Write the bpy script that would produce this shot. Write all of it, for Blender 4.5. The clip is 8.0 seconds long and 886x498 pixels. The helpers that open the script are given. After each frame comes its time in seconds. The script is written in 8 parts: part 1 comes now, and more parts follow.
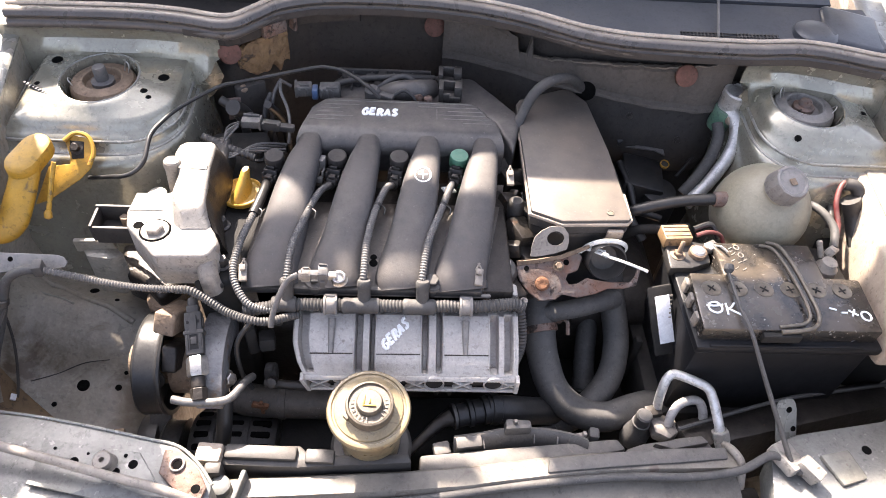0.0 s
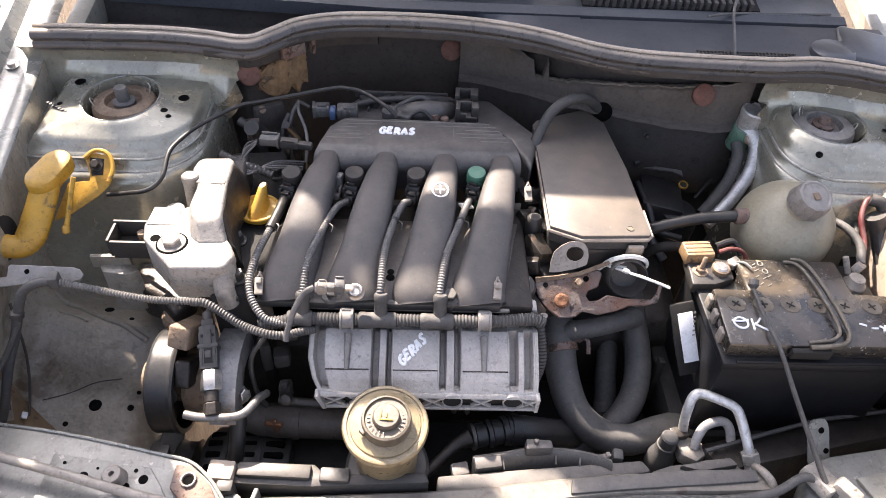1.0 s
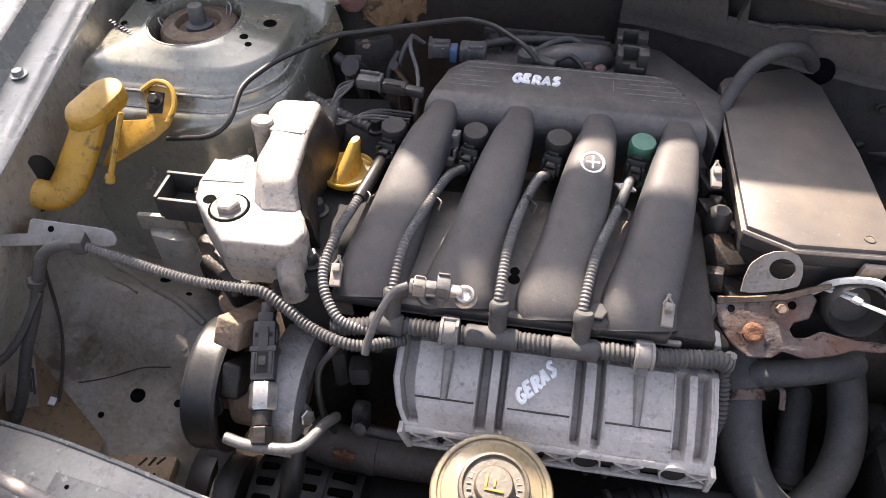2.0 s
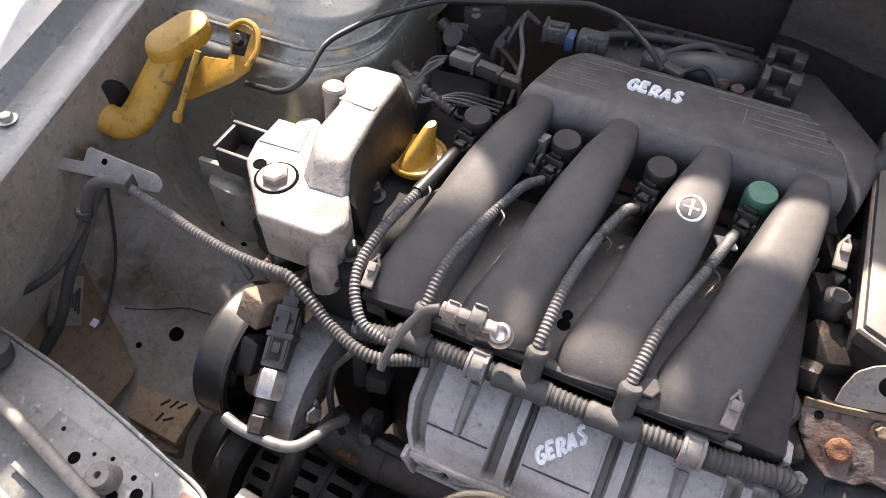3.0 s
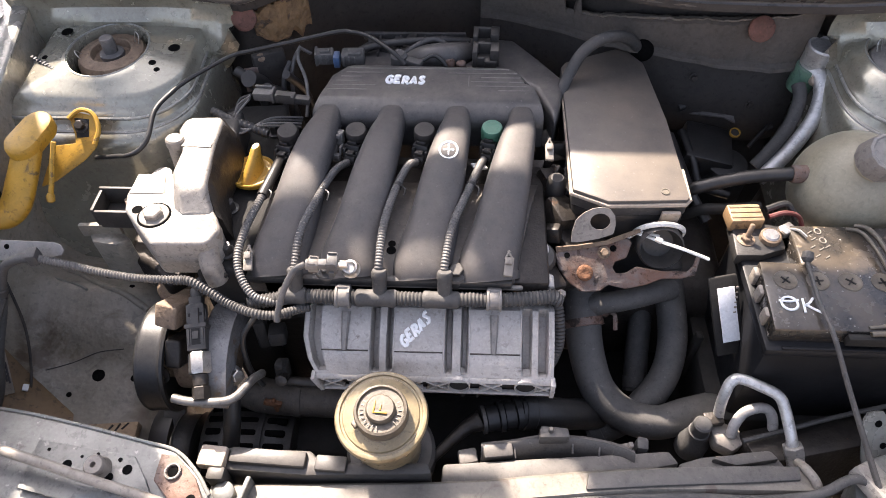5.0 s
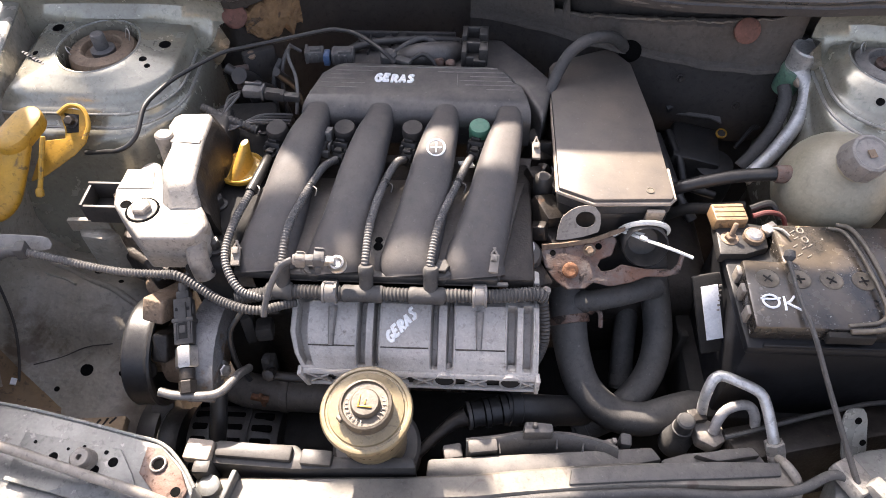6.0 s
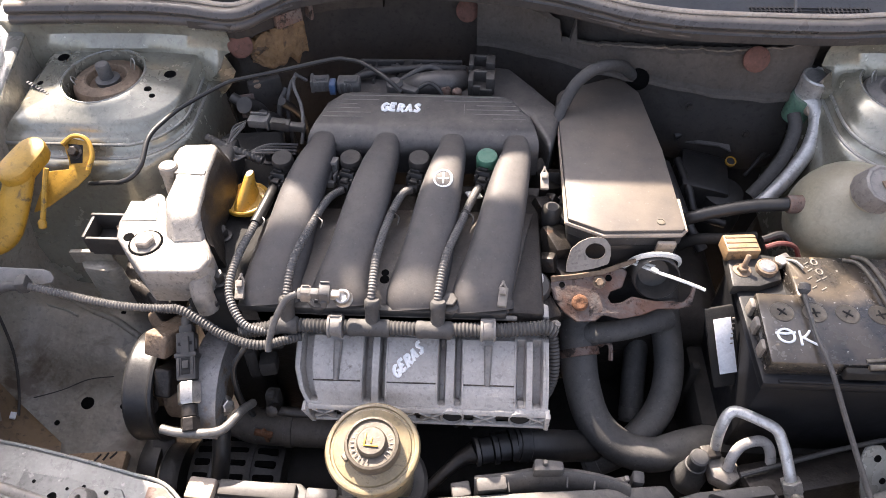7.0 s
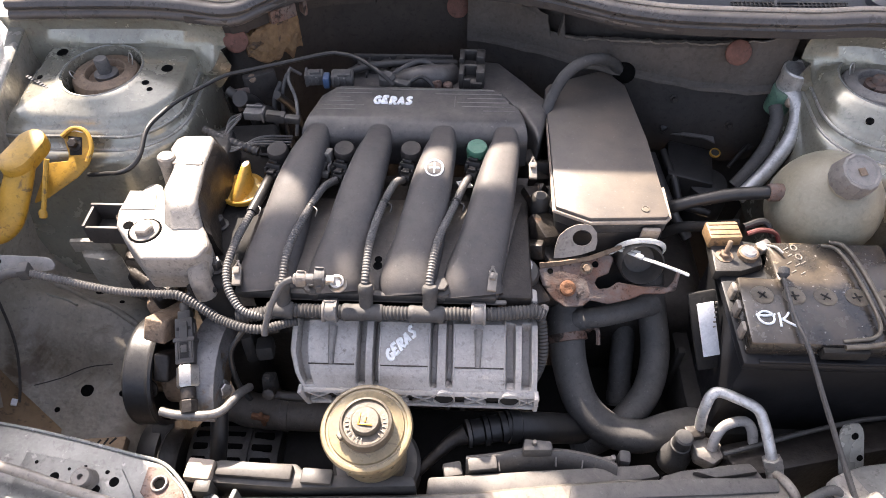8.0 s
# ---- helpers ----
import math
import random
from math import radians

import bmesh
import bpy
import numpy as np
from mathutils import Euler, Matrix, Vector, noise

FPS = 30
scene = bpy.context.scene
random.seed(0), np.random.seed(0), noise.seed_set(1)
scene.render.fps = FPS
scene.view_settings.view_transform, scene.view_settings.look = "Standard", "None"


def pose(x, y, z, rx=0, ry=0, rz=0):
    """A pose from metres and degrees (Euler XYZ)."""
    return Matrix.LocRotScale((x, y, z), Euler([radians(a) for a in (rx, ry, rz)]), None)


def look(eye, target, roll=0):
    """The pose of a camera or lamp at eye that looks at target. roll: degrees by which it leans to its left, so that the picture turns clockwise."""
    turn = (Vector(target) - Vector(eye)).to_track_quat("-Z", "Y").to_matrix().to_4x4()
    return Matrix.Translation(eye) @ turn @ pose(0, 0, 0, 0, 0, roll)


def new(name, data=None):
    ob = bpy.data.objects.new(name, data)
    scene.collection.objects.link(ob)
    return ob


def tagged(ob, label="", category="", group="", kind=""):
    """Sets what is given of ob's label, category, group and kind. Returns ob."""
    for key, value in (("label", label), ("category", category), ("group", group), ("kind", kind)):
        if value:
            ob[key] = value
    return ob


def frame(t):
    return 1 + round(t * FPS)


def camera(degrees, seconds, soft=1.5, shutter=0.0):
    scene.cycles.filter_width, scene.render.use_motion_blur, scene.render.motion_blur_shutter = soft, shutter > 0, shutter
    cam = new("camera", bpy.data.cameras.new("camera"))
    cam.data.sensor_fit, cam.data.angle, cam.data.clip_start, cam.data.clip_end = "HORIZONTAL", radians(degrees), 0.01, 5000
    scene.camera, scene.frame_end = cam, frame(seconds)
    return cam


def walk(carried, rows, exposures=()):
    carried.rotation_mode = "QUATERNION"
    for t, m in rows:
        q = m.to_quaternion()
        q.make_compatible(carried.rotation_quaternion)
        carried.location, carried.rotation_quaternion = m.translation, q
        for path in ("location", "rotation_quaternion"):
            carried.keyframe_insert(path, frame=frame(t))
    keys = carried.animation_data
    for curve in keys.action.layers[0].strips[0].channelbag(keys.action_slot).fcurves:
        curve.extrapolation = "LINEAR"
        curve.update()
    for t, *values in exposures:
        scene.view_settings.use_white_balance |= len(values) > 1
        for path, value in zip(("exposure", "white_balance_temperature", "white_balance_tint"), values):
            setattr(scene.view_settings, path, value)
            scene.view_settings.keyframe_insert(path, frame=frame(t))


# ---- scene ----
from mathutils.bvhtree import BVHTree

# ---------------------------------------------------------------- camera
cam = camera(65.4, 8.0, 0.9)
PATH = [
    (0, (0.06, -0.737, 1.437), (0.17, 0.6, -0.046), 4.9),
    (0.2, (0.077, -0.743, 1.441), (0.169, 0.647, 0.006), 2.7),
    (0.5, (0.066, -0.759, 1.428), (0.186, 0.668, 0.031), 3.9),
    (0.6, (0.078, -0.764, 1.429), (0.177, 0.683, 0.052), 3.4),
    (1, (0.056, -0.758, 1.401), (0.124, 0.675, 0.008), 3.4),
    (1.5, (0.045, -0.694, 1.338), (-0.034, 0.701, -0.094), 1.9),
    (1.7, (0.025, -0.643, 1.275), (-0.117, 0.754, -0.149), -0.4),
    (2.8, (0.038, -0.474, 1.225), (-0.399, 0.62, -0.391), 2.7),
    (3, (0.054, -0.469, 1.232), (-0.46, 0.664, -0.334), 0.6),
    (3.5, (0.096, -0.504, 1.284), (-0.325, 0.683, -0.27), -1.4),
    (4, (0.168, -0.587, 1.353), (-0.114, 0.59, -0.238), -1.0),
    (4.2, (0.152, -0.616, 1.353), (-0.073, 0.602, -0.217), -1.4),
    (4.5, (0.122, -0.645, 1.359), (-0.045, 0.591, -0.205), -3.9),
    (5, (0.116, -0.656, 1.377), (0.022, 0.609, -0.168), -1.9),
    (5.2, (0.122, -0.652, 1.376), (0.025, 0.609, -0.173), -1.8),
    (6.3, (0.127, -0.667, 1.379), (0.049, 0.616, -0.153), -0.9),
    (6.5, (0.126, -0.66, 1.378), (0.047, 0.643, -0.138), -1.4),
    (7, (0.121, -0.644, 1.379), (0.029, 0.666, -0.129), -1.4),
    (7.5, (0.121, -0.659, 1.382), (0.036, 0.655, -0.124), -1.5),
    (8, (0.126, -0.672, 1.385), (0.05, 0.643, -0.12), -1.1),
]
walk(cam, [(t, look(eye, target, roll)) for t, eye, target, roll in PATH], exposures=[(0.0, 2.47, 6240, 17), (0.6, 2.26, 6240, 17), (1.0, 2.22, 6240, 17), (1.5, 2.08, 6240, 17), (3.0, 1.90, 6240, 17), (3.5, 1.82, 6240, 17), (4.2, 1.92, 6240, 17), (5.0, 2.03, 6240, 17), (8.0, 2.16, 6240, 17)])

# ---------------------------------------------------------------- light
SUN_WAY = Vector((0.324, -0.612, -0.721)).normalized()
world = bpy.data.worlds.new("world")
scene.world = world
world.use_nodes = True
wn = world.node_tree
sky = wn.nodes.new("ShaderNodeTexSky")
sky.sky_type = "NISHITA"
sky.sun_disc = False
sky.air_density = 0.8
sky.dust_density = 4.0
sky.ozone_density = 0.6
sky.sun_elevation = math.asin(-SUN_WAY.z)
sky.sun_rotation = math.atan2(-SUN_WAY.x, -SUN_WAY.y)
haze = wn.nodes.new("ShaderNodeHueSaturation")
haze.inputs["Saturation"].default_value = 0.55
wn.links.new(sky.outputs[0], haze.inputs["Color"])
wn.links.new(haze.outputs[0], wn.nodes["Background"].inputs[0])
wn.nodes["Background"].inputs[1].default_value = 0.10
sun = new("sun", bpy.data.lights.new("sun", "SUN"))
sun.data.energy = 5.0
sun.data.angle = radians(0.55)
sun.data.color = (1.0, 0.87, 0.69)
sun.matrix_world = look((0, 0, 4), Vector((0, 0, 4)) + SUN_WAY)


# ---------------------------------------------------------------- materials
def material(name, base, rough=0.6, metal=0.0, second=None, amount=0.5, scale=30.0, fine=350.0, bump=0.15, third=None,
             third_at=0.62, third_scale=60.0, coat=0.0, dust=0.0, dust_colour=(0.30, 0.27, 0.23), rough_var=0.15, speck=0.0, level=(0.1, 0.95), patch=0.18, grit=0.5, dent=0.03, spec=0.5):
    """A worn surface: base colour, a second colour in coarse patches, a third in sharp spots, dust on what faces up, fine relief."""
    m = bpy.data.materials.new(name)
    m.use_nodes = True
    t = m.node_tree
    b = t.nodes["Principled BSDF"]
    geo = t.nodes.new("ShaderNodeNewGeometry")

    def noise_at(s, detail=5.0, distort=0.0):
        n = t.nodes.new("ShaderNodeTexNoise")
        n.inputs["Scale"].default_value = s
        n.inputs["Detail"].default_value = detail
        n.inputs["Roughness"].default_value = 0.62
        n.inputs["Distortion"].default_value = distort
        t.links.new(geo.outputs["Position"], n.inputs["Vector"])
        return n.outputs["Fac"]

    def ramp(fac, lo, hi, top=1.0):
        r = t.nodes.new("ShaderNodeMapRange")
        r.inputs["From Min"].default_value, r.inputs["From Max"].default_value = lo, hi
        r.inputs["To Max"].default_value = top
        t.links.new(fac, r.inputs["Value"])
        return r.outputs["Result"]

    def mix(fac, a, c):
        x = t.nodes.new("ShaderNodeMix")
        x.data_type = "RGBA"
        t.links.new(fac, x.inputs["Factor"])
        if isinstance(a, tuple):
            x.inputs[6].default_value = (*a, 1)
        else:
            t.links.new(a, x.inputs[6])
        x.inputs[7].default_value = (*c, 1)
        return x.outputs[2]

    second = second or tuple(min(1, c * 0.7) for c in base)
    col = mix(ramp(noise_at(scale, 6, 0.4), 0.5 - 0.3 * amount, 0.75), base, second)
    small = noise_at(fine, 3)
    col = mix(ramp(small, 0.45, 0.8, 0.35), col, tuple(min(1, c * 1.35 + 0.01) for c in base))
    col = mix(ramp(noise_at(fine * 0.3, 4, 0.3), 0.52, 0.70, 0.45), col, tuple(c * 0.55 for c in base))
    if speck:
        col = mix(ramp(noise_at(fine * 0.45, 2), 0.66, 0.72, speck), col, (0.55, 0.53, 0.5))
    if grit:
        col = mix(ramp(noise_at(fine * 0.55, 3, 0.2), 0.57, 0.66, grit), col, tuple(c * 0.35 for c in base))
        col = mix(ramp(noise_at(scale * 0.6, 8, 1.2), 0.54, 0.70, grit * 0.8), col, tuple(c * 0.55 for c in second))
    if third:
        col = mix(ramp(noise_at(third_scale, 7, 0.8), third_at, third_at + 0.07), col, third)
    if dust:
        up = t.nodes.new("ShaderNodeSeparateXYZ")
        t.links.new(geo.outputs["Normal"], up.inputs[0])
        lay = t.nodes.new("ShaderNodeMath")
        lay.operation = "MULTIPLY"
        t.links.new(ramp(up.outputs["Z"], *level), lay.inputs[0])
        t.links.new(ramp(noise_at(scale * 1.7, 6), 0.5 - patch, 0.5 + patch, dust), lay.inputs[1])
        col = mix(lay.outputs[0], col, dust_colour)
    t.links.new(col, b.inputs["Base Color"])
    rr = t.nodes.new("ShaderNodeMapRange")
    rr.inputs["To Min"].default_value, rr.inputs["To Max"].default_value = max(0.05, rough - rough_var), min(1, rough + rough_var)
    t.links.new(noise_at(scale * 2.3, 4), rr.inputs["Value"])
    t.links.new(rr.outputs["Result"], b.inputs["Roughness"])
    b.inputs["Metallic"].default_value = metal
    b.inputs["Coat Weight"].default_value = coat
    b.inputs["Specular IOR Level"].default_value = spec
    if bump:
        bp = t.nodes.new("ShaderNodeBump")
        bp.inputs["Strength"].default_value = bump
        bp.inputs["Distance"].default_value = 0.002
        t.links.new(small, bp.inputs["Height"])
        if dent:
            big = t.nodes.new("ShaderNodeBump")
            big.inputs["Strength"].default_value = dent
            big.inputs["Distance"].default_value = 0.008
            t.links.new(noise_at(scale * 1.3 + 20, 3), big.inputs["Height"])
            t.links.new(big.outputs["Normal"], bp.inputs["Normal"])
        t.links.new(bp.outputs["Normal"], b.inputs["Normal"])
    return m


RUST = (0.17, 0.075, 0.04)
PAINT = material("grey_green_paint", (0.385, 0.371, 0.305), 0.26, 0.5, (0.27, 0.261, 0.205), 0.5, 11, 260, 0.03, RUST, 0.74, 45, coat=0.5, dust=0.2, dust_colour=(0.36, 0.33, 0.27), grit=0.4, dent=0.08, rough_var=0.07)
PAINT_WORN = material("dirty_paint", (0.23, 0.23, 0.20), 0.42, 0.1, (0.12, 0.112, 0.095), 0.7, 16, 220, 0.12, (0.10, 0.06, 0.04), 0.68, 45, dust=0.3)
PAINT_DARK = material("grimy_paint", (0.325, 0.302, 0.258), 0.40, 0.05, (0.185, 0.158, 0.119), 0.9, 7, 200, 0.12, (0.100, 0.073, 0.048), 0.565, 6.5, dust=0.35, dust_colour=(0.275, 0.242, 0.195), speck=0.15, grit=0.55, dent=0.45, rough_var=0.2)
FENDER = material("fender_paint", (0.30, 0.30, 0.275), 0.28, 0.3, (0.22, 0.22, 0.20), 0.4, 8, 240, 0.04, dust=0.3, grit=0.3, dent=0.05)
SCRAPE = material("chalky_panel", (0.175, 0.178, 0.170), 0.42, 0.3, (0.115, 0.115, 0.108), 0.7, 16, 260, 0.12, (0.055, 0.050, 0.045), 0.64, 34, dust=0.2, dust_colour=(0.21, 0.195, 0.175), speck=0.3, grit=0.5, dent=0.12, rough_var=0.15)
BEAM = material("dusty_beam_paint", (0.18, 0.163, 0.137), 0.55, 0.0, (0.085, 0.075, 0.062), 0.7, 14, 260, 0.15, (0.06, 0.04, 0.03), 0.60, 30, dust=0.5, dust_colour=(0.25, 0.222, 0.18), grit=0.6)
BLACK = material("dusty_black_plastic", (0.026, 0.025, 0.025), 0.5, 0, (0.05, 0.046, 0.042), 0.6, 22, 420, 0.1, dust=0.45, dust_colour=(0.16, 0.142, 0.12), patch=0.28)
BLACK_CLEAN = material("black_plastic", (0.013, 0.013, 0.014), 0.42, 0, (0.024, 0.023, 0.022), 0.5, 30, 420, 0.08, dust=0.18, dust_colour=(0.10, 0.09, 0.078))
CASE = material("battery_case_black", (0.007, 0.0075, 0.009), 0.5, 0, (0.012, 0.012, 0.014), 0.5, 26, 420, 0.06, (0.045, 0.042, 0.037), 0.72, 30, dust=0.06, dust_colour=(0.06, 0.055, 0.047), spec=0.3)
MANIFOLD = material("manifold_plastic", (0.050, 0.049, 0.050), 0.42, 0, (0.074, 0.070, 0.066), 0.4, 30, 500, 0.12, dust=0.5, dust_colour=(0.24, 0.21, 0.18), speck=0.12, patch=0.3)
DUSTY = material("dust_covered_plastic", (0.055, 0.050, 0.045), 0.6, 0, (0.09, 0.079, 0.068), 0.5, 40, 500, 0.15, dust=0.5, dust_colour=(0.21, 0.172, 0.137), speck=0.15, patch=0.3)
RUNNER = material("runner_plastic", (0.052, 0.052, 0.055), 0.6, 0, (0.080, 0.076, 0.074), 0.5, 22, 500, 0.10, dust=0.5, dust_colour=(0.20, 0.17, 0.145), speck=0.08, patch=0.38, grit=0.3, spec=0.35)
# black of grimy parts, also painted into gaps and hollows as their shade
GRIME_SHADE = material("grime_and_shade_black", (0.006, 0.0055, 0.005), 0.8, 0, (0.014, 0.012, 0.010), 0.6, 26, 260, 0.25, dust=0.15, dust_colour=(0.04, 0.034, 0.028))
# near-black that paints the shade inside holes and slots
HOLE_SHADE = material("unlit_depth", (0.003, 0.003, 0.003), 0.95, 0, (0.004, 0.004, 0.004), 0.5, 30, 300, 0.0, grit=0, spec=0.05)
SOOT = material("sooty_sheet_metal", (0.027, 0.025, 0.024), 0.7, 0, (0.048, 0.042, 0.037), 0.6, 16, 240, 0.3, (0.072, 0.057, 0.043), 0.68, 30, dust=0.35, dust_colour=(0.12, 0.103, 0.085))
BLOCK = material("oily_cast_iron", (0.038, 0.033, 0.029), 0.45, 0.4, (0.018, 0.015, 0.013), 0.7, 30, 240, 0.3, (0.09, 0.05, 0.028), 0.64, 50, dust=0.25, dust_colour=(0.12, 0.10, 0.082), dent=0.15)
ALTERNATOR = material("grey_alternator_casting", (0.055, 0.053, 0.051), 0.5, 0.3, (0.030, 0.028, 0.026), 0.6, 30, 300, 0.3, (0.02, 0.018, 0.016), 0.62, 50, dust=0.3, dust_colour=(0.11, 0.10, 0.09))
SHIELD = material("blue_grey_steel_sheet", (0.225, 0.224, 0.228), 0.5, 0.2, (0.135, 0.130, 0.128), 0.7, 26, 300, 0.3, (0.16, 0.105, 0.058), 0.62, 18, dust=0.3, dust_colour=(0.24, 0.22, 0.195), grit=0.7, dent=0.3)
PIPE = material("dull_steel_pipe", (0.20, 0.19, 0.175), 0.45, 0.5, (0.12, 0.11, 0.10), 0.6, 40, 300, 0.15, RUST, 0.70, 60, dust=0.3, dust_colour=(0.26, 0.24, 0.21))
RUBBER = material("grey_dusty_rubber", (0.045, 0.044, 0.044), 0.68, 0, (0.07, 0.067, 0.063), 0.6, 35, 500, 0.12, dust=0.42, dust_colour=(0.165, 0.153, 0.14), speck=0.1, patch=0.28)
SEAL = material("seal_rubber", (0.06, 0.057, 0.056), 0.3, 0, (0.09, 0.083, 0.077), 0.5, 14, 500, 0.06, dust=0.85, dust_colour=(0.42, 0.35, 0.275), level=(0.72, 0.99), patch=0.4)
SHROUD = material("dusty_shroud_plastic", (0.06, 0.057, 0.055), 0.55, 0, (0.095, 0.089, 0.082), 0.6, 30, 420, 0.15, (0.14, 0.123, 0.105), 0.66, 60, dust=0.5, dust_colour=(0.22, 0.196, 0.17), speck=0.1, patch=0.3)
CONDUIT = material("conduit_plastic", (0.075, 0.073, 0.072), 0.55, 0, (0.12, 0.114, 0.108), 0.6, 40, 500, 0.1, dust=0.5, dust_colour=(0.23, 0.212, 0.19))
HOLDER = material("grey_holder_plastic", (0.20, 0.19, 0.18), 0.55, 0, (0.14, 0.132, 0.122), 0.5, 40, 400, 0.1, dust=0.5, dust_colour=(0.33, 0.30, 0.265))
ALLOY = material("cast_aluminium", (0.315, 0.298, 0.272), 0.55, 0.2, (0.225, 0.206, 0.185), 0.6, 30, 320, 0.18, (0.10, 0.08, 0.06), 0.60, 40, dust=0.3, dust_colour=(0.31, 0.28, 0.238), speck=0.3, grit=0.6, dent=0.08)
ALLOY_GREY = material("dull_cast_cover", (0.49, 0.465, 0.437), 0.55, 0.2, (0.31, 0.288, 0.266), 0.6, 16, 320, 0.3, (0.12, 0.10, 0.083), 0.66, 34, dust=0.4, dust_colour=(0.48, 0.44, 0.39), speck=0.4, grit=0.45, dent=0.1)
STEEL = material("zinc_steel", (0.58, 0.56, 0.53), 0.35, 0.9, (0.34, 0.31, 0.28), 0.5, 60, 300, 0.1, RUST, 0.72, 90)
TUBE_ALLOY = material("aluminium_tube", (0.66, 0.65, 0.63), 0.4, 0.55, (0.46, 0.45, 0.43), 0.5, 50, 300, 0.1, (0.2, 0.18, 0.16), 0.7, 80)
RUSTY = material("rusty_steel", (0.150, 0.060, 0.028), 0.7, 0.15, (0.185, 0.172, 0.162), 1.0, 30, 260, 0.4, (0.022, 0.016, 0.013), 0.57, 36, dust=0.12, dust_colour=(0.16, 0.10, 0.06), grit=0.8, dent=0.2)
ORANGE = material("orange_rust", (0.185, 0.078, 0.034), 0.8, 0.0, (0.11, 0.055, 0.03), 0.7, 70, 260, 0.5, (0.04, 0.027, 0.02), 0.6, 80, grit=0.6, dent=0.3)
BROWN = material("corroded_brown", (0.26, 0.19, 0.13), 0.7, 0.1, (0.12, 0.08, 0.052), 0.6, 30, 240, 0.4, (0.38, 0.32, 0.24), 0.62, 40, grit=0.7, dent=0.3)
YELLOW = material("yellow_plastic", (0.44, 0.245, 0.020), 0.5, 0, (0.33, 0.18, 0.02), 0.6, 24, 300, 0.06, (0.12, 0.075, 0.03), 0.62, 50, dust=0.25, dust_colour=(0.40, 0.28, 0.10), grit=0.6)
OCHRE = material("ochre_sealant", (0.27, 0.165, 0.075), 0.8, 0, (0.13, 0.078, 0.042), 0.8, 36, 200, 0.4, (0.05, 0.035, 0.025), 0.60, 34, grit=0.4, dent=0.5)
RUST_RED = material("rust_red_plug", (0.15, 0.07, 0.052), 0.75, 0, (0.10, 0.05, 0.037), 0.5, 60, 300, 0.2)
AGED = material("aged_clear_plastic", (0.29, 0.228, 0.128), 0.32, 0, (0.17, 0.127, 0.068), 0.75, 24, 300, 0.05, (0.11, 0.072, 0.037), 0.58, 50, dust=0.3, dust_colour=(0.32, 0.275, 0.19), grit=0.6, dent=0.1)
MILKY = material("milky_plastic", (0.29, 0.27, 0.203), 0.4, 0, (0.215, 0.196, 0.142), 0.55, 13, 260, 0.04, dust=0.25, dust_colour=(0.26, 0.233, 0.18), grit=0.2, dent=0.05)
CAPGREY = material("grey_brown_cap", (0.27, 0.24, 0.205), 0.55, 0, (0.17, 0.148, 0.125), 0.5, 50, 300, 0.15, dust=0.3, grit=0.6)
CAPDARK = material("dirty_pale_cap", (0.10, 0.083, 0.06), 0.5, 0, (0.055, 0.045, 0.034), 0.6, 60, 300, 0.2, dust=0.5, dust_colour=(0.22, 0.19, 0.148))
BEIGE = material("beige_plastic", (0.40, 0.33, 0.26), 0.55, 0, (0.29, 0.235, 0.185), 0.5, 16, 260, 0.1, (0.2, 0.13, 0.08), 0.68, 40, dust=0.3, dust_colour=(0.42, 0.36, 0.29))
PEACH = material("orange_beige_plastic", (0.30, 0.195, 0.10), 0.5, 0, (0.18, 0.11, 0.055), 0.7, 60, 300, 0.15, (0.09, 0.058, 0.033), 0.60, 70, dust=0.3, dust_colour=(0.38, 0.30, 0.21))
GREEN = material("green_coil", (0.07, 0.20, 0.13), 0.5, 0, (0.07, 0.19, 0.13), 0.5, 40, 400, 0.1, dust=0.3, dust_colour=(0.25, 0.33, 0.25))
GREEN_LABEL = material("green_wrap", (0.10, 0.20, 0.14), 0.5, 0, (0.09, 0.14, 0.105), 0.5, 40, 300, 0.1, dust=0.4, dust_colour=(0.3, 0.3, 0.26))
WHITE = material("white_marker", (0.95, 0.95, 0.94), 0.55, 0, (0.9, 0.9, 0.89), 0.5, 90, 500, 0.02, grit=0, dent=0)
WHITE_TIE = material("white_nylon", (0.78, 0.77, 0.72), 0.45, 0, (0.6, 0.58, 0.52), 0.5, 60, 300, 0.05)
PAPER = material("white_label", (0.72, 0.74, 0.78), 0.6, 0, (0.6, 0.62, 0.66), 0.5, 60, 300, 0.03, grit=0.15, dent=0)
INK = material("printed_ink", (0.05, 0.05, 0.06), 0.6, 0)
RED = material("red_cable", (0.13, 0.018, 0.018), 0.5, 0, (0.08, 0.015, 0.015), dust=0.3)
BLUE = material("blue_connector", (0.06, 0.13, 0.28), 0.5, 0, (0.12, 0.14, 0.18), 0.5, 60, dust=0.3)
COWL = material("cowl_plastic", (0.040, 0.045, 0.055), 0.36, 0, (0.06, 0.064, 0.072), 0.5, 10, 420, 0.06, dust=0.35, dust_colour=(0.10, 0.10, 0.103))
FELT = material("insulation_felt", (0.100, 0.089, 0.078), 0.9, 0, (0.065, 0.057, 0.049), 0.6, 10, 260, 0.3, (0.119, 0.105, 0.088), 0.66, 12, dust=0.2, dust_colour=(0.115, 0.100, 0.083), grit=0.3, dent=0.3)
TORN = material("torn_felt_edge", (0.20, 0.178, 0.148), 0.9, 0, (0.12, 0.105, 0.086), 0.6, 40, 300, 0.4)
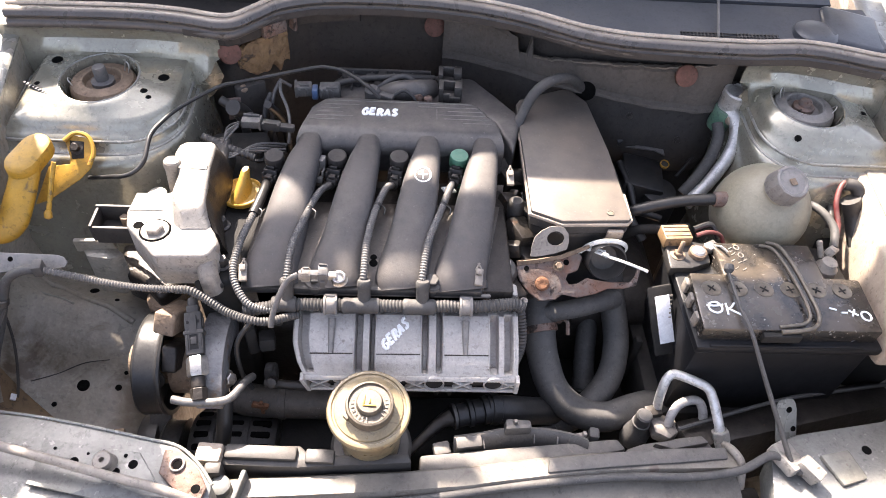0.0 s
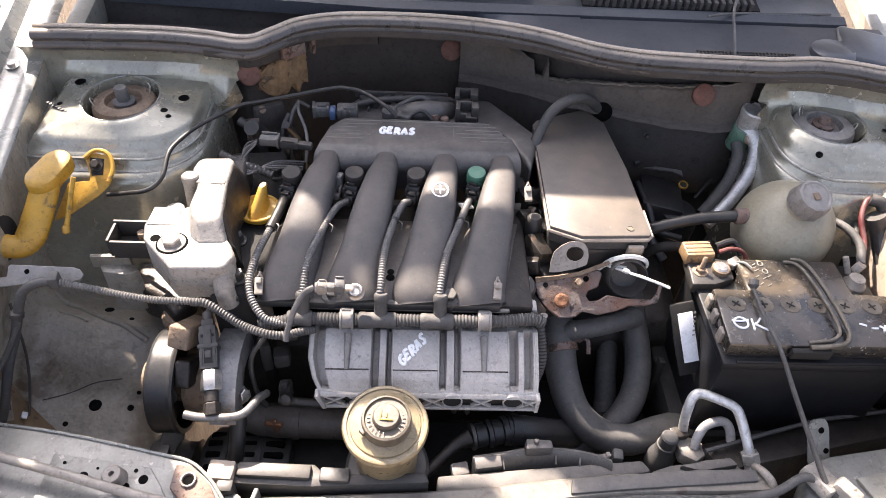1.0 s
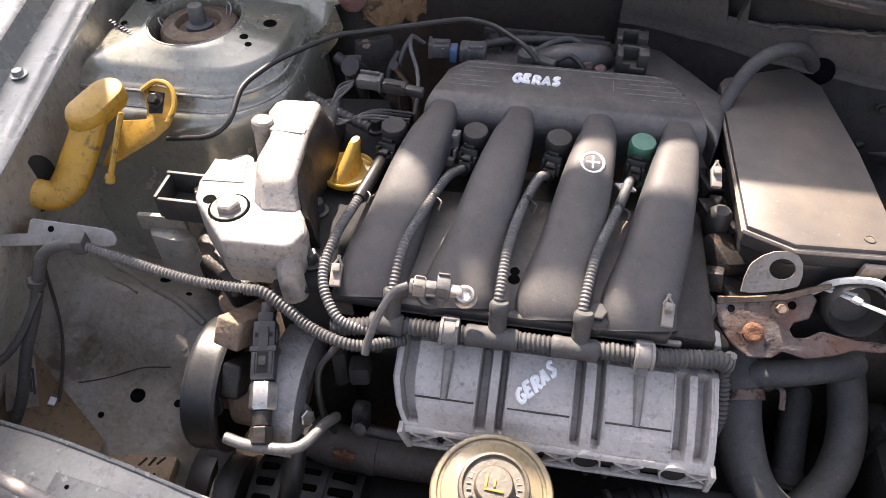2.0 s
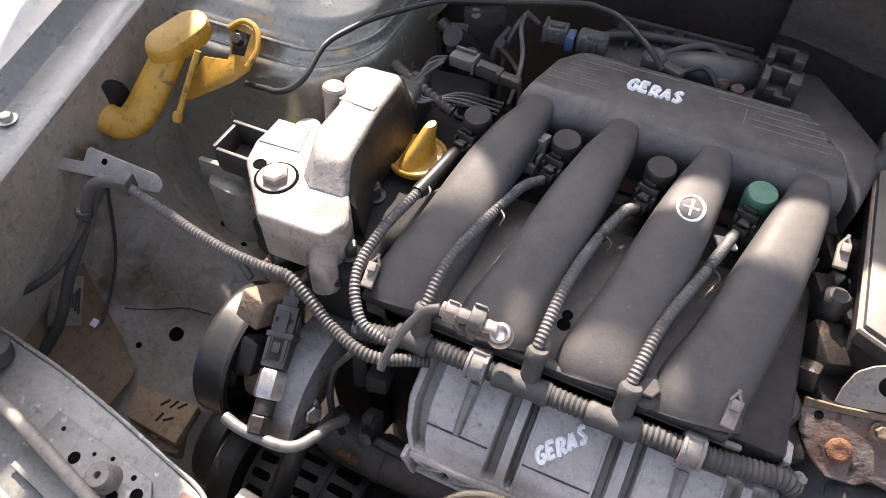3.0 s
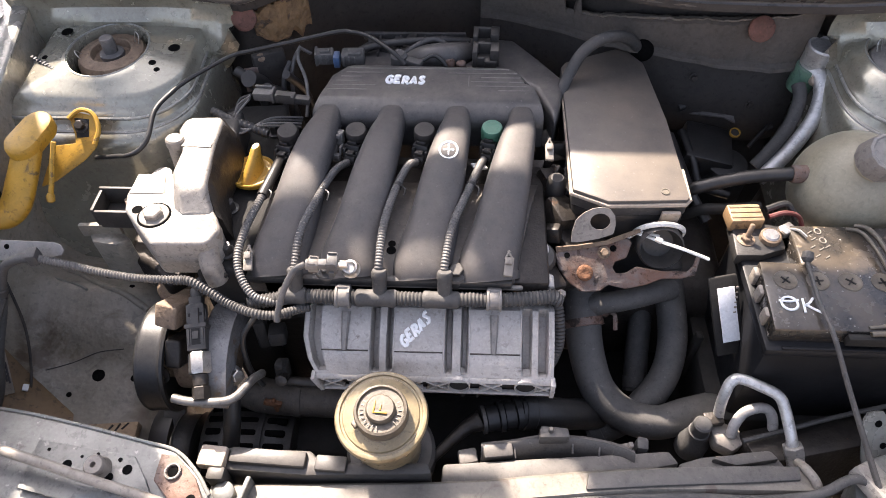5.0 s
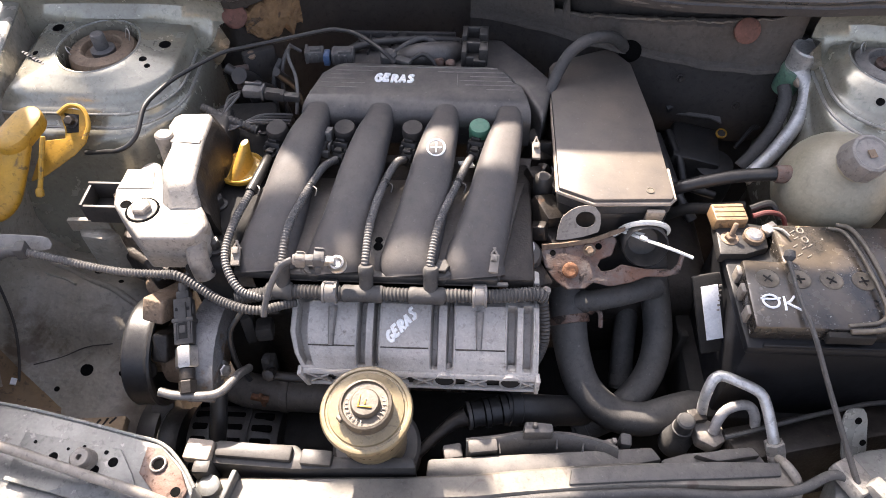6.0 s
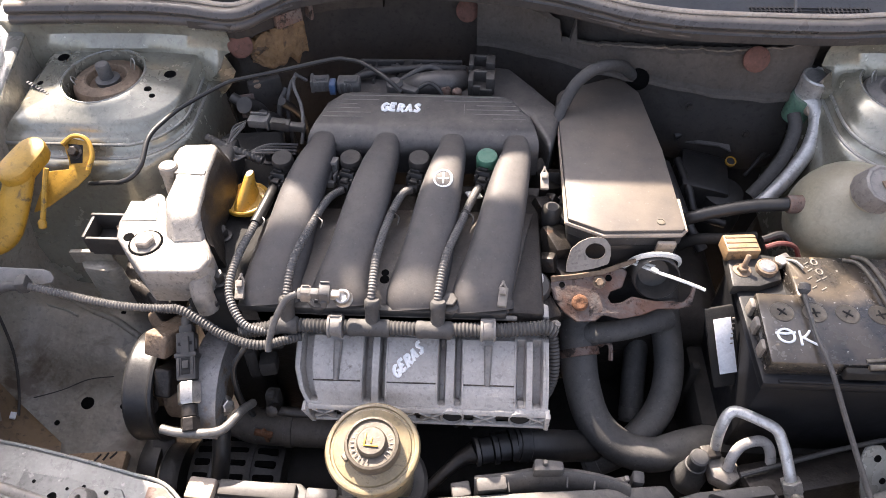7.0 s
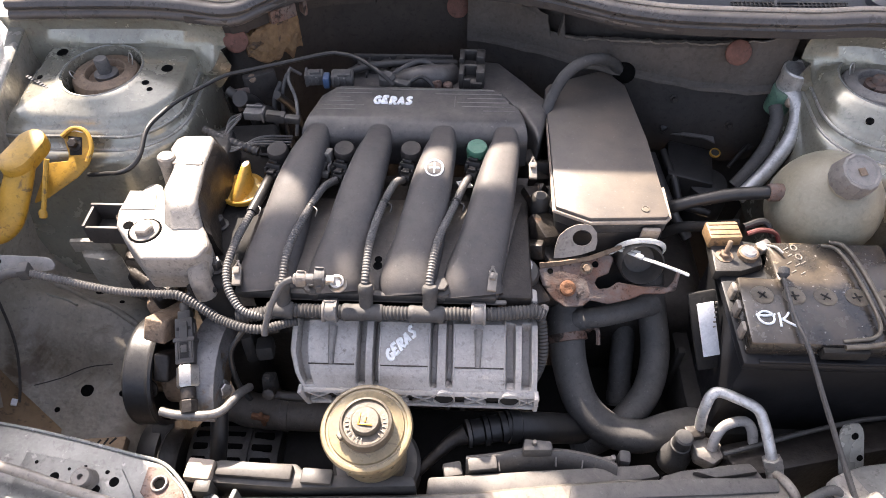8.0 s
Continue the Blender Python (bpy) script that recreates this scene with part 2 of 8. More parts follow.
LINER = material("muddy_liner", (0.115, 0.084, 0.057), 0.6, 0, (0.19, 0.122, 0.06), 0.8, 9, 220, 0.2, (0.045, 0.035, 0.026), 0.60, 14, dust=0.3, dust_colour=(0.23, 0.16, 0.09), grit=0.6, dent=0.4)
BEAD = material("pale_bead_rubber", (0.48, 0.41, 0.33), 0.35, 0, (0.30, 0.255, 0.205), 0.6, 14, 400, 0.06)
SAND = material("sandy_ground", (0.42, 0.33, 0.25), 0.95, 0, (0.30, 0.23, 0.18), 0.6, 2.2, 60, 0.6, (0.5, 0.43, 0.36), 0.62, 12)
SANDY = material("sandy_dirt", (0.34, 0.25, 0.165), 0.9, 0, (0.24, 0.165, 0.10), 0.6, 30, 220, 0.4, (0.12, 0.08, 0.05), 0.64, 40)
LID = material("dust_caked_lid", (0.070, 0.068, 0.066), 0.5, 0, (0.060, 0.056, 0.053), 0.6, 9, 420, 0.08, dust=0.75, dust_colour=(0.250, 0.200, 0.150), speck=0.15, patch=0.4, grit=0.25, dent=0.03, spec=0.6)
BATTERY_TOP = material("dusty_battery_top", (0.021, 0.0195, 0.019), 0.24, 0, (0.042, 0.035, 0.027), 0.8, 14, 420, 0.1, (0.26, 0.20, 0.13), 0.655, 34, dust=0.30, dust_colour=(0.16, 0.125, 0.087), speck=0.5, patch=0.08, rough_var=0.16, spec=0.7)
GLASS = material("dark_windscreen", (0.02, 0.024, 0.026), 0.08, 0, (0.03, 0.03, 0.03), 0.4, 4, 200, 0.0, rough_var=0.03, grit=0)


# ---------------------------------------------------------------- mesh tools
def V(*c):
    return Vector(c)


def box(bm, c, s, rot=(0, 0, 0), bevel=0.002, seg=2):
    m = Matrix.LocRotScale(c, Euler([radians(a) for a in rot]), s)
    vs = bmesh.ops.create_cube(bm, size=1.0, matrix=m)["verts"]
    if bevel:
        es = list({e for v in vs for e in v.link_edges})
        bmesh.ops.bevel(bm, geom=es, offset=bevel, segments=seg, profile=0.5, affect="EDGES")
    return bm


def prism(bm, pts, z0, z1, bevel=0.003, seg=2, lift=None, taper=0.0):
    """An outline in x, y between two heights; lift(x, y) adds to the top's height, taper draws the top in."""
    cx = sum(p[0] for p in pts) / len(pts)
    cy = sum(p[1] for p in pts) / len(pts)
    lo = [bm.verts.new((x, y, z0)) for x, y in pts]
    hi = []
    for x, y in pts:
        tx, ty = x + (cx - x) * taper, y + (cy - y) * taper
        hi.append(bm.verts.new((tx, ty, z1 + (lift(tx, ty) if lift else 0))))
    n = len(pts)
    fs = [bm.faces.new(hi), bm.faces.new(lo[::-1])]
    for i in range(n):
        fs.append(bm.faces.new((lo[i], lo[(i + 1) % n], hi[(i + 1) % n], hi[i])))
    bmesh.ops.recalc_face_normals(bm, faces=fs)
    if bevel:
        es = list({e for f in fs for e in f.edges})
        bmesh.ops.bevel(bm, geom=es, offset=bevel, segments=seg, profile=0.5, affect="EDGES")
    return bm


def spline(pts, sub=8):
    """A smooth line through the points."""
    p = [Vector(q) for q in pts]
    if len(p) < 3:
        return [p[0].lerp(p[-1], i / sub) for i in range(sub + 1)]
    p = [p[0] * 2 - p[1]] + p + [p[-1] * 2 - p[-2]]
    out = []
    for i in range(1, len(p) - 2):
        for k in range(sub):
            u = k / sub
            a, b, c, d = p[i - 1], p[i], p[i + 1], p[i + 2]
            out.append(0.5 * (2 * b + (c - a) * u + (2 * a - 5 * b + 4 * c - d) * u * u + (3 * b - a - 3 * c + d) * u ** 3))
    out.append(p[-2].copy())
    return out


def even(path, step):
    """The line again in even steps."""
    out, left = [path[0].copy()], step
    for a, b in zip(path, path[1:]):
        d = (b - a).length
        at = left
        while at <= d and d > 0:
            out.append(a.lerp(b, at / d))
            at += step
        left = at - d
    out.append(path[-1].copy())
    return out


def loft(bm, rings, cap=True, closed=True):
    vs = [[bm.verts.new(q) for q in r] for r in rings]
    n = len(vs[0])
    fs = []
    for a, b in zip(vs, vs[1:]):
        for i in range(n if closed else n - 1):
            fs.append(bm.faces.new((a[i], a[(i + 1) % n], b[(i + 1) % n], b[i])))
    if cap and closed:
        fs += [bm.faces.new(vs[0][::-1]), bm.faces.new(vs[-1])]
    bmesh.ops.recalc_face_normals(bm, faces=fs)
    return bm


def tube(bm, pts, r, n=12, sub=8, pitch=0.0, groove=0.82, wide=1.0, smooth=True, radii=None):
    """A round hose along a smooth line; with pitch, ribbed like split conduit. radii: radius at each given point."""
    path = spline(pts, sub) if smooth else [Vector(q) for q in pts]
    if pitch:
        path = even(path, pitch / 2)
    rings, side = [], None
    for i, q in enumerate(path):
        d = (path[min(i + 1, len(path) - 1)] - path[max(i - 1, 0)]).normalized()
        if side is None:
            side = d.cross(V(0, 0, 1))
            side = side if side.length > 0.1 else d.cross(V(0, 1, 0))
        side = (side - d * side.dot(d)).normalized()
        up = side.cross(d)
        rr = r
        if radii:
            f = i / (len(path) - 1) * (len(radii) - 1)
            k = min(int(f), len(radii) - 2)
            rr = radii[k] + (radii[k + 1] - radii[k]) * (f - k)
        if pitch and i % 2:
            rr *= groove
        rings.append([q + (side * math.cos(a) * wide + up * math.sin(a)) * rr for a in (2 * math.pi * k / n for k in range(n))])
    return loft(bm, rings)


def lathe(bm, base, axis, profile, n=28):
    """A turned shape: (radius, height) pairs along an axis from base."""
    axis = Vector(axis).normalized()
    u = axis.cross(V(0, 0, 1))
    u = (u if u.length > 0.1 else axis.cross(V(0, 1, 0))).normalized()
    w = axis.cross(u)
    base = Vector(base)
    rings = [[base + axis * h + (u * math.cos(2 * math.pi * k / n) + w * math.sin(2 * math.pi * k / n)) * max(rad, 1e-4) for k in range(n)] for rad, h in profile]
    return loft(bm, rings)


def soften(bm, offset, seg=2, angle=30):
    """Rounds every edge that is sharper than the angle."""
    es = [e for e in bm.edges if len(e.link_faces) == 2 and e.calc_face_angle() > radians(angle)]
    bmesh.ops.bevel(bm, geom=es, offset=offset, segments=seg, profile=0.5, affect="EDGES")


def sheet(bm, outline, at, u, w, thick=0.004, bevel=0.0008):
    """A flat plate: its outline in u, w from a place, its thickness behind it."""
    before = set(bm.verts)
    prism(bm, outline, -thick, 0, bevel, 1)
    u, w = Vector(u).normalized(), Vector(w).normalized()
    n = u.cross(w)
    for v in bm.verts:
        if v not in before:
            v.co = Vector(at) + u * v.co.x + w * v.co.y + n * v.co.z
    return bm


def B():
    return bmesh.new()


def thing(name, at, label, category, group="", kind=""):
    ob = new(name)
    ob.empty_display_size = 0.03
    ob.location = at
    return tagged(ob, label, category, group, kind)


def part(name, bm, mat, parent=None, label="", sharp=38):
    """Links a bmesh, given in world places, as one mesh under a thing or a part."""
    me = bpy.data.meshes.new(name)
    xs = [v.co for v in bm.verts]
    c = V(sum(q.x for q in xs) / len(xs), sum(q.y for q in xs) / len(xs), min(q.z for q in xs))
    bmesh.ops.translate(bm, verts=bm.verts, vec=-c)
    bm.to_mesh(me)
    bm.free()
    me.polygons.foreach_set("use_smooth", [True] * len(me.polygons))
    me.set_sharp_from_angle(angle=radians(sharp))
    me.materials.append(mat)
    ob = new(name, me)
    at, p = c, parent
    while p:
        at = at - p.location
        p = p.parent
    ob.location, ob.parent = at, parent
    return tagged(ob, label)


def solo(name, bm, mat, label, category, group="", kind="", sharp=38):
    return tagged(part(name, bm, mat, None, "", sharp), label, category, group, kind)


def bolt(at, axis=(0, 0, 1), r=0.008, h=0.006, parent=None, mat=None, label=""):
    bm = B()
    lathe(bm, at, axis, [(r * 1.45, 0), (r * 1.5, h * 0.25), (r * 1.3, h * 0.3)], 20)
    lathe(bm, Vector(at) + Vector(axis).normalized() * h * 0.3, axis, [(r, 0), (r, h * 0.9), (r * 0.85, h)], 6)
    return part("bolt", bm, mat or STEEL, parent, label, 25)


def strokes(name, lines, r, mat, parent=None, label=""):
    """Marker lines as thin flat beads."""
    bm = B()
    for ln in lines:
        tube(bm, ln, r, 6, 4)
    return part(name, bm, mat, parent, label)

LETTERS = {
    "G": [[(0.55, 0.85), (0.33, 1.0), (0.1, 0.8), (0.0, 0.45), (0.12, 0.1), (0.35, 0.0), (0.56, 0.2), (0.57, 0.45), (0.32, 0.45)]],
    "E": [[(0.52, 0.96), (0.06, 1.0), (0.04, 0.5), (0.05, 0.02), (0.55, 0.05)], [(0.05, 0.52), (0.42, 0.54)]],
    "R": [[(0.05, 0.0), (0.06, 0.5), (0.05, 1.0), (0.42, 0.95), (0.5, 0.72), (0.3, 0.5), (0.1, 0.46)], [(0.22, 0.48), (0.58, 0.0)]],
    "A": [[(0.0, 0.0), (0.26, 1.0), (0.52, 0.02)], [(0.1, 0.36), (0.46, 0.34)]],
    "S": [[(0.52, 0.9), (0.26, 1.0), (0.06, 0.8), (0.26, 0.55), (0.5, 0.3), (0.3, 0.02), (0.02, 0.1)]],
}


def hand_word(words, high, surface, r, parent, label):
    """Marker letters drawn stroke by stroke; surface(u, v) gives the place u along and v up the line of writing."""
    bm = B()
    wide = len(words) * 0.76 * high
    for i, ch in enumerate(words):
        for line in LETTERS[ch]:
            dense = even([V(a, b, 0) for a, b in line], 0.12)
            tube(bm, [surface(i * 0.76 * high + q.x * high - wide / 2, (q.y - 0.5 + 0.06 * math.sin(i * 2.1)) * high) for q in dense], r, 6, 1, smooth=False)
    return part("marker_word", bm, WHITE, parent, label)


# ---------------------------------------------------------------- ground and car body
MID = 0.14          # the car's middle line in x


def gutter(y, side):
    """Place of the inner wing edge at y."""
    return (MID + side * (0.65 - (0.2 - y) * 0.14), 0.87 + (y - 0.2) * 0.12)


def ground():
    bm = B()
    bmesh.ops.create_grid(bm, x_segments=60, y_segments=60, size=60)
    for v in bm.verts:
        v.co.z = 0.03 * noise.noise(v.co * 0.4) * min(1, max(0, v.co.xy.length - 3) / 4)
    solo("ground", bm, SAND, "pale sandy yard ground with fine gravel", "ground", kind="structure")


ground()
car = thing("car", (MID, 0.1, 0.0), "grey-green car front, dusty and partly rusted, with an added unseen bonnet", "car")


def wing(side, name):
    """The outer wing with its gutter, in one sheet along y."""
    bm = B()
    rings = []
    for i in range(25):
        y = -0.62 + i * 0.07
        x, z = gutter(min(y, 0.5), side)
        drop = 0.05 * max(0, (-0.25 - y) / 0.35) ** 2
        sec = [(0.0, -0.03), (0.0, 0.0), (0.004, 0.003), (0.02, 0.003), (0.024, -0.006), (0.058, -0.008), (0.064, 0.0), (0.07, 0.012),
               (0.085, 0.016), (0.11, 0.012), (0.15, -0.006), (0.185, -0.05), (0.20, -0.12), (0.205, -0.25), (0.20, -0.42), (0.18, -0.62)]
        rings.append([V(x + side * a, y, z + b - drop) for a, b in sec])
    loft(bm, rings, cap=False, closed=False)
    w = part(name, bm, FENDER, car, "light grey-green wing with a rolled gutter edge")
    for y in (-0.02, -0.2, 0.16):
        x, z = gutter(y, side)
        bolt((x + side * 0.045, y, z - 0.006), (0, 0, 1), 0.006, 0.005, w)
    return w


wing(-1, "wing")
wing(1, "wing")


def wheel(side):
    """A front wheel inside the arch, which carries the car."""
    x = MID + side * 0.66
    bm = B()
    lathe(bm, (x + side * 0.09, 0.12, 0.29), (-side, 0, 0), [(0.19, 0), (0.25, 0.005), (0.28, 0.02), (0.29, 0.05), (0.29, 0.12), (0.28, 0.15), (0.25, 0.165), (0.19, 0.17)], 40)
    tyre = part("wheel", bm, RUBBER, car, "black tyre on a steel rim")
    bm = B()
    lathe(bm, (x + side * 0.085, 0.12, 0.29), (-side, 0, 0), [(0.05, 0), (0.15, 0.02), (0.188, 0.01), (0.188, 0.15)], 32)
    part("rim", bm, ALLOY_GREY, tyre)


wheel(-1)
wheel(1)


def house_z(y):
    pts = [(-0.5, 0.50), (-0.34, 0.535), (-0.28, 0.55), (-0.21, 0.57), (-0.18, 0.61), (-0.13, 0.635), (-0.05, 0.60), (0.3, 0.60)]
    for (a, za), (b, zb) in zip(pts, pts[1:]):
        if y <= b:
            return za + (zb - za) * max(0, (y - a) / (b - a))
    return pts[-1][1]


def wheel_house(side):
    """Inner side wall and wheel-arch top, down to the chassis rail."""
    bm = B()
    rings = []
    for i in range(45):
        y = 0.24 - i * 0.0135
        x, z = gutter(y, side)
        za = house_z(y)
        b = 0.004 * noise.noise(V(y * 9, side, 0))
        ox = abs(x - MID)
        sec = [(ox, z - 0.003), (ox - 0.003, z - 0.06), (0.622, za + 0.07), (0.61, za + 0.03), (0.585, za + 0.008), (0.54, za + b), (0.50, za - 0.004 + b),
               (0.46, za - 0.012), (0.435, za - 0.035), (0.425, za - 0.09), (0.42, 0.34)]
        rings.append([V(MID + side * a, y, c) for a, c in sec])
    loft(bm, rings, cap=False, closed=False)
    return part("inner_wing", bm, PAINT_DARK, car, "grimy grey-green inner wing over the wheel arch")


left_house = wheel_house(-1)
wheel_house(1)


def wing_creases():
    # thin dark lines drawn along two creases of the panel
    for pts, r in (([(-0.455, -0.228, 0.578), (-0.42, -0.212, 0.575), (-0.385, -0.200, 0.584), (-0.35, -0.196, 0.588)], 0.0008), ([(-0.475, -0.16, 0.70), (-0.462, -0.20, 0.63), (-0.452, -0.26, 0.585), (-0.45, -0.32, 0.57)], 0.0018)):
        bm = B()
        tube(bm, pts, r, 8, 8)
        part("dark_crease", bm, SOOT, left_house)
    bm = B()
    tube(bm, [(-0.466, -0.087, 0.640), (-0.452, -0.097, 0.634), (-0.430, -0.103, 0.628), (-0.394, -0.121, 0.629), (-0.359, -0.132, 0.627), (-0.323, -0.149, 0.613)], 0.0048, 10, 8)
    part("pressed_fold", bm, PAINT_DARK, left_house)
    bm = B()
    tube(bm, [(-0.468, -0.117, 0.655), (-0.452, -0.121, 0.643), (-0.436, -0.124, 0.6385), (-0.420, -0.127, 0.636), (-0.405, -0.134, 0.635)], 0.0016, 8, 6)
    part("rubbed_crease", bm, PAINT_WORN, left_house, "pale rubbed crease")
    bm = B()
    prism(bm, [(-0.392, -0.288), (-0.316, -0.280), (-0.312, -0.325), (-0.378, -0.322)], 0.535, 0.550, 0.002)
    ledge = part("sandy_ledge", bm, SANDY, left_house, "sandy brown ledge with dark scratches")
    for k, (x, y, a) in enumerate(((-0.350, -0.292, 60), (-0.340, -0.290, 70), (-0.331, -0.288, 55), (-0.345, -0.308, 80), (-0.335, -0.306, 40))):
        bm = B()
        box(bm, (x, y, 0.5503), (0.011, 0.0022, 0.0014), (0, 0, a), 0)
        part("scratch", bm, GRIME_SHADE, ledge)


wing_creases()


def hole_disc(at, r, parent, axis=(0, 0, 1)):
    """A black disc that paints the shade of a drilled hole, set square to the face of its part that lies nearest along
    the axis.
    """
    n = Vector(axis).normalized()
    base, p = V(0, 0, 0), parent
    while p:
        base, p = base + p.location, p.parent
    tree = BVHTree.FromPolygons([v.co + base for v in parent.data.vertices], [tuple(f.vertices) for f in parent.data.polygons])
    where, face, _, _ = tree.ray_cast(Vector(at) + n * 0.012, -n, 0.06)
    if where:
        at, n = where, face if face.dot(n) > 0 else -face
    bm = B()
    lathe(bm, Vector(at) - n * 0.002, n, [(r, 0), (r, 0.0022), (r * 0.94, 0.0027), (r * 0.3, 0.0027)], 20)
    return part("hole", bm, HOLE_SHADE, parent, "black disc for the shade in a drilled hole")


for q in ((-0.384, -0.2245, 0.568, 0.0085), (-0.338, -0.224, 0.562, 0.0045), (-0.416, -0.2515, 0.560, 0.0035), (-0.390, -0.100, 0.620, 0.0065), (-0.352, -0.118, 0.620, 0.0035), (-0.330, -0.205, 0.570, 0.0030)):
    hole_disc(q[:3], q[3], left_house, (0.12, -0.22, 0.97))


def strut_tower(side):
    """The domed strut top with its opening, bearing and stud."""
    bm = B()
    cx, cy, N = MID + side * 0.518, 0.107, 64

    def outline(grow):
        """Rounded outline, one point for each way round from the opening's middle; the inner side is at negative x."""
        pts = []
        x0, x1, y0, y1, rad = -(0.125 if side < 0 else 0.082) - grow * 0.4, 0.135 + grow, -0.118 - grow, 0.085, 0.085 + grow * 0.5
        for k in range(N):
            a = 2 * math.pi * k / N
            dx, dy = math.cos(a), math.sin(a)
            f = min((x1 / dx) if dx > 1e-6 else 9, (x0 / dx) if dx < -1e-6 else 9, (y1 / dy) if dy > 1e-6 else 9, (y0 / dy) if dy < -1e-6 else 9)
            px, py = dx * f, dy * f
            mx, my = x0 + rad, y0 + rad
            if px < mx and py < my:
                bq = -(dx * mx + dy * my)
                cq = mx * mx + my * my - rad * rad
                ff = -bq + math.sqrt(max(bq * bq - cq, 0))
                px, py = dx * ff, dy * ff
            pts.append((px, py))
        return pts

    rings = []
    for grow, z in ((0.052, 0.60), (0.018, 0.74), (0.010, 0.774), (0.006, 0.790), (0.003, 0.7975), (0.000, 0.8015), (-0.004, 0.8040), (-0.009, 0.8050), (-0.013, 0.8065), (-0.016, 0.8105), (-0.0185, 0.8160), (-0.021, 0.8200), (-0.025, 0.8225), (-0.029, 0.8245), (-0.032, 0.8285), (-0.0345, 0.8330), (-0.038, 0.8370), (-0.043, 0.8393)):
        rings.append([V(cx + side * px, cy + py, z + 0.006 * (py / 0.10)) for px, py in outline(grow)])
    for rad, z in ((0.066, 0.843), (0.060, 0.847), (0.0555, 0.8465), (0.0535, 0.836), (0.0525, 0.80)):
        rings.append([V(cx + side * rad * math.cos(2 * math.pi * k / N) * 0.92, cy + 1.03 * rad * math.sin(2 * math.pi * k / N), z) for k in range(N)])
    loft(bm, rings, cap=False)
    def swage(grow, z, r):
        pts = [V(cx + side * px, cy + py, z + 0.006 * (py / 0.10) + 0.0006 * noise.noise(V(px * 40, py * 40, side))) for px, py in outline(grow) if py < 0.045]
        first = max(range(len(pts)), key=lambda k: (pts[k] - pts[k - 1]).length)
        pts = pts[first:] + pts[:first]
        line = B()
        tube(line, pts, r, 8, 2)
        return line
    tw = part("strut_tower", bm, PAINT, car, "grey-green strut tower with a large round opening", 50)
    bm = B()
    lathe(bm, (cx, cy + 0.005, 0.807), (0, 0, 1), [(0.0462, -0.006), (0.0460, 0.020), (0.0448, 0.028), (0.0420, 0.032), (0.0370, 0.0325), (0.0320, 0.0335), (0.0285, 0.0355), (0.0262, 0.0345), (0.0250, 0.030), (0.0240, 0.026), (0.012, 0.0255)], 44)
    cup = part("bearing_cup", bm, BROWN if side < 0 else HOLDER, tw, "rusty top bearing cup" if side < 0 else "grey top bearing cup")
    # black disc paints the shade in the gap round the bearing
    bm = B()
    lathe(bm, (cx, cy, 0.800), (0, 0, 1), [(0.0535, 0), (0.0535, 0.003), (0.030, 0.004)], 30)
    part("gap_shade", bm, GRIME_SHADE, tw, "black disc for the shade round the bearing")
    for grow, z, r in ((-0.0192, 0.8172, 0.0022), (-0.0085, 0.8040, 0.0024)):
        part("swage_line", swage(grow, z, r), FENDER, tw, "pressed line round the tower")
    bm = B()
    tube(bm, [(cx + side * 0.0580 * math.cos(2 * math.pi * k / 40) * 0.92, cy + 1.03 * 0.0580 * math.sin(2 * math.pi * k / 40), 0.8470) for k in range(41)], 0.0012, 6, 2)
    part("opening_lip", bm, FENDER, tw, "pale rolled lip of the opening")
    bm = B()
    tube(bm, [(cx - side * 0.030, cy + 0.022, 0.834), (cx - side * 0.034, cy + 0.026, 0.850), (cx - side * 0.029, cy + 0.030, 0.853), (cx - side * 0.025, cy + 0.027, 0.838)], 0.0009, 6, 6)
    part("wire_clip", bm, STEEL, tw, "small bent wire clip")
    bm = B()
    tube(bm, [(cx + side * 0.034, cy - 0.012, 0.834), (cx + side * 0.040, cy - 0.010, 0.846), (cx + side * 0.042, cy - 0.003, 0.846), (cx + side * 0.037, cy + 0.001, 0.834)], 0.0009, 6, 6)
    part("wire_clip", bm, STEEL, tw, "small bent wire clip")
    bm = B()
    lathe(bm, (cx, cy + 0.006, 0.830), (0, 0, 1), [(0.0160, 0), (0.0160, 0.008), (0.014, 0.009), (0.0085, 0.010)], 20)
    lathe(bm, (cx, cy + 0.006, 0.836), (0, 0, 1), [(0.0092, 0), (0.0092, 0.022 if side < 0 else 0.010), (0.0080, 0.0245 if side < 0 else 0.012), (0.004, 0.025 if side < 0 else 0.0125)], 18)
    part("stud_nut", bm, CONDUIT if side < 0 else RUSTY, cup, "")
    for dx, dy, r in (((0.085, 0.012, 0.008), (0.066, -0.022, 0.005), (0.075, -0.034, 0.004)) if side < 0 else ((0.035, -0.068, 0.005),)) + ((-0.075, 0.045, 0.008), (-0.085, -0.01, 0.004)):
        hole_disc((cx - side * dx, cy + dy, 0.8405 + 0.08 * dy), r, tw)
    return tw


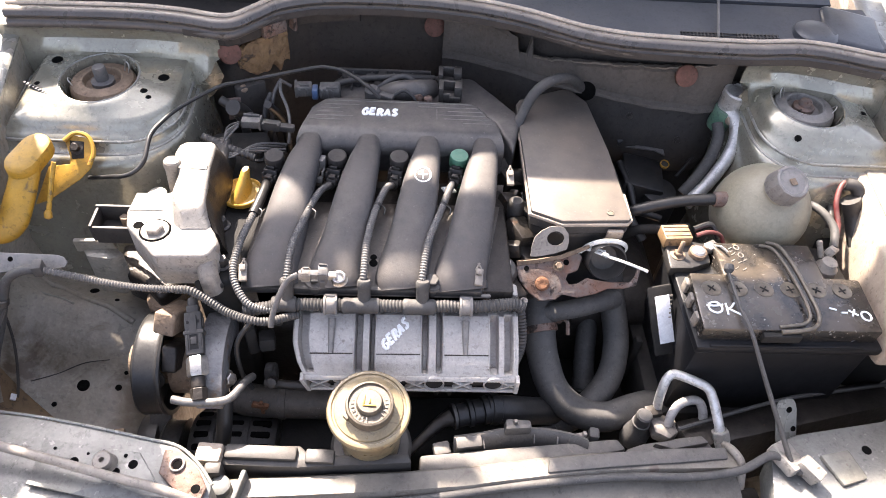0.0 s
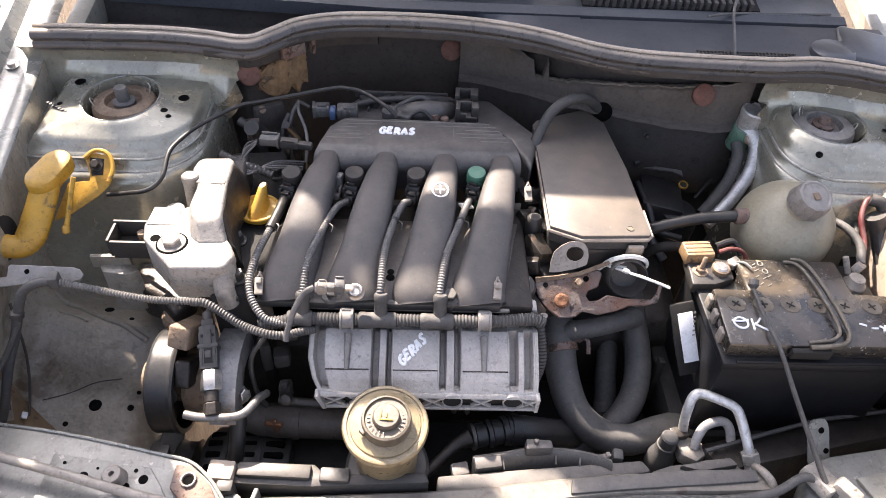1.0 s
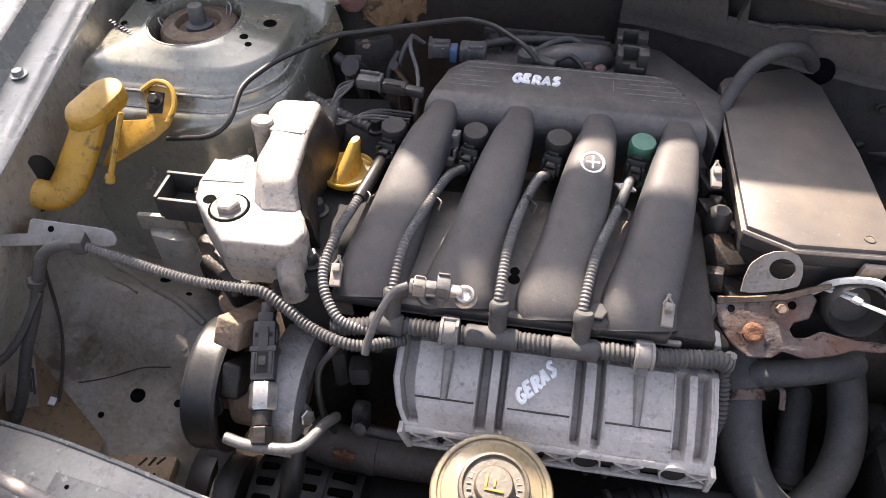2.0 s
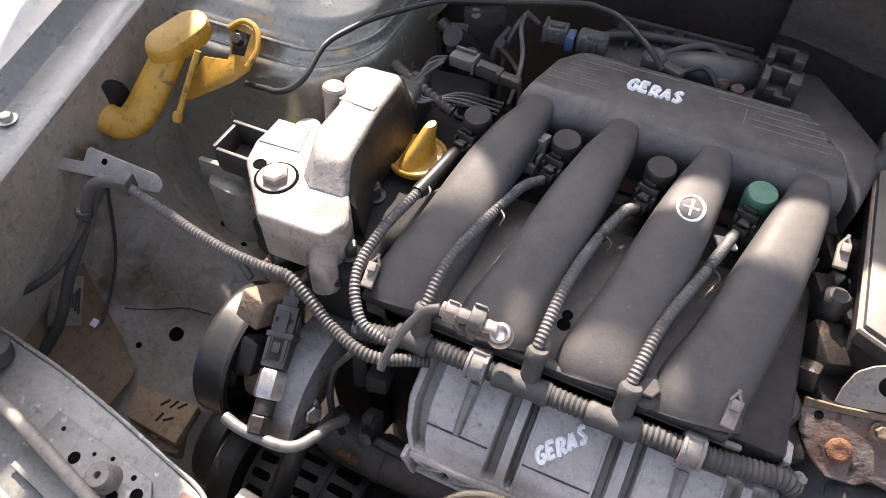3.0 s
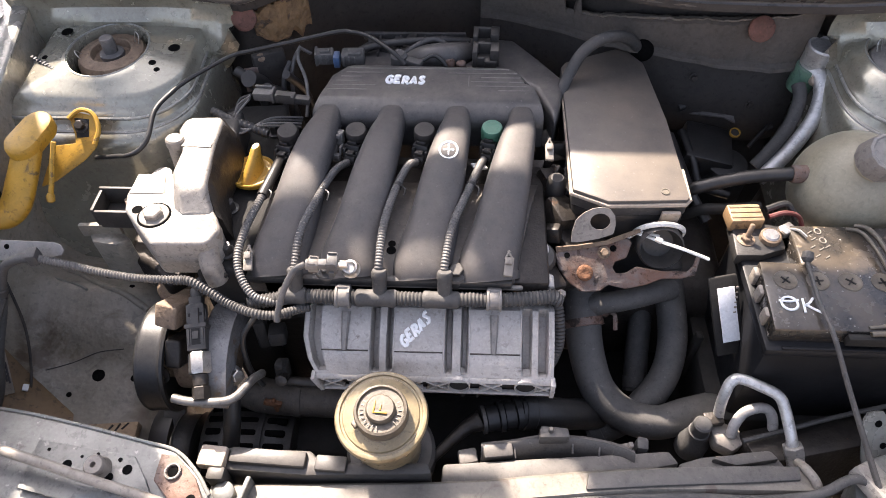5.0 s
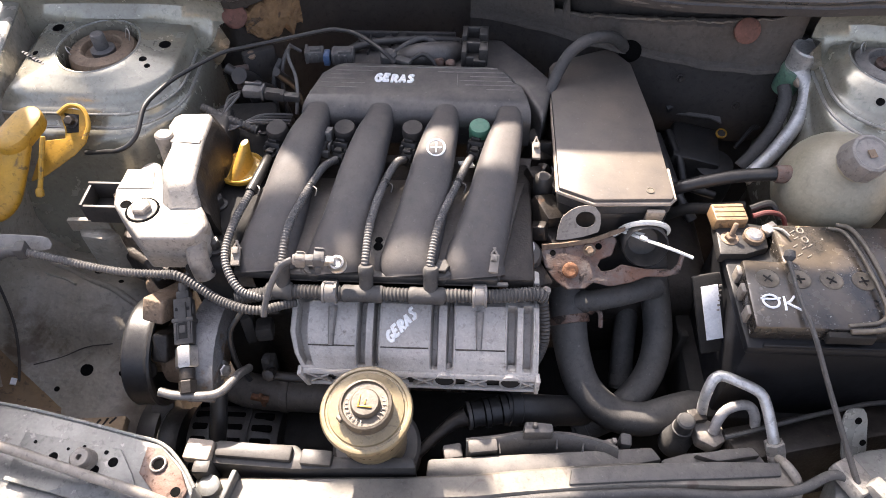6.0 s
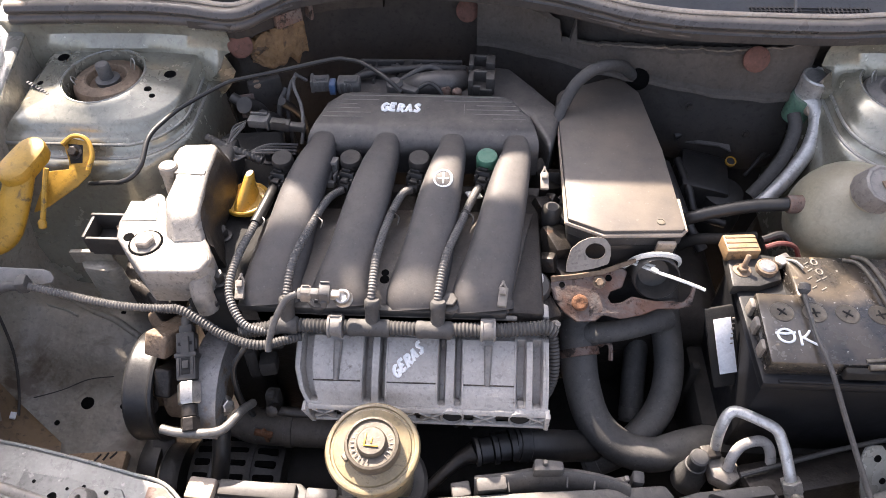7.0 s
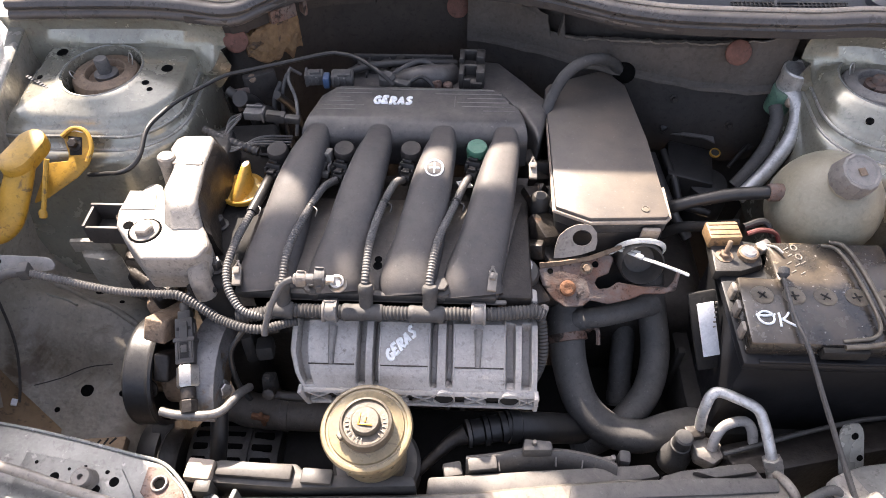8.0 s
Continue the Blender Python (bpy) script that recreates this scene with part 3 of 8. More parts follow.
def corner_panel(side):
    """Body panel between the tower, the wing and the firewall, under the seal."""
    bm = B()
    rings = []
    inner, outer = (-0.218, -0.53) if side < 0 else (0.565, 0.80)
    for i in range(25):
        u = i / 24
        x = inner + (outer - inner) * u
        s = seal_y(x)
        low = 0.80 + 0.035 * min(1, u * 2.5) + 0.062 * max(0, 1 - u / 0.16) ** 2
        rings.append([V(x, s - 0.002, 0.895), V(x, s + 0.010, 0.882), V(x, s + 0.014, 0.866), V(x, s + 0.012 - 0.01 * math.sin(u * 3.1), 0.850), V(x, s + 0.004 - 0.02 * max(0, 1 - u * 3), low), V(x, s + 0.006, low - 0.04)])
    loft(bm, rings, cap=False, closed=False)
    cp = part("corner_panel", bm, PAINT, car, "pale grey-green corner panel under the seal")


SEAL_LINE = [(-0.50, 0.158), (-0.42, 0.162), (-0.324, 0.164), (-0.26, 0.158), (-0.198, 0.147), (-0.165, 0.175), (-0.135, 0.206), (-0.085, 0.227), (-0.034, 0.234), (0.03, 0.236), (0.097, 0.232), (0.165, 0.221),
             (0.228, 0.201), (0.27, 0.181), (0.309, 0.162), (0.35, 0.150), (0.391, 0.143), (0.48, 0.138), (0.561, 0.137), (0.60, 0.141), (0.633, 0.143), (0.68, 0.134), (0.726, 0.118), (0.775, 0.106)]


def seal_y(x):
    for (a, ya), (b, yb) in zip(SEAL_LINE, SEAL_LINE[1:]):
        if x <= b:
            return ya + (yb - ya) * max(0, (x - a) / (b - a))
    return SEAL_LINE[-1][1]


tower_left = strut_tower(-1)
corner_panel(-1)
corner_panel(1)
strut_tower(1)
# stamped marks in front of the left opening, too small to read
bm = B()
for i in range(15):
    box(bm, (-0.478 + i * 0.0052, 0.095 - i * 0.0032, 0.8413 - i * 0.00012), (0.0030, 0.0048 if i % 3 else 0.0034, 0.0030), (0, 0, -33 + 14 * math.sin(i * 2.3)), 0)
part("stamped_mark", bm, INK, tower_left, "row of small stamped marks")

def firewall():
    wall = [(-0.26, 0.19), (-0.21, 0.178), (-0.16, 0.215), (-0.10, 0.285), (0.0, 0.305), (0.1, 0.308), (0.2, 0.288), (0.28, 0.245), (0.35, 0.222), (0.43, 0.195), (0.50, 0.178), (0.57, 0.185), (0.66, 0.19), (0.74, 0.19)]
    line = spline([(x, y, 0) for x, y in wall], 6)
    bm = B()
    rings = []
    for q in line:
        s = seal_y(q.x)
        rings.append([V(q.x, s - 0.012, 0.905), V(q.x, s - 0.012, 0.895), V(q.x, s + 0.004, 0.888), V(q.x, (s + q.y) / 2, 0.883), V(q.x, q.y, 0.868), V(q.x, q.y + 0.004, 0.75), V(q.x, q.y - 0.004, 0.66), V(q.x, q.y - 0.03, 0.60), V(q.x, q.y - 0.04, 0.30)])
    loft(bm, rings, cap=False, closed=False)
    fw = part("firewall", bm, SOOT, car, "dark grimy firewall bulging back behind the engine")
    # felt mat with a torn upper edge
    bm = B()
    rng = random.Random(4)
    rings, edge = [], []
    mat_line = [q for q in even(spline([(0.115, 0.298, 0), (0.2, 0.27, 0), (0.28, 0.232, 0), (0.35, 0.208, 0), (0.43, 0.182, 0), (0.50, 0.165, 0), (0.520, 0.163, 0), (0.545, 0.166, 0), (0.562, 0.172, 0)], 6), 0.006)]
    for q in mat_line:
        top = 0.872
        if 0.19 < q.x < 0.235:
            top = 0.866 - (q.x - 0.19) * 0.4
        elif 0.235 <= q.x < 0.25:
            top = 0.824
        elif 0.25 <= q.x < 0.258:
            top = 0.862
        elif 0.258 <= q.x:
            top = 0.826 + (q.x - 0.258) * 0.17
        top += rng.uniform(-0.0018, 0.0018)
        w = 0.009 * noise.noise(V(q.x * 16, 1.3, 0)) + 0.003 * noise.noise(V(q.x * 60, 4.3, 0))
        edge.append(V(q.x, q.y - 0.003 + w, top - 0.001))
        rings.append([V(q.x, q.y + 0.008, top - 0.004), V(q.x, q.y, top), V(q.x, q.y - 0.006 + w, top - 0.006), V(q.x, q.y - 0.008 + w * 1.5, 0.815), V(q.x, q.y - 0.006 + w, 0.799), V(q.x, q.y - 0.014 + w, 0.795), V(q.x, q.y - 0.015 + w, 0.790), V(q.x, q.y - 0.004 + w, 0.786), V(q.x, q.y + 0.006, 0.785)])
    loft(bm, rings, cap=False, closed=False)
    felt = part("insulation_mat", bm, FELT, fw, "grey felt insulation mat with a torn upper edge")
    bm = B()
    rings = []
    for q in mat_line:
        w = 0.006 * noise.noise(V(q.x * 18, 2.1, 0))
        rings.append([V(q.x, q.y + 0.008, 0.800), V(q.x, q.y - 0.002 + w, 0.792), V(q.x, q.y - 0.005 + w, 0.765), V(q.x, q.y - 0.012 - w, 0.735), V(q.x, q.y - 0.016 - w, 0.700), V(q.x, q.y - 0.004, 0.66)])
    loft(bm, rings, cap=False, closed=False)
    part("lower_panel", bm, SOOT, fw, "dark sooty panel below the mat")
    torn = [q for q in edge if q.x > 0.258]
    bm = B()
    tube(bm, torn, 0.0018, 6, 1, smooth=False, radii=[0.0024, 0.0012, 0.002, 0.0010, 0.0016, 0.0008, 0.0004])
    part("torn_edge", bm, TORN, felt, "pale frayed edge")
    hole_disc((0.345, 0.203, 0.792), 0.016, felt, (0, -1, 0.2))
    for x, y, z in ((0.42, 0.172, 0.765), (0.50, 0.145, 0.74)):
        bolt((x, y, z), (0, -1, 0.3), 0.004, 0.005, felt, BLOCK)
    # round rust-red plugs
    for x, y, z, n in ((-0.206, 0.168, 0.856, (0.1, -1, 0.5)), (0.1, 0.302, 0.835, (0, -1, 0.5)), (0.483, 0.160, 0.852, (0, -1, 0.5))):
        bm = B()
        lathe(bm, (x, y, z), n, [(0.017, 0), (0.017, 0.004), (0.014, 0.006), (0.006, 0.007)], 24)
        part("plug", bm, RUST_RED, fw, "round rust-red plug")
    # ochre sealant patch and its bracket
    bm = B()
    rings = []
    for i in range(41):
        u = i / 40
        x = -0.196 + u * 0.066
        up_edge = 0.868 - 0.012 * (1 - u) ** 2 + 0.005 * noise.noise(V(u * 14, 3, 0))
        low_edge = 0.806 + 0.014 * noise.noise(V(u * 7, 7, 0)) + 0.08 * max(0, 0.25 - u) + 0.02 * max(0, u - 0.8)
        ring = []
        for k in range(15):
            f = k / 14
            z = low_edge + (up_edge - low_edge) * f
            thick = 0.007 * math.sin(math.pi * f) ** 0.4 * math.sin(math.pi * (0.02 + 0.96 * u)) ** 0.4
            lump = 0.0035 * noise.noise(V(u * 11, f * 8, 2)) + 0.0015 * noise.noise(V(u * 34, f * 26, 5))
            ring.append(V(x + (thick + lump) * 0.6, 0.172 + u * 0.054 - (thick + lump) * 0.8, z))
        ring += [V(x - 0.004, 0.180 + u * 0.054, up_edge), V(x - 0.004, 0.180 + u * 0.054, low_edge)]
        rings.append(ring)
    loft(bm, rings)
    part("sealant_patch", bm, OCHRE, fw, "ochre crumbling sealant patch")
    bm = B()
    box(bm, (-0.145, 0.205, 0.878), (0.04, 0.014, 0.020), (0, 0, 40), 0.002)
    box(bm, (-0.118, 0.222, 0.884), (0.006, 0.016, 0.034), (0, 0, 40), 0.001)
    part("bracket", bm, RUSTY, fw, "small rusty bracket")
    bm = B()
    box(bm, (-0.055, 0.268, 0.872), (0.006, 0.004, 0.012), (0, 0, 0), 0.001)
    part("clip", bm, AGED, fw, "small pale clip")
    return fw


firewall()

# rubber seal: two beads on a flange
bm = B()
tube(bm, [(x, y, 0.914) for x, y in SEAL_LINE], 0.0082, 10, 5, wide=1.3)
bonnet_seal = part("bonnet_seal", bm, SEAL, car, "dark rubber seal strip along the cowl")
bm = B()
tube(bm, [(x, y - 0.004, 0.900) for x, y in SEAL_LINE], 0.0075, 10, 5)
part("lower_bead", bm, SEAL, bonnet_seal)
bm = B()
tube(bm, [(x, y + 0.009, 0.9225) for x, y in SEAL_LINE], 0.0034, 8, 5)
part("upper_bead", bm, BEAD, bonnet_seal, "pale top bead")


def cowl():
    bm = B()
    # right-hand cover behind the seal
    rings = []
    for i in range(28):
        x = 0.288 + i * 0.0178
        s = seal_y(x) + 0.012
        rings.append([V(x, s, 0.895), V(x, s, 0.908), V(x, s + 0.02, 0.911), V(x, s + 0.05, 0.916), V(x, 0.256, 0.921), V(x, 0.260, 0.914)])
    loft(bm, rings, cap=False, closed=False)
    c = part("cowl_panel", bm, COWL, car, "dark blue-grey plastic cowl panel with grille slats")
    bm = B()
    rings = []
    for i in range(31):
        x = -0.02 + i * 0.0105
        s = seal_y(x) + 0.012
        rings.append([V(x, s, 0.895), V(x, s, 0.912), V(x, s + 0.02, 0.916), V(x, 0.258, 0.922), V(x, 0.262, 0.915)])
    loft(bm, rings, cap=False, closed=False)
    part("cowl_centre", bm, COWL, c)
    # rear tray that carries the grilles
    bm = B()
    rings = []
    for i in range(46):
        x = -0.44 + i * 0.0258
        y0 = 0.270 if x > -0.02 else 0.270 + 0.03 * min(1, (-x) / 0.42)
        z0 = 0.922
        rings.append([V(x, y0 - 0.006, z0 - 0.02), V(x, y0 - 0.005, z0), V(x, y0 + 0.012, z0 + 0.006), V(x, y0 + 0.02, z0 + 0.003), V(x, y0 + 0.10, z0 + 0.018), V(x, y0 + 0.16, z0 + 0.034), V(x, y0 + 0.22, z0 + 0.055)])
    loft(bm, rings, cap=False, closed=False)
    part("grille_tray", bm, COWL, c)
    for x0, count, step in ((-0.285, 24, 0.0115), (0.318, 23, 0.0115)):
        for k in range(count):
            x = x0 + k * step
            y0 = 0.288 + (0.03 * min(1, -x / 0.42) if x < -0.02 else 0)
            bm = B()
            box(bm, (x, y0 + 0.050, 0.9425), (0.0062, 0.105, 0.015), (10, 0, 0), 0.0015)
            part("slat", bm, RUBBER, c)
    # black sheets laid on the tray paint the shade between the slats
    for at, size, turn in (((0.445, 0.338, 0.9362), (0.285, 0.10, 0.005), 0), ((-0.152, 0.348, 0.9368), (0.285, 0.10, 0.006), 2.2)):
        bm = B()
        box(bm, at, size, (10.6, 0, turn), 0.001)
        part("slat_shade", bm, GRIME_SHADE, c, "black sheet for the shade under the slats")
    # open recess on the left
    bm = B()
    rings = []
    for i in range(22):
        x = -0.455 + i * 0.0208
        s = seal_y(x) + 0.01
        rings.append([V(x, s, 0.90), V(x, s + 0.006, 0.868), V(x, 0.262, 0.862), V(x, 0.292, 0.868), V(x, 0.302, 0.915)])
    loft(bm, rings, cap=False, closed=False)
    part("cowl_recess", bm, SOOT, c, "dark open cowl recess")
    bm = B()
    box(bm, (-0.462, 0.26, 0.892), (0.03, 0.15, 0.05), (0, 0, 8), 0.006)
    part("recess_end", bm, PAINT_WORN, c, "pale body end of the recess")
    bm = B()
    lathe(bm, (0.668, 0.185, 0.912), (0, 0, 1), [(0.034, 0), (0.033, 0.008), (0.029, 0.011), (0.01, 0.0115)], 30)
    part("round_cover", bm, COWL, c)
    for k in range(24):
        bm = B()
        box(bm, (0.462 + k * 0.0055 + (0.018 if k > 11 else 0), 0.170, 0.9125), (0.0018, 0.024, 0.0020), (8, 0, 0), 0)
        part("louvre", bm, BLACK, c)
    for k in range(4):
        bm = B()
        box(bm, (0.534, 0.161 + 0.006 * k, 0.9118 + 0.0008 * k), (0.150, 0.0012, 0.0016), (8, 0, 0), 0)
        part("louvre_bar", bm, BLACK, c)
    bm = B()
    box(bm, (0.73, 0.20, 0.912), (0.09, 0.10, 0.02), (4, 6, -12), 0.01, 3)
    box(bm, (0.785, 0.152, 0.905), (0.04, 0.03, 0.03), (0, 0, 25), 0.008, 3)
    part("cowl_end", bm, COWL, c)
    bm = B()
    tube(bm, [(0.512, 0.165, 0.916), (0.517, 0.20, 0.932), (0.525, 0.245, 0.948), (0.545, 0.285, 0.955), (0.59, 0.33, 0.955)], 0.0022, 6, 8)
    tube(bm, [(0.49, 0.25, 0.935), (0.54, 0.275, 0.93), (0.62, 0.29, 0.925), (0.70, 0.285, 0.93)], 0.002, 6, 6)
    part("washer_hose", bm, CONDUIT, c, "thin pale washer hose")
    return c


cowl()


def wiper():
    w = thing("wiper", (0.16, 0.36, 0.93), "dark wiper arm base on the cowl below the windscreen", "wiper")
    bm = B()
    lathe(bm, (0.205, 0.345, 0.925), (0, -0.2, 1), [(0.028, 0), (0.028, 0.02), (0.02, 0.028), (0.006, 0.03)], 26)
    part("pivot", bm, COWL, w)
    bm = B()
    prism(bm, [(0.03, 0.385), (0.06, 0.352), (0.16, 0.325), (0.225, 0.325), (0.232, 0.345), (0.21, 0.365), (0.12, 0.372)], 0.938, 0.956, 0.006, 3)
    part("arm", bm, COWL, w)


wiper()

# windscreen closing the place behind the cowl
bm = B()
rings = []
for i in range(17):
    x = -0.50 + i * 0.08
    bow = 0.05 * ((x - MID) / 0.62) ** 2
    rings.append([V(x, 0.56 + bow, 0.955), V(x, 0.95 + bow, 1.20), V(x, 0.956 + bow, 1.195), V(x, 0.566 + bow, 0.95)])
loft(bm, rings)
part("windscreen", bm, GLASS, car, "dark sloping windscreen glass")

# raised bonnet added out of view: its made-up rails and slots shape the sunlight
def bonnet():
    def height(x):
        """Front edge of the closed part."""
        line = ((-0.75, 1.70), (-0.70, 1.73), (-0.60, 1.785), (-0.50, 1.795), (-0.36, 1.785), (-0.25, 1.765), (-0.12, 1.715), (0.03, 1.715), (0.12, 1.68), (0.30, 1.665), (0.99, 1.64))
        for (a, za), (b, zb) in zip(line, line[1:]):
            if x <= b:
                return za + (zb - za) * max(0, (x - a) / (b - a))
        return line[-1][1]

    bm = B()
    rows = []
    for x, y, z in ((-0.60, 0.43, 0.985), (-0.62, 0.36, 1.05), (-0.641, 0.460, 1.273), (-0.68, 0.578, 1.45), (-0.713, 0.690, 1.62), (-0.70, 0.80, None)):
        half = MID - x
        xs = [MID + half * k / 40 for k in range(-40, 41)]
        zs = [height(q) if z is None else z for q in xs]
        rows.append([V(q, y, w) for q, w in zip(xs, zs)] + [V(q, y + 0.02, w) for q, w in zip(xs[::-1], zs[::-1])])
    loft(bm, rows)
    sheet_ob = part("bonnet", bm, PAINT, car, "added unseen grey-green bonnet, its slots cut to shape the sunlight")

    def plate(name, outline):
        bm = B()
        prism(bm, outline, -0.006, 0.006, 0.001, 1)
        for v in bm.verts:
            v.co = V(v.co.x, 0.81 + v.co.z, v.co.y)
        bmesh.ops.recalc_face_normals(bm, faces=bm.faces)
        part(name, bm, PAINT, sheet_ob)

    # unseen posts and rails, placed only to block sun over the bay
    plate("shade_post", [(-0.575, 1.76), (-0.562, 1.835), (-0.528, 1.880), (-0.542, 1.897), (-0.66, 1.897), (-0.66, 1.958), (-0.548, 1.958), (-0.54, 1.935), (-0.345, 1.936), (-0.325, 1.864), (-0.352, 1.850), (-0.385, 1.842), (-0.425, 1.838), (-0.43, 1.76)])
    plate("shade_rail", [(-0.344, 1.936), (-0.324, 1.864), (-0.262, 1.868), (-0.248, 1.905), (0.1, 1.912), (0.40, 1.90), (0.40, 1.972), (-0.405, 1.975), (-0.405, 1.937)])
    plate("shade_post", [(0.055, 1.66), (0.175, 1.64), (0.175, 1.909), (0.055, 1.908)])
    plate("shade_post", [(0.34, 1.62), (0.40, 1.72), (0.40, 1.899), (0.34, 1.900)])
    # unseen flange, added to keep sun off the left wing and filler
    bm = B()
    sheet(bm, [(0.12, 1.10), (0.41, 0.99), (0.43, 1.20), (0.455, 1.36), (0.47, 1.50), (0.475, 1.60), (0.495, 1.66), (0.515, 1.72), (0.515, 1.80), (0.30, 1.80), (0.285, 1.60), (0.25, 1.47), (0.12, 1.40)], (-0.675, 0, 0), (0, 1, 0), (0, 0, 1), 0.012)
    part("shade_flange", bm, PAINT, sheet_ob)
    plate("shade_front_rail", [(-0.655, 2.005), (-0.475, 2.000), (-0.475, 2.060), (-0.655, 2.055)])
    plate("shade_front_rail", [(-0.375, 1.976), (0.40, 1.973), (0.40, 2.055), (-0.385, 2.060)])


bonnet()


# ---------------------------------------------------------------- front end of the body
def front_end():
    beam_line = [(-0.165, -0.389), (-0.06, -0.384), (0.11, -0.374), (0.24, -0.358), (0.33, -0.350), (0.485, -0.346)]
    bm = B()
    rings = []
    for q in even(spline([(x, y, 0) for x, y in beam_line], 6), 0.02):
        n = 0.0015 * noise.noise(V(q.x * 25, 2, 5))
        rings.append([V(q.x, q.y, 0.585), V(q.x, q.y, 0.634 + n), V(q.x, q.y - 0.004, 0.639 + n), V(q.x, q.y - 0.026, 0.640 + n), V(q.x, q.y - 0.030, 0.634), V(q.x, q.y - 0.031, 0.622), V(q.x, q.y - 0.060, 0.617), V(q.x, q.y - 0.066, 0.60), V(q.x, q.y - 0.11, 0.595), V(q.x, q.y - 0.12, 0.40), V(q.x, q.y - 0.03, 0.40)])
    loft(bm, rings)
    beam = part("front_crossmember", bm, BEAM, car, "pale scraped metal front crossmember")
    bm = B()
    tube(bm, [(-0.15, -0.424, 0.631), (0.05, -0.414, 0.631), (0.2, -0.395, 0.633), (0.33, -0.383, 0.634), (0.42, -0.383, 0.636), (0.48, -0.378, 0.645), (0.52, -0.365, 0.66), (0.55, -0.385, 0.655)], 0.0055, 10, 8)
    part("bonnet_cable", bm, RUBBER, beam, "black bonnet release cable")
    bm = B()
    lathe(bm, (-0.147, -0.402, 0.625), (0, 0, 1), [(0.012, 0), (0.012, 0.024), (0.008, 0.026)], 16)
    box(bm, (-0.125, -0.405, 0.640), (0.006, 0.04, 0.030), (0, 0, -12), 0.002)
    part("beam_end", bm, SCRAPE, beam)
    bm = B()
    prism(bm, [(0.244, -0.3635), (0.336, -0.3535), (0.40, -0.349), (0.472, -0.3465), (0.470, -0.362), (0.40, -0.368), (0.333, -0.373), (0.240, -0.3815)], 0.634, 0.6435, 0.002, 2, lambda x, y: 0.0015 * noise.noise(V(x * 45, y * 30, 3)))
    part("plastic_strip", bm, SHROUD, beam, "dark dusty plastic strip")
    # left lamp panel
    def hl(x, y):
        return -0.10 * max(0, -0.40 - y) + 0.01 * (-0.25 - x)
    bm = B()
    pts = [(-0.60, -0.335), (-0.50, -0.336), (-0.435, -0.338), (-0.360, -0.346), (-0.292, -0.358), (-0.225, -0.372), (-0.187, -0.381), (-0.160, -0.402), (-0.142, -0.424), (-0.150, -0.56), (-0.30, -0.60), (-0.60, -0.60)]
    prism(bm, pts, 0.655, 0.702, 0.003, 2, hl)
    lp = part("lamp_panel", bm, SCRAPE, car, "dull grey lamp panel with a rubbed edge and rusty tip")
    bm = B()
    tube(bm, [(x, y + 0.001, 0.7015 + hl(x, y)) for x, y in pts[1:9]], 0.0020, 8, 5)
    part("rolled_edge", bm, FENDER, lp, "pale rubbed edge")
    bm = B()
    prism(bm, [(-0.200, -0.385), (-0.184, -0.385), (-0.158, -0.408), (-0.146, -0.428), (-0.15, -0.443), (-0.172, -0.438), (-0.200, -0.412)], 0.7005, 0.7045, 0.0012, 2, lambda x, y: 0.0015 * noise.noise(V(x * 70, y * 70, 2)))
    tip = part("tip_plate", bm, RUSTY, lp, "rusty plate on the panel's tip")
    hole_disc((-0.182, -0.4035, 0.707), 0.0055, tip)
    bm = B()
    tube(bm, [(-0.182 + 0.0075 * math.cos(k * 0.7), -0.4035 + 0.0075 * math.sin(k * 0.7), 0.7066) for k in range(10)], 0.0014, 6, 3)
    part("burred_rim", bm, CAPGREY, tip)
    hole_disc((-0.157, -0.43, 0.707), 0.005, tip)
    bm = B()
    lathe(bm, (-0.258, -0.402, 0.70), (0, -0.15, 1), [(0.0125, 0), (0.0108, 0.010), (0.0105, 0.018), (0.0088, 0.020), (0.0030, 0.020), (0.0026, 0.014)], 24)
    part("spacer", bm, CAPGREY, lp, "round alloy spacer bush")
    bm = B()
    prism(bm, [(-0.333, -0.3745), (-0.268, -0.383), (-0.226, -0.389), (-0.208, -0.412), (-0.190, -0.440), (-0.190, -0.455), (-0.335, -0.425)], 0.7015, 0.7042, 0.0009, 2, lambda x, y: hl(x, y) + 0.0012 * noise.noise(V(x * 60, y * 60, 7)))
    plate = part("stamped_plate", bm, SCRAPE, lp, "pitted raised field of the panel")
    for x, y, r in ((-0.2935, -0.400, 0.0050), (-0.230, -0.4025, 0.0050), (-0.2465, -0.411, 0.0045), (-0.240, -0.393, 0.0022), (-0.265, -0.388, 0.0018), (-0.281, -0.391, 0.0016), (-0.212, -0.424, 0.0020), (-0.318, -0.385, 0.0018)):
        hole_disc((x, y, 0.704), r, plate)
    bm = B()
    lathe(bm, (-0.42, -0.362, 0.706), (0, 0.3, 1), [(0.018, 0), (0.017, 0.014), (0.011, 0.017)], 20)
    part("rubber_stop", bm, RUBBER, lp, "black rubber stop")
    bm = B()
    tube(bm, [(-0.56, -0.355, 0.728), (-0.43, -0.379, 0.728), (-0.33, -0.401, 0.722), (-0.25, -0.421, 0.718), (-0.18, -0.438, 0.714), (-0.09, -0.455, 0.66), (0.02, -0.46, 0.63)], 0.0052, 10, 8)
    part("bonnet_stay_rod", bm, CAPGREY, lp, "slim pale metal rod")
    bm = B()
    rings = []
    for i in range(19):
        x = -0.60 + 0.021 * i
        y0 = -0.410 - 0.060 * (i / 18) ** 2
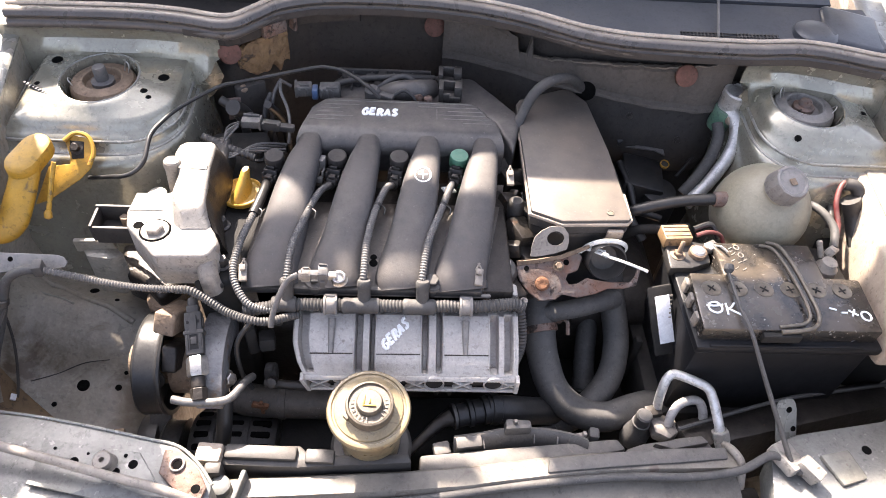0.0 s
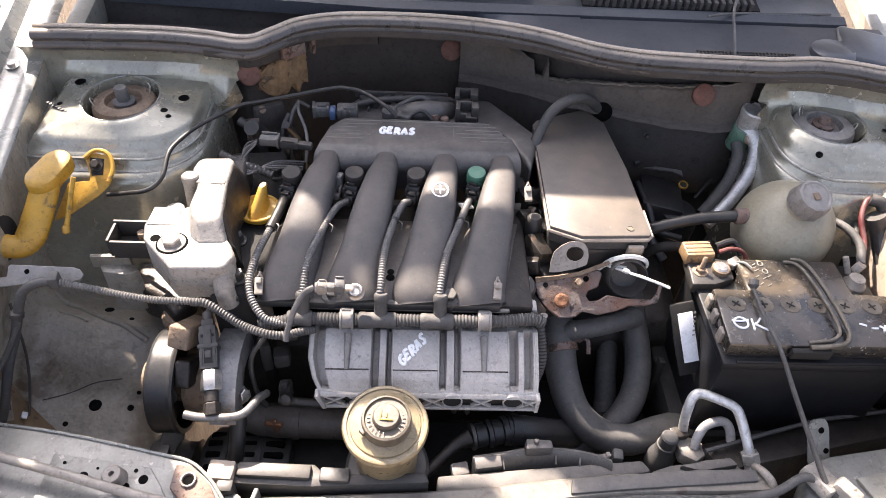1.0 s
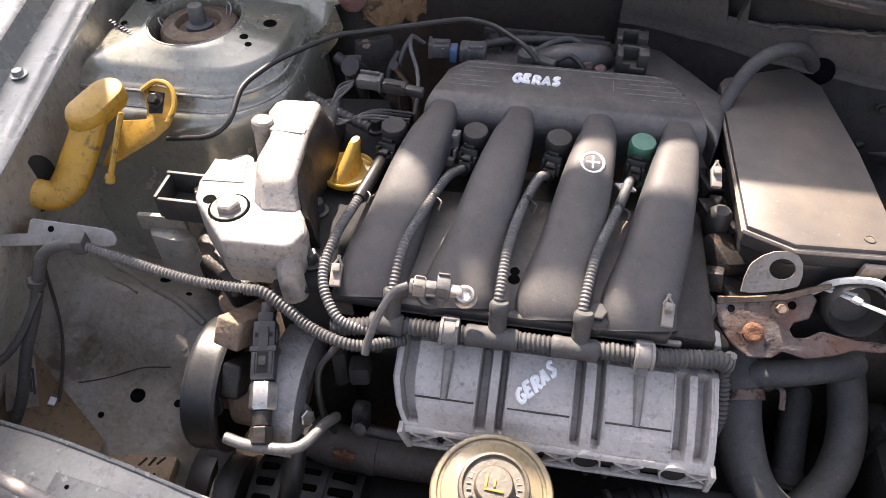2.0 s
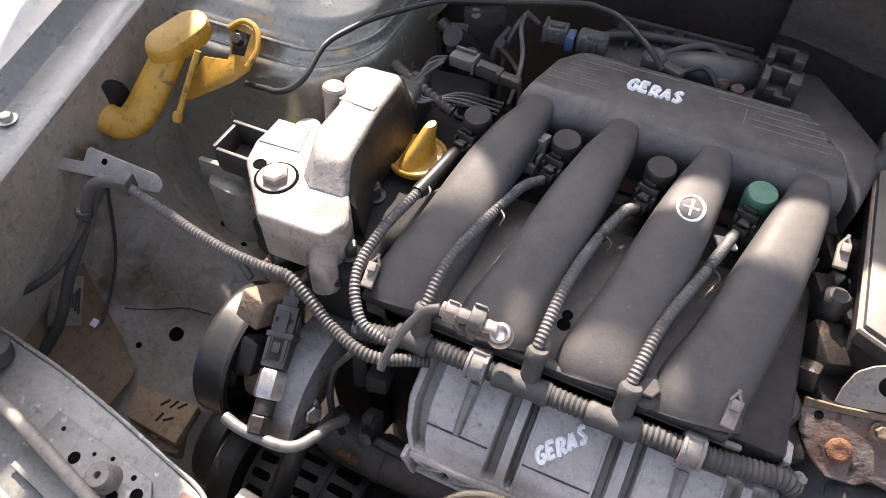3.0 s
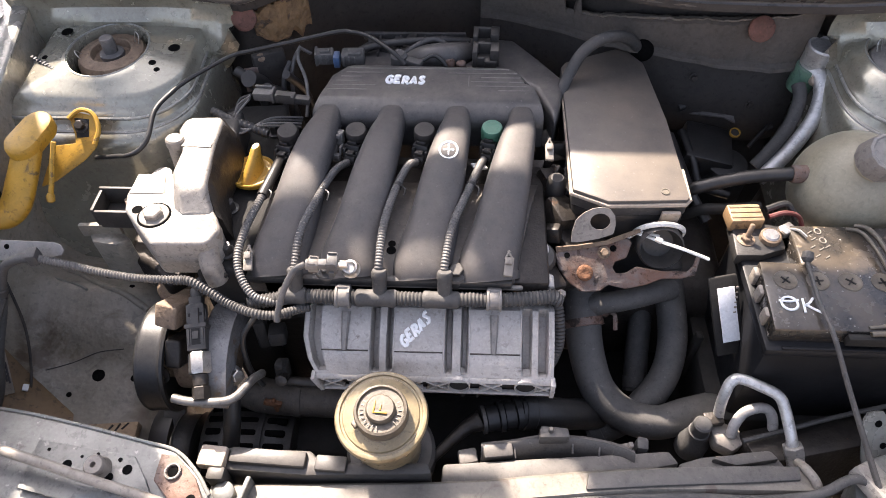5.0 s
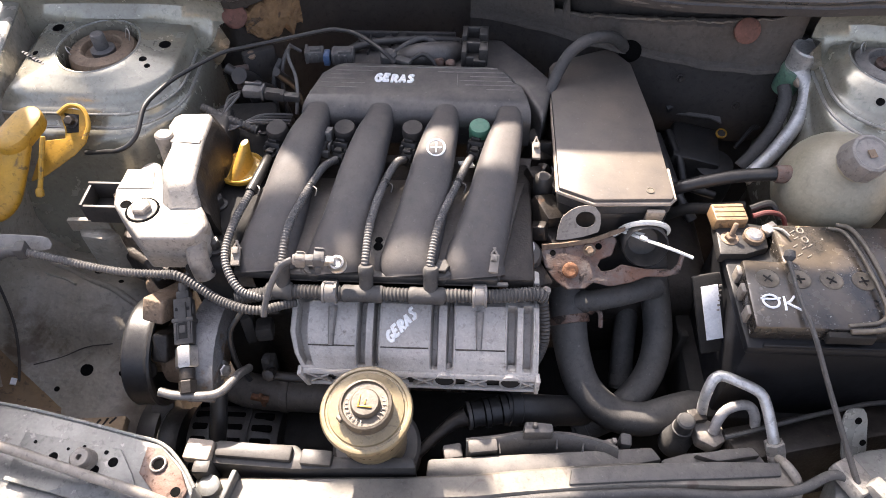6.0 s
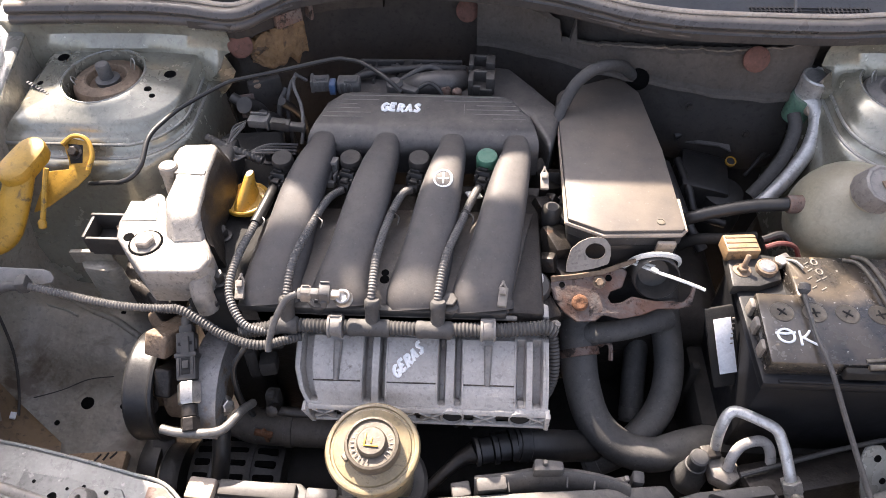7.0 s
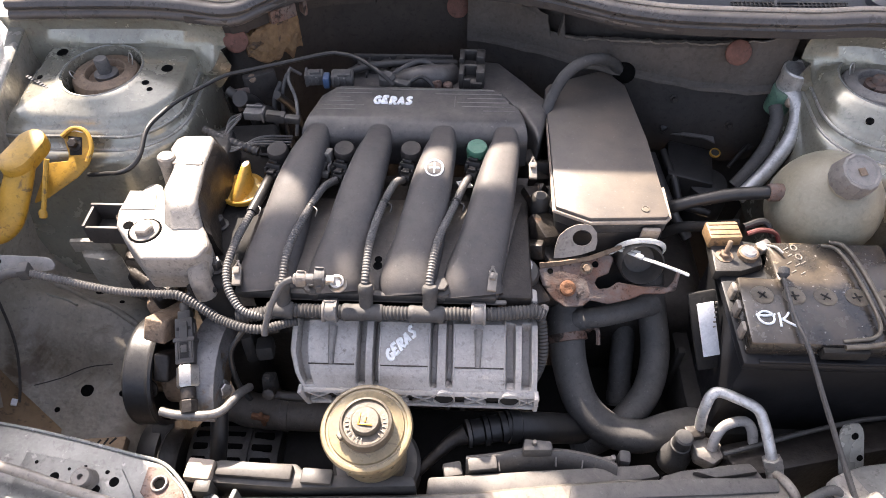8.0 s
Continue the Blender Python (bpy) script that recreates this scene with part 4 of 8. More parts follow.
        rings.append([V(x, y0, 0.690), V(x, y0 - 0.004, 0.706), V(x, y0 - 0.014, 0.714), V(x, y0 - 0.05, 0.709), V(x, y0 - 0.11, 0.690), V(x, y0 - 0.11, 0.66)])
    loft(bm, rings)
    part("lamp_housing", bm, FENDER, lp, "pale lamp housing")
    bm = B()
    prism(bm, [(-0.50, -0.425), (-0.41, -0.425), (-0.37, -0.45), (-0.40, -0.47), (-0.50, -0.47)], 0.712, 0.727, 0.005)
    part("lamp_recess", bm, RUBBER, lp, "dark rounded lamp recess")
    # right lamp panel
    bm = B()
    prism(bm, [(0.524, -0.366), (0.546, -0.336), (0.572, -0.328), (0.704, -0.309), (0.86, -0.285), (0.86, -0.60), (0.56, -0.60), (0.512, -0.41)], 0.60, 0.644, 0.004, 2, lambda x, y: 0.05 * (x - 0.55))
    rp = part("lamp_panel", bm, SCRAPE, car, "dull grey lamp panel beside the battery")
    bm = B()
    prism(bm, [(0.585, -0.36), (0.625, -0.352), (0.635, -0.39), (0.60, -0.40)], 0.645, 0.652, 0.003)
    part("raised_pad", bm, PAINT_WORN, rp)
    hole_disc((0.61, -0.37, 0.652), 0.008, rp)
    hole_disc((0.65, -0.352, 0.652), 0.006, rp)
    bm = B()
    rings = []
    for off in (-0.0013, 0.0013):
        ring = []
        for k in range(24):
            a = 2 * math.pi * k / 24
            px = 0.0145 * max(-1, min(1, 1.25 * math.cos(a)))
            pz = 0.035 * max(-1, min(1, 1.12 * math.sin(a)))
            ring.append(V(0.563, -0.312, 0.640) + Matrix.Rotation(radians(10), 3, "Z") @ (Matrix.Rotation(radians(-38), 3, "X") @ V(px, off, pz)))
        rings.append(ring)
    loft(bm, rings)
    tab = part("upright_tab", bm, FENDER, rp, "pale upright metal tab with two holes")
    hole_disc((0.5645, -0.298, 0.655), 0.0042, tab, (0, -0.8, 0.6))
    hole_disc((0.5735, -0.3145, 0.634), 0.0038, tab, (0, -0.8, 0.6))
    bm = B()
    box(bm, (0.538, -0.366, 0.655), (0.030, 0.040, 0.018), (0, 14, 28), 0.004)
    box(bm, (0.558, -0.384, 0.66), (0.018, 0.03, 0.022), (10, 0, 40), 0.003)
    part("latch_bracket", bm, ALLOY, rp)
    # dark longerons either side
    for x0, y0, x1, y1, z in ((0.44, -0.322, 0.78, -0.245, 0.607), (-0.36, -0.33, -0.20, -0.40, 0.50)):
        bm = B()
        d = V(x1 - x0, y1 - y0, 0)
        box(bm, ((x0 + x1) / 2, (y0 + y1) / 2, z - 0.05), (d.length, 0.05, 0.10), (-14, 0, math.degrees(math.atan2(d.y, d.x))), 0.006)
        part("side_member", bm, PAINT_DARK if x0 < 0 else BLOCK, car, "grimy side member")
    bm = B()
    tube(bm, [(0.43, -0.306, 0.612), (0.4836, -0.291, 0.615), (0.5385, -0.2745, 0.615), (0.5935, -0.260, 0.615), (0.6245, -0.254, 0.615), (0.80, -0.225, 0.61)], 0.0030, 8, 6)
    part("member_edge", bm, RUBBER, car)
    # front skin down to the bumper
    bm = B()
    rings = []
    for i in range(21):
        x = -0.72 + i * 0.086
        bow = 0.16 * ((x - MID) / 0.86) ** 2
        rings.append([V(x, -0.60 + bow, 0.64), V(x, -0.66 + bow, 0.56), V(x, -0.70 + bow, 0.42), V(x, -0.69 + bow, 0.25), V(x, -0.62 + bow, 0.20)])
    loft(bm, rings, cap=False, closed=False)
    part("front_skin", bm, FENDER, car)


front_end()


def left_bracket():
    bm = B()
    sheet(bm, [(-0.068, -0.0095), (-0.0415, -0.0060), (-0.0415, 0.0060), (-0.039, 0.0085), (0.034, 0.0070), (0.042, 0.0045), (0.0465, -0.0015), (0.0445, -0.0075), (0.036, -0.0095), (-0.010, -0.0130), (-0.068, -0.0215)], (-0.386, -0.192, 0.795), (1, 0, 0), (0, 0.788, 0.616), 0.0022, 0.0006)
    br = part("cable_bracket", bm, HOLDER, car, "flat painted cable bracket on the inner wing")
    hole_disc((-0.405, -0.1915, 0.7955), 0.0030, br, (0, -0.616, 0.788))
    bm = B()
    tube(bm, [(-0.47, -0.20, 0.78), (-0.50, -0.20, 0.74)], 0.01, 8)
    part("stand_off", bm, PAINT_DARK, br)
    bm = B()
    prism(bm, [(-0.40, -0.275), (-0.33, -0.268), (-0.31, -0.33), (-0.37, -0.345)], 0.50, 0.535, 0.004)
    ft = part("front_plate", bm, BROWN, car, "brown scraped plate below the pulleys")
    bolt((-0.345, -0.315, 0.535), (0, 0, 1), 0.007, 0.006, ft)
    # muddy liner over the lower inner wing, with a worn label and a small sticker
    bm = B()
    rings = []
    heights = ((-0.492, 0.72, -0.212), (-0.484, 0.675, -0.215), (-0.475, 0.632, -0.226), (-0.458, 0.596, -0.236), (-0.432, 0.575, -0.252), (-0.396, 0.561, -0.278))
    for k in range(15):
        f = k / 14
        ring = []
        for i, (x, z, y0) in enumerate(heights):
            y = y0 + (-0.44 - y0) * f
            fold = 0.006 * noise.noise(V(y * 22, z * 18, 1)) - 0.004 * (k == 0)
            ring.append(V(x + fold, y, z + fold * 0.6 - 0.06 * max(0, -0.30 - y)))
        ring += [V(q.x - 0.004, q.y, q.z - 0.004) for q in reversed(ring)]
        rings.append(ring)
    loft(bm, rings)
    liner = part("splash_liner", bm, LINER, left_house, "muddy brown sheet over the lower inner wing")
    a, b, c, d = V(-0.470, -0.236, 0.640), V(-0.461, -0.272, 0.601), V(-0.468, -0.296, 0.629), V(-0.476, -0.258, 0.666)
    out = V(0.0025, 0, 0.0012)
    bm = B()
    loft(bm, [[a, b, c, d], [a + out, b + out, c + out, d + out]])
    lb = part("worn_label", bm, CAPGREY, liner, "worn grey-brown paper label")
    for k in range(3):
        bm = B()
        m = a.lerp(d, 0.12 + 0.10 * k).lerp(b.lerp(c, 0.12 + 0.10 * k), 0.5) + out
        u, w = (b - a).normalized() * (0.014 - 0.003 * k), (d - a).normalized() * 0.0012
        loft(bm, [[m - u - w, m + u - w, m + u + w, m - u + w], [m - u - w + out * 0.3, m + u - w + out * 0.3, m + u + w + out * 0.3, m - u + w + out * 0.3]])
        part("label_bar", bm, INK, lb)
    bm = B()
    box(bm, (-0.452, -0.262, 0.597), (0.007, 0.009, 0.003), (0, 38, 10), 0.0005)
    part("sticker", bm, PAPER, liner, "tiny pale sticker")


left_bracket()

# ---------------------------------------------------------------- engine
engine = thing("engine_block", (0.02, -0.05, 0.25), "oily dark engine block with its front cover and gearbox", "engine")
bm = B()
box(bm, (0.03, -0.03, 0.47), (0.36, 0.30, 0.38), (0, 0, 0), 0.02, 3)
part("block", bm, BLOCK, engine)
bm = B()
box(bm, (0.36, 0.02, 0.46), (0.22, 0.26, 0.30), (0, 0, 0), 0.04, 4)
part("gearbox", bm, BLOCK, engine)
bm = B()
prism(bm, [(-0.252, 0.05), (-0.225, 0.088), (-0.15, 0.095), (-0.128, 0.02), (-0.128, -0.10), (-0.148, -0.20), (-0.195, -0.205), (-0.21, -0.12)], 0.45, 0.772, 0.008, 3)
tc = part("timing_cover", bm, GRIME_SHADE, engine, "black timing cover beside the mount")
for q in ((-0.178, -0.108, 0.772), (-0.165, -0.175, 0.772), (-0.152, 0.03, 0.772)):
    bolt(q, (0, 0, 1), 0.007, 0.012, tc, BLACK)
bm = B()
prism(bm, [(-0.215, 0.02), (-0.185, 0.03), (-0.180, -0.06), (-0.19, -0.11), (-0.205, -0.08)], 0.76, 0.815, 0.006, 3)
part("cover_shoulder", bm, BLACK, tc)
# cylinder head under the manifold, and clutter at its right end
bm = B()
box(bm, (0.035, -0.10, 0.735), (0.33, 0.19, 0.045), (0, 0, 0), 0.006)
part("head", bm, BLOCK, engine)
cluster = thing("sensor_cluster", (0.21, -0.05, 0.70), "greasy dark sensors at the engine's end", "sensor")
for x, y, z, w in ((0.205, -0.03, 0.74, 0.03), (0.215, -0.075, 0.73, 0.034), (0.21, 0.03, 0.73, 0.03), (0.225, -0.105, 0.71, 0.03), (0.20, -0.155, 0.70, 0.03)):
    bm = B()
    box(bm, (x, y, z), (w, w * 1.2, w * 1.5), (10, 20, 30), 0.005, 2)
    part("body", bm, BLOCK, cluster)
bm = B()
lathe(bm, (0.214, -0.045, 0.74), (0, 0, 1), [(0.012, 0), (0.012, 0.03), (0.008, 0.035)], 14)
part("cap", bm, BLACK, cluster)
rng_c = random.Random(21)
for k in range(16):
    bm = B()
    x, y = 0.205 + rng_c.uniform(0, 0.028), -0.105 + 0.0115 * k
    w = rng_c.uniform(0.010, 0.020)
    box(bm, (x, y, 0.735 + rng_c.uniform(-0.02, 0.018)), (w, w * rng_c.uniform(0.8, 1.5), w * 1.3), (rng_c.uniform(-25, 25), rng_c.uniform(-25, 25), rng_c.uniform(0, 90)), 0.003, 2)
    part("casting", bm, (BLOCK, BLACK, SOOT, BLOCK)[k % 4], cluster)
bolt((0.191, -0.128, 0.735), (0, -0.2, 1), 0.0085, 0.01, engine, STEEL)
bm = B()
lathe(bm, (0.191, -0.128, 0.70), (0, -0.2, 1), [(0.022, 0), (0.022, 0.03), (0.019, 0.034)], 18)
part("bolt_boss", bm, BLACK, engine)


def oil_cap():
    t = thing("oil_filler_cap", (-0.158, -0.055, 0.772), "yellow plastic oil filler cap with a finger grip", "oil cap")
    bm = B()
    lathe(bm, (-0.161, -0.054, 0.770), (0, 0, 1), [(0.020, 0), (0.021, 0.006), (0.0268, 0.0085), (0.0285, 0.0105), (0.0285, 0.0150), (0.0272, 0.0162), (0.0255, 0.0155), (0.024, 0.0135), (0.010, 0.0135)], 40)
    part("cap", bm, YELLOW, t)
    bm = B()
    rings = []
    for h, back, front, w in ((0.0, 0.023, -0.025, 0.0125), (0.004, 0.023, -0.022, 0.0095), (0.011, 0.023, -0.014, 0.0078), (0.019, 0.0235, -0.003, 0.0062), (0.025, 0.0235, 0.007, 0.0055), (0.028, 0.0225, 0.011, 0.004)):
        ring = []
        for k in range(20):
            a = 2 * math.pi * k / 20
            along = (back + front) / 2 + (back - front) / 2 * math.cos(a)
            ring.append(V(-0.161 + w * math.sin(a) + 0.18 * along + 0.1 * h, -0.054 + along, 0.783 + h))
        rings.append(ring)
    loft(bm, rings)
    part("grip", bm, YELLOW, t)


oil_cap()


# ---------------------------------------------------------------- intake manifold
manifold = thing("intake_manifold", (0.04, -0.03, 0.76), "dusty black plastic intake manifold with four curved runners", "intake manifold")
PLENUM = [(-0.083, 0.104), (-0.066, 0.124), (-0.055, 0.128), (0.150, 0.124), (0.166, 0.117), (0.182, 0.092), (0.197, 0.040), (0.198, 0.026), (-0.097, 0.024), (-0.095, 0.035)]
bm = B()
rings = []
for front, inset, z in ((0.018, 0.0, 0.760), (0.018, 0.0, 0.775), (0.020, 0.0, 0.787), (0.024, 0.0, 0.797), (0.031, 0.0, 0.806), (0.036, 0.0005, 0.8090), (0.042, 0.002, 0.8122), (0.050, 0.0045, 0.8148), (0.058, 0.0075, 0.8160), (0.066, 0.010, 0.8165)):
    rings.append([V(x + (0.05 - x) * inset / 0.14, max(y + (0.06 - y) * inset / 0.065, front + (0.010 if 0.03 < y < 0.05 else 0)), z) for x, y in PLENUM])
loft(bm, rings)
plenum = part("plenum", bm, MANIFOLD, manifold, "flat-topped plenum with moulded lines")
# fine raised lines on its top, in paler plastic to paint the light on them
for y, x0, x1 in ((0.114, -0.058, 0.155), (0.105, -0.062, -0.012), (0.096, -0.068, -0.040), (0.087, -0.073, -0.035), (0.078, -0.078, -0.02), (0.069, -0.083, -0.03), (0.105, 0.075, 0.165), (0.096, 0.118, 0.170), (0.087, 0.105, 0.174), (0.078, 0.112, 0.178), (0.069, 0.140, 0.182)):
    bm = B()
    box(bm, ((x0 + x1) / 2, y, 0.8163), (x1 - x0, 0.0011, 0.0018), (0, 0, 0), 0.0003, 1)
    part("moulded_line", bm, HOLDER, plenum)
bm = B()
box(bm, (0.102, 0.088, 0.8168), (0.0009, 0.022, 0.0010), (0, 0, 0), 0)
part("moulded_line", bm, HOLDER, plenum)
hand_word("GERAS", 0.0140, lambda u, v: V(0.0205 + u + 0.08 * v, 0.088 + v * 1.05 - 0.04 * u, 0.8172), 0.0022, plenum, "white hand-written word GERAS")

# manifold skirt between and under the runners
bm = B()
nx, ny = 34, 22
grid = []
for j in range(ny + 1):
    v = j / ny
    y = 0.012 - v * 0.207
    xl = -0.122 + (-0.142 + 0.122) * v
    xr = 0.203 + (0.160 - 0.203) * v
    q = min(1, max(0, (v - 0.12) / 0.42))
    z = 0.750 + 0.029 * q * q * (3 - 2 * q) - 0.011 * max(0, v - 0.5) / 0.5 - 0.010 * max(0, v - 0.92) / 0.08
    grid.append([V(xl + (xr - xl) * i / nx, y, z) for i in range(nx + 1)])
loft(bm, [r + [q - V(0, 0, 0.03) for q in reversed(r)] for r in grid])
skirt = part("skirt", bm, DUSTY, manifold, "dust-brown web between the runners")
bm = B()
box(bm, (0.008, -0.196, 0.757), (0.300, 0.010, 0.012), (0, 0, 0), 0.003)
part("front_flange", bm, BLACK, skirt)
for x in (-0.050, 0.095):
    bm = B()
    lathe(bm, (x, -0.186, 0.752), (0, -0.2, 1), [(0.015, 0), (0.014, 0.013), (0.012, 0.015)], 20)
    part("bolt_boss", bm, DUSTY, skirt)
    bolt((x, -0.189, 0.767), (0, -0.2, 1), 0.0085, 0.006, skirt, BLACK)
hole_disc((0.0205, -0.155, 0.7755), 0.0045, skirt)
hole_disc((0.0205, -0.164, 0.7745), 0.0055, skirt)


def runner(top, foot):
    """One flattened tube from the plenum, over a crest, forward and down to the flange."""
    bm = B()
    pts = [(top + 0.002, 0.052, 0.790), (top + 0.001, 0.036, 0.7972), (top, 0.012, 0.8005), (top + (foot - top) * 0.14, -0.018, 0.8035), (top + (foot - top) * 0.38, -0.068, 0.7985), (top + (foot - top) * 0.70, -0.130, 0.779), (foot, -0.174, 0.763), (foot + 0.001, -0.188, 0.752)]
    path = spline(pts, 7)
    rings = []
    for i, q in enumerate(path):
        d = (path[min(i + 1, len(path) - 1)] - path[max(i - 1, 0)]).normalized()
        side = V(1, 0, 0) - d * d.x
        side.normalize()
        up = side.cross(d)
        u = i / (len(path) - 1)
        w = 0.0142 + 0.0208 * min(1, u * 1.12) ** 1.35
        h = 0.0155 + 0.006 * min(1, u * 1.4)
        ring = []
        for k in range(24):
            a = 2 * math.pi * k / 24
            c, s = math.cos(a), math.sin(a)
            e = 0.62 + 0.2 * u
            ring.append(q + side * w * abs(c) ** e * (1 if c > 0 else -1) + up * h * abs(s) ** e * (1 if s > 0 else -1))
        rings.append(ring)
    loft(bm, rings)
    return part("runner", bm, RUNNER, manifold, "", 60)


TOPS = (-0.078, 0.004, 0.088, 0.169)
FEET = (-0.106, -0.026, 0.058, 0.131)
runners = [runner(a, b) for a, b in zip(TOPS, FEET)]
# ringed plus drawn on the third runner
cx, cy = 0.0815, -0.049
ring_z = 0.8208
lines = [[(cx + 0.0105 * math.cos(a), cy + 0.0125 * math.sin(a), ring_z + 0.0125 * math.sin(a) * 0.12) for a in (k * math.pi / 8 for k in range(17))],
         [(cx - 0.0065, cy, ring_z), (cx, cy, ring_z), (cx + 0.0065, cy, ring_z)], [(cx, cy - 0.008, ring_z - 0.0011), (cx, cy, ring_z), (cx, cy + 0.008, ring_z + 0.0011)]]
strokes("marker_sign", lines, 0.0014, WHITE, runners[2], "white hand-drawn plus in a ring")


def spring_clip(at, turn, parent):
    bm = B()
    x, y, z = at
    box(bm, (x, y, z), (0.010, 0.022, 0.005), (18, 0, turn), 0.001)
    box(bm, (x, y + 0.004, z + 0.005), (0.007, 0.008, 0.007), (18, 0, turn), 0.001)
    tube(bm, [(x - 0.004, y + 0.008, z + 0.004), (x + 0.001, y + 0.016, z + 0.009)], 0.0014, 6, 3)
    tube(bm, [(x + 0.004, y + 0.008, z + 0.004), (x - 0.001, y + 0.016, z + 0.009)], 0.0014, 6, 3)
    return part("spring_clip", bm, CAPGREY, parent, "dull metal spring clip")


spring_clip((-0.137, -0.190, 0.778), 6, skirt)
spring_clip((0.153, -0.189, 0.778), -6, skirt)
spring_clip((0.203, -0.028, 0.80), 0, skirt)

# rear half of the manifold, throttle body and brackets
bm = B()
prism(bm, [(-0.075, 0.13), (-0.06, 0.205), (-0.045, 0.225), (0.11, 0.228), (0.165, 0.222), (0.20, 0.175), (0.235, 0.125), (0.215, 0.04), (0.19, 0.11), (0.15, 0.13)], 0.72, 0.792, 0.008, 3)
rear = part("rear_shell", bm, MANIFOLD, manifold)
bm = B()
for x in (-0.03, 0.0, 0.035, 0.065):
    box(bm, (x, 0.20, 0.793), (0.003, 0.05, 0.01), (0, 0, 0), 0.001)
box(bm, (0.02, 0.222, 0.795), (0.15, 0.006, 0.012), (0, 0, 0), 0.002)
part("rib", bm, MANIFOLD, rear)
bm = B()
tube(bm, [(0.02, 0.165, 0.79), (0.05, 0.16, 0.803), (0.08, 0.168, 0.80), (0.095, 0.185, 0.79)], 0.018, 12, 6)
part("breather", bm, MANIFOLD, rear)
for y, z in ((0.190, 0.812), (0.153, 0.812)):
    bm = B()
    box(bm, (0.124, y + 0.010, z), (0.036, 0.005, 0.026), (0, 0, -3), 0.0015)
    box(bm, (0.1095, y, z), (0.007, 0.026, 0.026), (0, 0, -3), 0.0015)
    box(bm, (0.136, y + 0.002, z), (0.012, 0.022, 0.026), (0, 0, -3), 0.0015)
    box(bm, (0.117, y - 0.011, z - 0.004), (0.010, 0.005, 0.016), (0, 0, -3), 0.001)
    box(bm, (0.124, y - 0.002, z - 0.008), (0.030, 0.020, 0.010), (0, 0, -3), 0.001)
    part("open_hook", bm, BLACK, rear, "black moulded open hook")
for pts, r, m in (([(-0.055, 0.178, 0.80), (-0.02, 0.186, 0.806), (0.02, 0.190, 0.808), (0.06, 0.196, 0.806), (0.10, 0.206, 0.798)], 0.0055, BLACK), ([(0.0, 0.160, 0.80), (0.03, 0.176, 0.812), (0.052, 0.184, 0.815), (0.075, 0.178, 0.806)], 0.0042, RUBBER), ([(0.035, 0.135, 0.812), (0.052, 0.142, 0.818), (0.066, 0.136, 0.812), (0.072, 0.130, 0.80)], 0.0030, BLACK_CLEAN)):
    bm = B()
    tube(bm, pts, r, 10, 6)
    part("small_hose", bm, m, rear)
rng_r = random.Random(9)
for k in range(9):
    bm = B()
    x = -0.04 + 0.019 * k
    box(bm, (x, 0.204 + rng_r.uniform(-0.012, 0.012), 0.796), (0.009 + rng_r.uniform(0, 0.007), 0.014, 0.010 + rng_r.uniform(0, 0.010)), (0, 0, rng_r.uniform(-20, 20)), 0.0015)
    part("moulded_lug", bm, (BLACK, MANIFOLD, RUBBER)[k % 3], rear)
bm = B()
lathe(bm, (0.072, 0.152, 0.792), (0, 0, 1), [(0.010, 0), (0.010, 0.012), (0.007, 0.016), (0.004, 0.0165)], 16)
lathe(bm, (0.09, 0.148, 0.792), (0, 0, 1), [(0.007, 0), (0.007, 0.010), (0.005, 0.012)], 12)
part("fitting", bm, RUSTY, rear, "small rust-brown fitting")



def throttle_sensor():
    t = thing("sensor_plug", (-0.09, 0.15, 0.78), "grey and blue electrical plug on the manifold's rear corner", "connector")
    bm = B()
    box(bm, (-0.060, 0.150, 0.808), (0.032, 0.022, 0.020), (0, 0, 2), 0.004)
    box(bm, (-0.056, 0.146, 0.819), (0.018, 0.012, 0.004), (0, 0, 2), 0.001)
    for k in range(3):
        box(bm, (-0.071 + 0.008 * k, 0.1385, 0.809), (0.003, 0.004, 0.015), (0, 0, 2), 0.0006)
    part("body", bm, CONDUIT, t)
    bm = B()
    box(bm, (-0.082, 0.146, 0.807), (0.009, 0.018, 0.017), (0, 0, 2), 0.002)
    part("collar", bm, BLUE, t, "blue locking collar")
    bm = B()
    box(bm, (-0.100, 0.150, 0.809), (0.026, 0.018, 0.017), (0, 0, 6), 0.002)
    box(bm, (-0.098, 0.148, 0.819), (0.014, 0.007, 0.004), (0, 0, 6), 0.001)
    box(bm, (-0.111, 0.150, 0.809), (0.004, 0.021, 0.019), (0, 0, 6), 0.001)
    for k in range(2):
        box(bm, (-0.104 + 0.009 * k, 0.1405, 0.809), (0.004, 0.002, 0.012), (0, 0, 6), 0.0006)
    part("plug", bm, CONDUIT, t)
    bm = B()
    tube(bm, [(-0.118, 0.148, 0.815), (-0.130, 0.140, 0.828), (-0.128, 0.118, 0.825), (-0.118, 0.10, 0.81), (-0.112, 0.075, 0.80), (-0.113, 0.055, 0.78)], 0.0024, 8, 6)
    part("lead", bm, CONDUIT, t)
    bm = B()
    lathe(bm, (0.005, 0.142, 0.80), (0, 0, 1), [(0.012, 0), (0.012, 0.018), (0.008, 0.022)], 16)
    box(bm, (0.025, 0.135, 0.812), (0.026, 0.012, 0.008), (0, 0, -25), 0.002)
    part("pipe_stub", bm, RUBBER, t)


throttle_sensor()


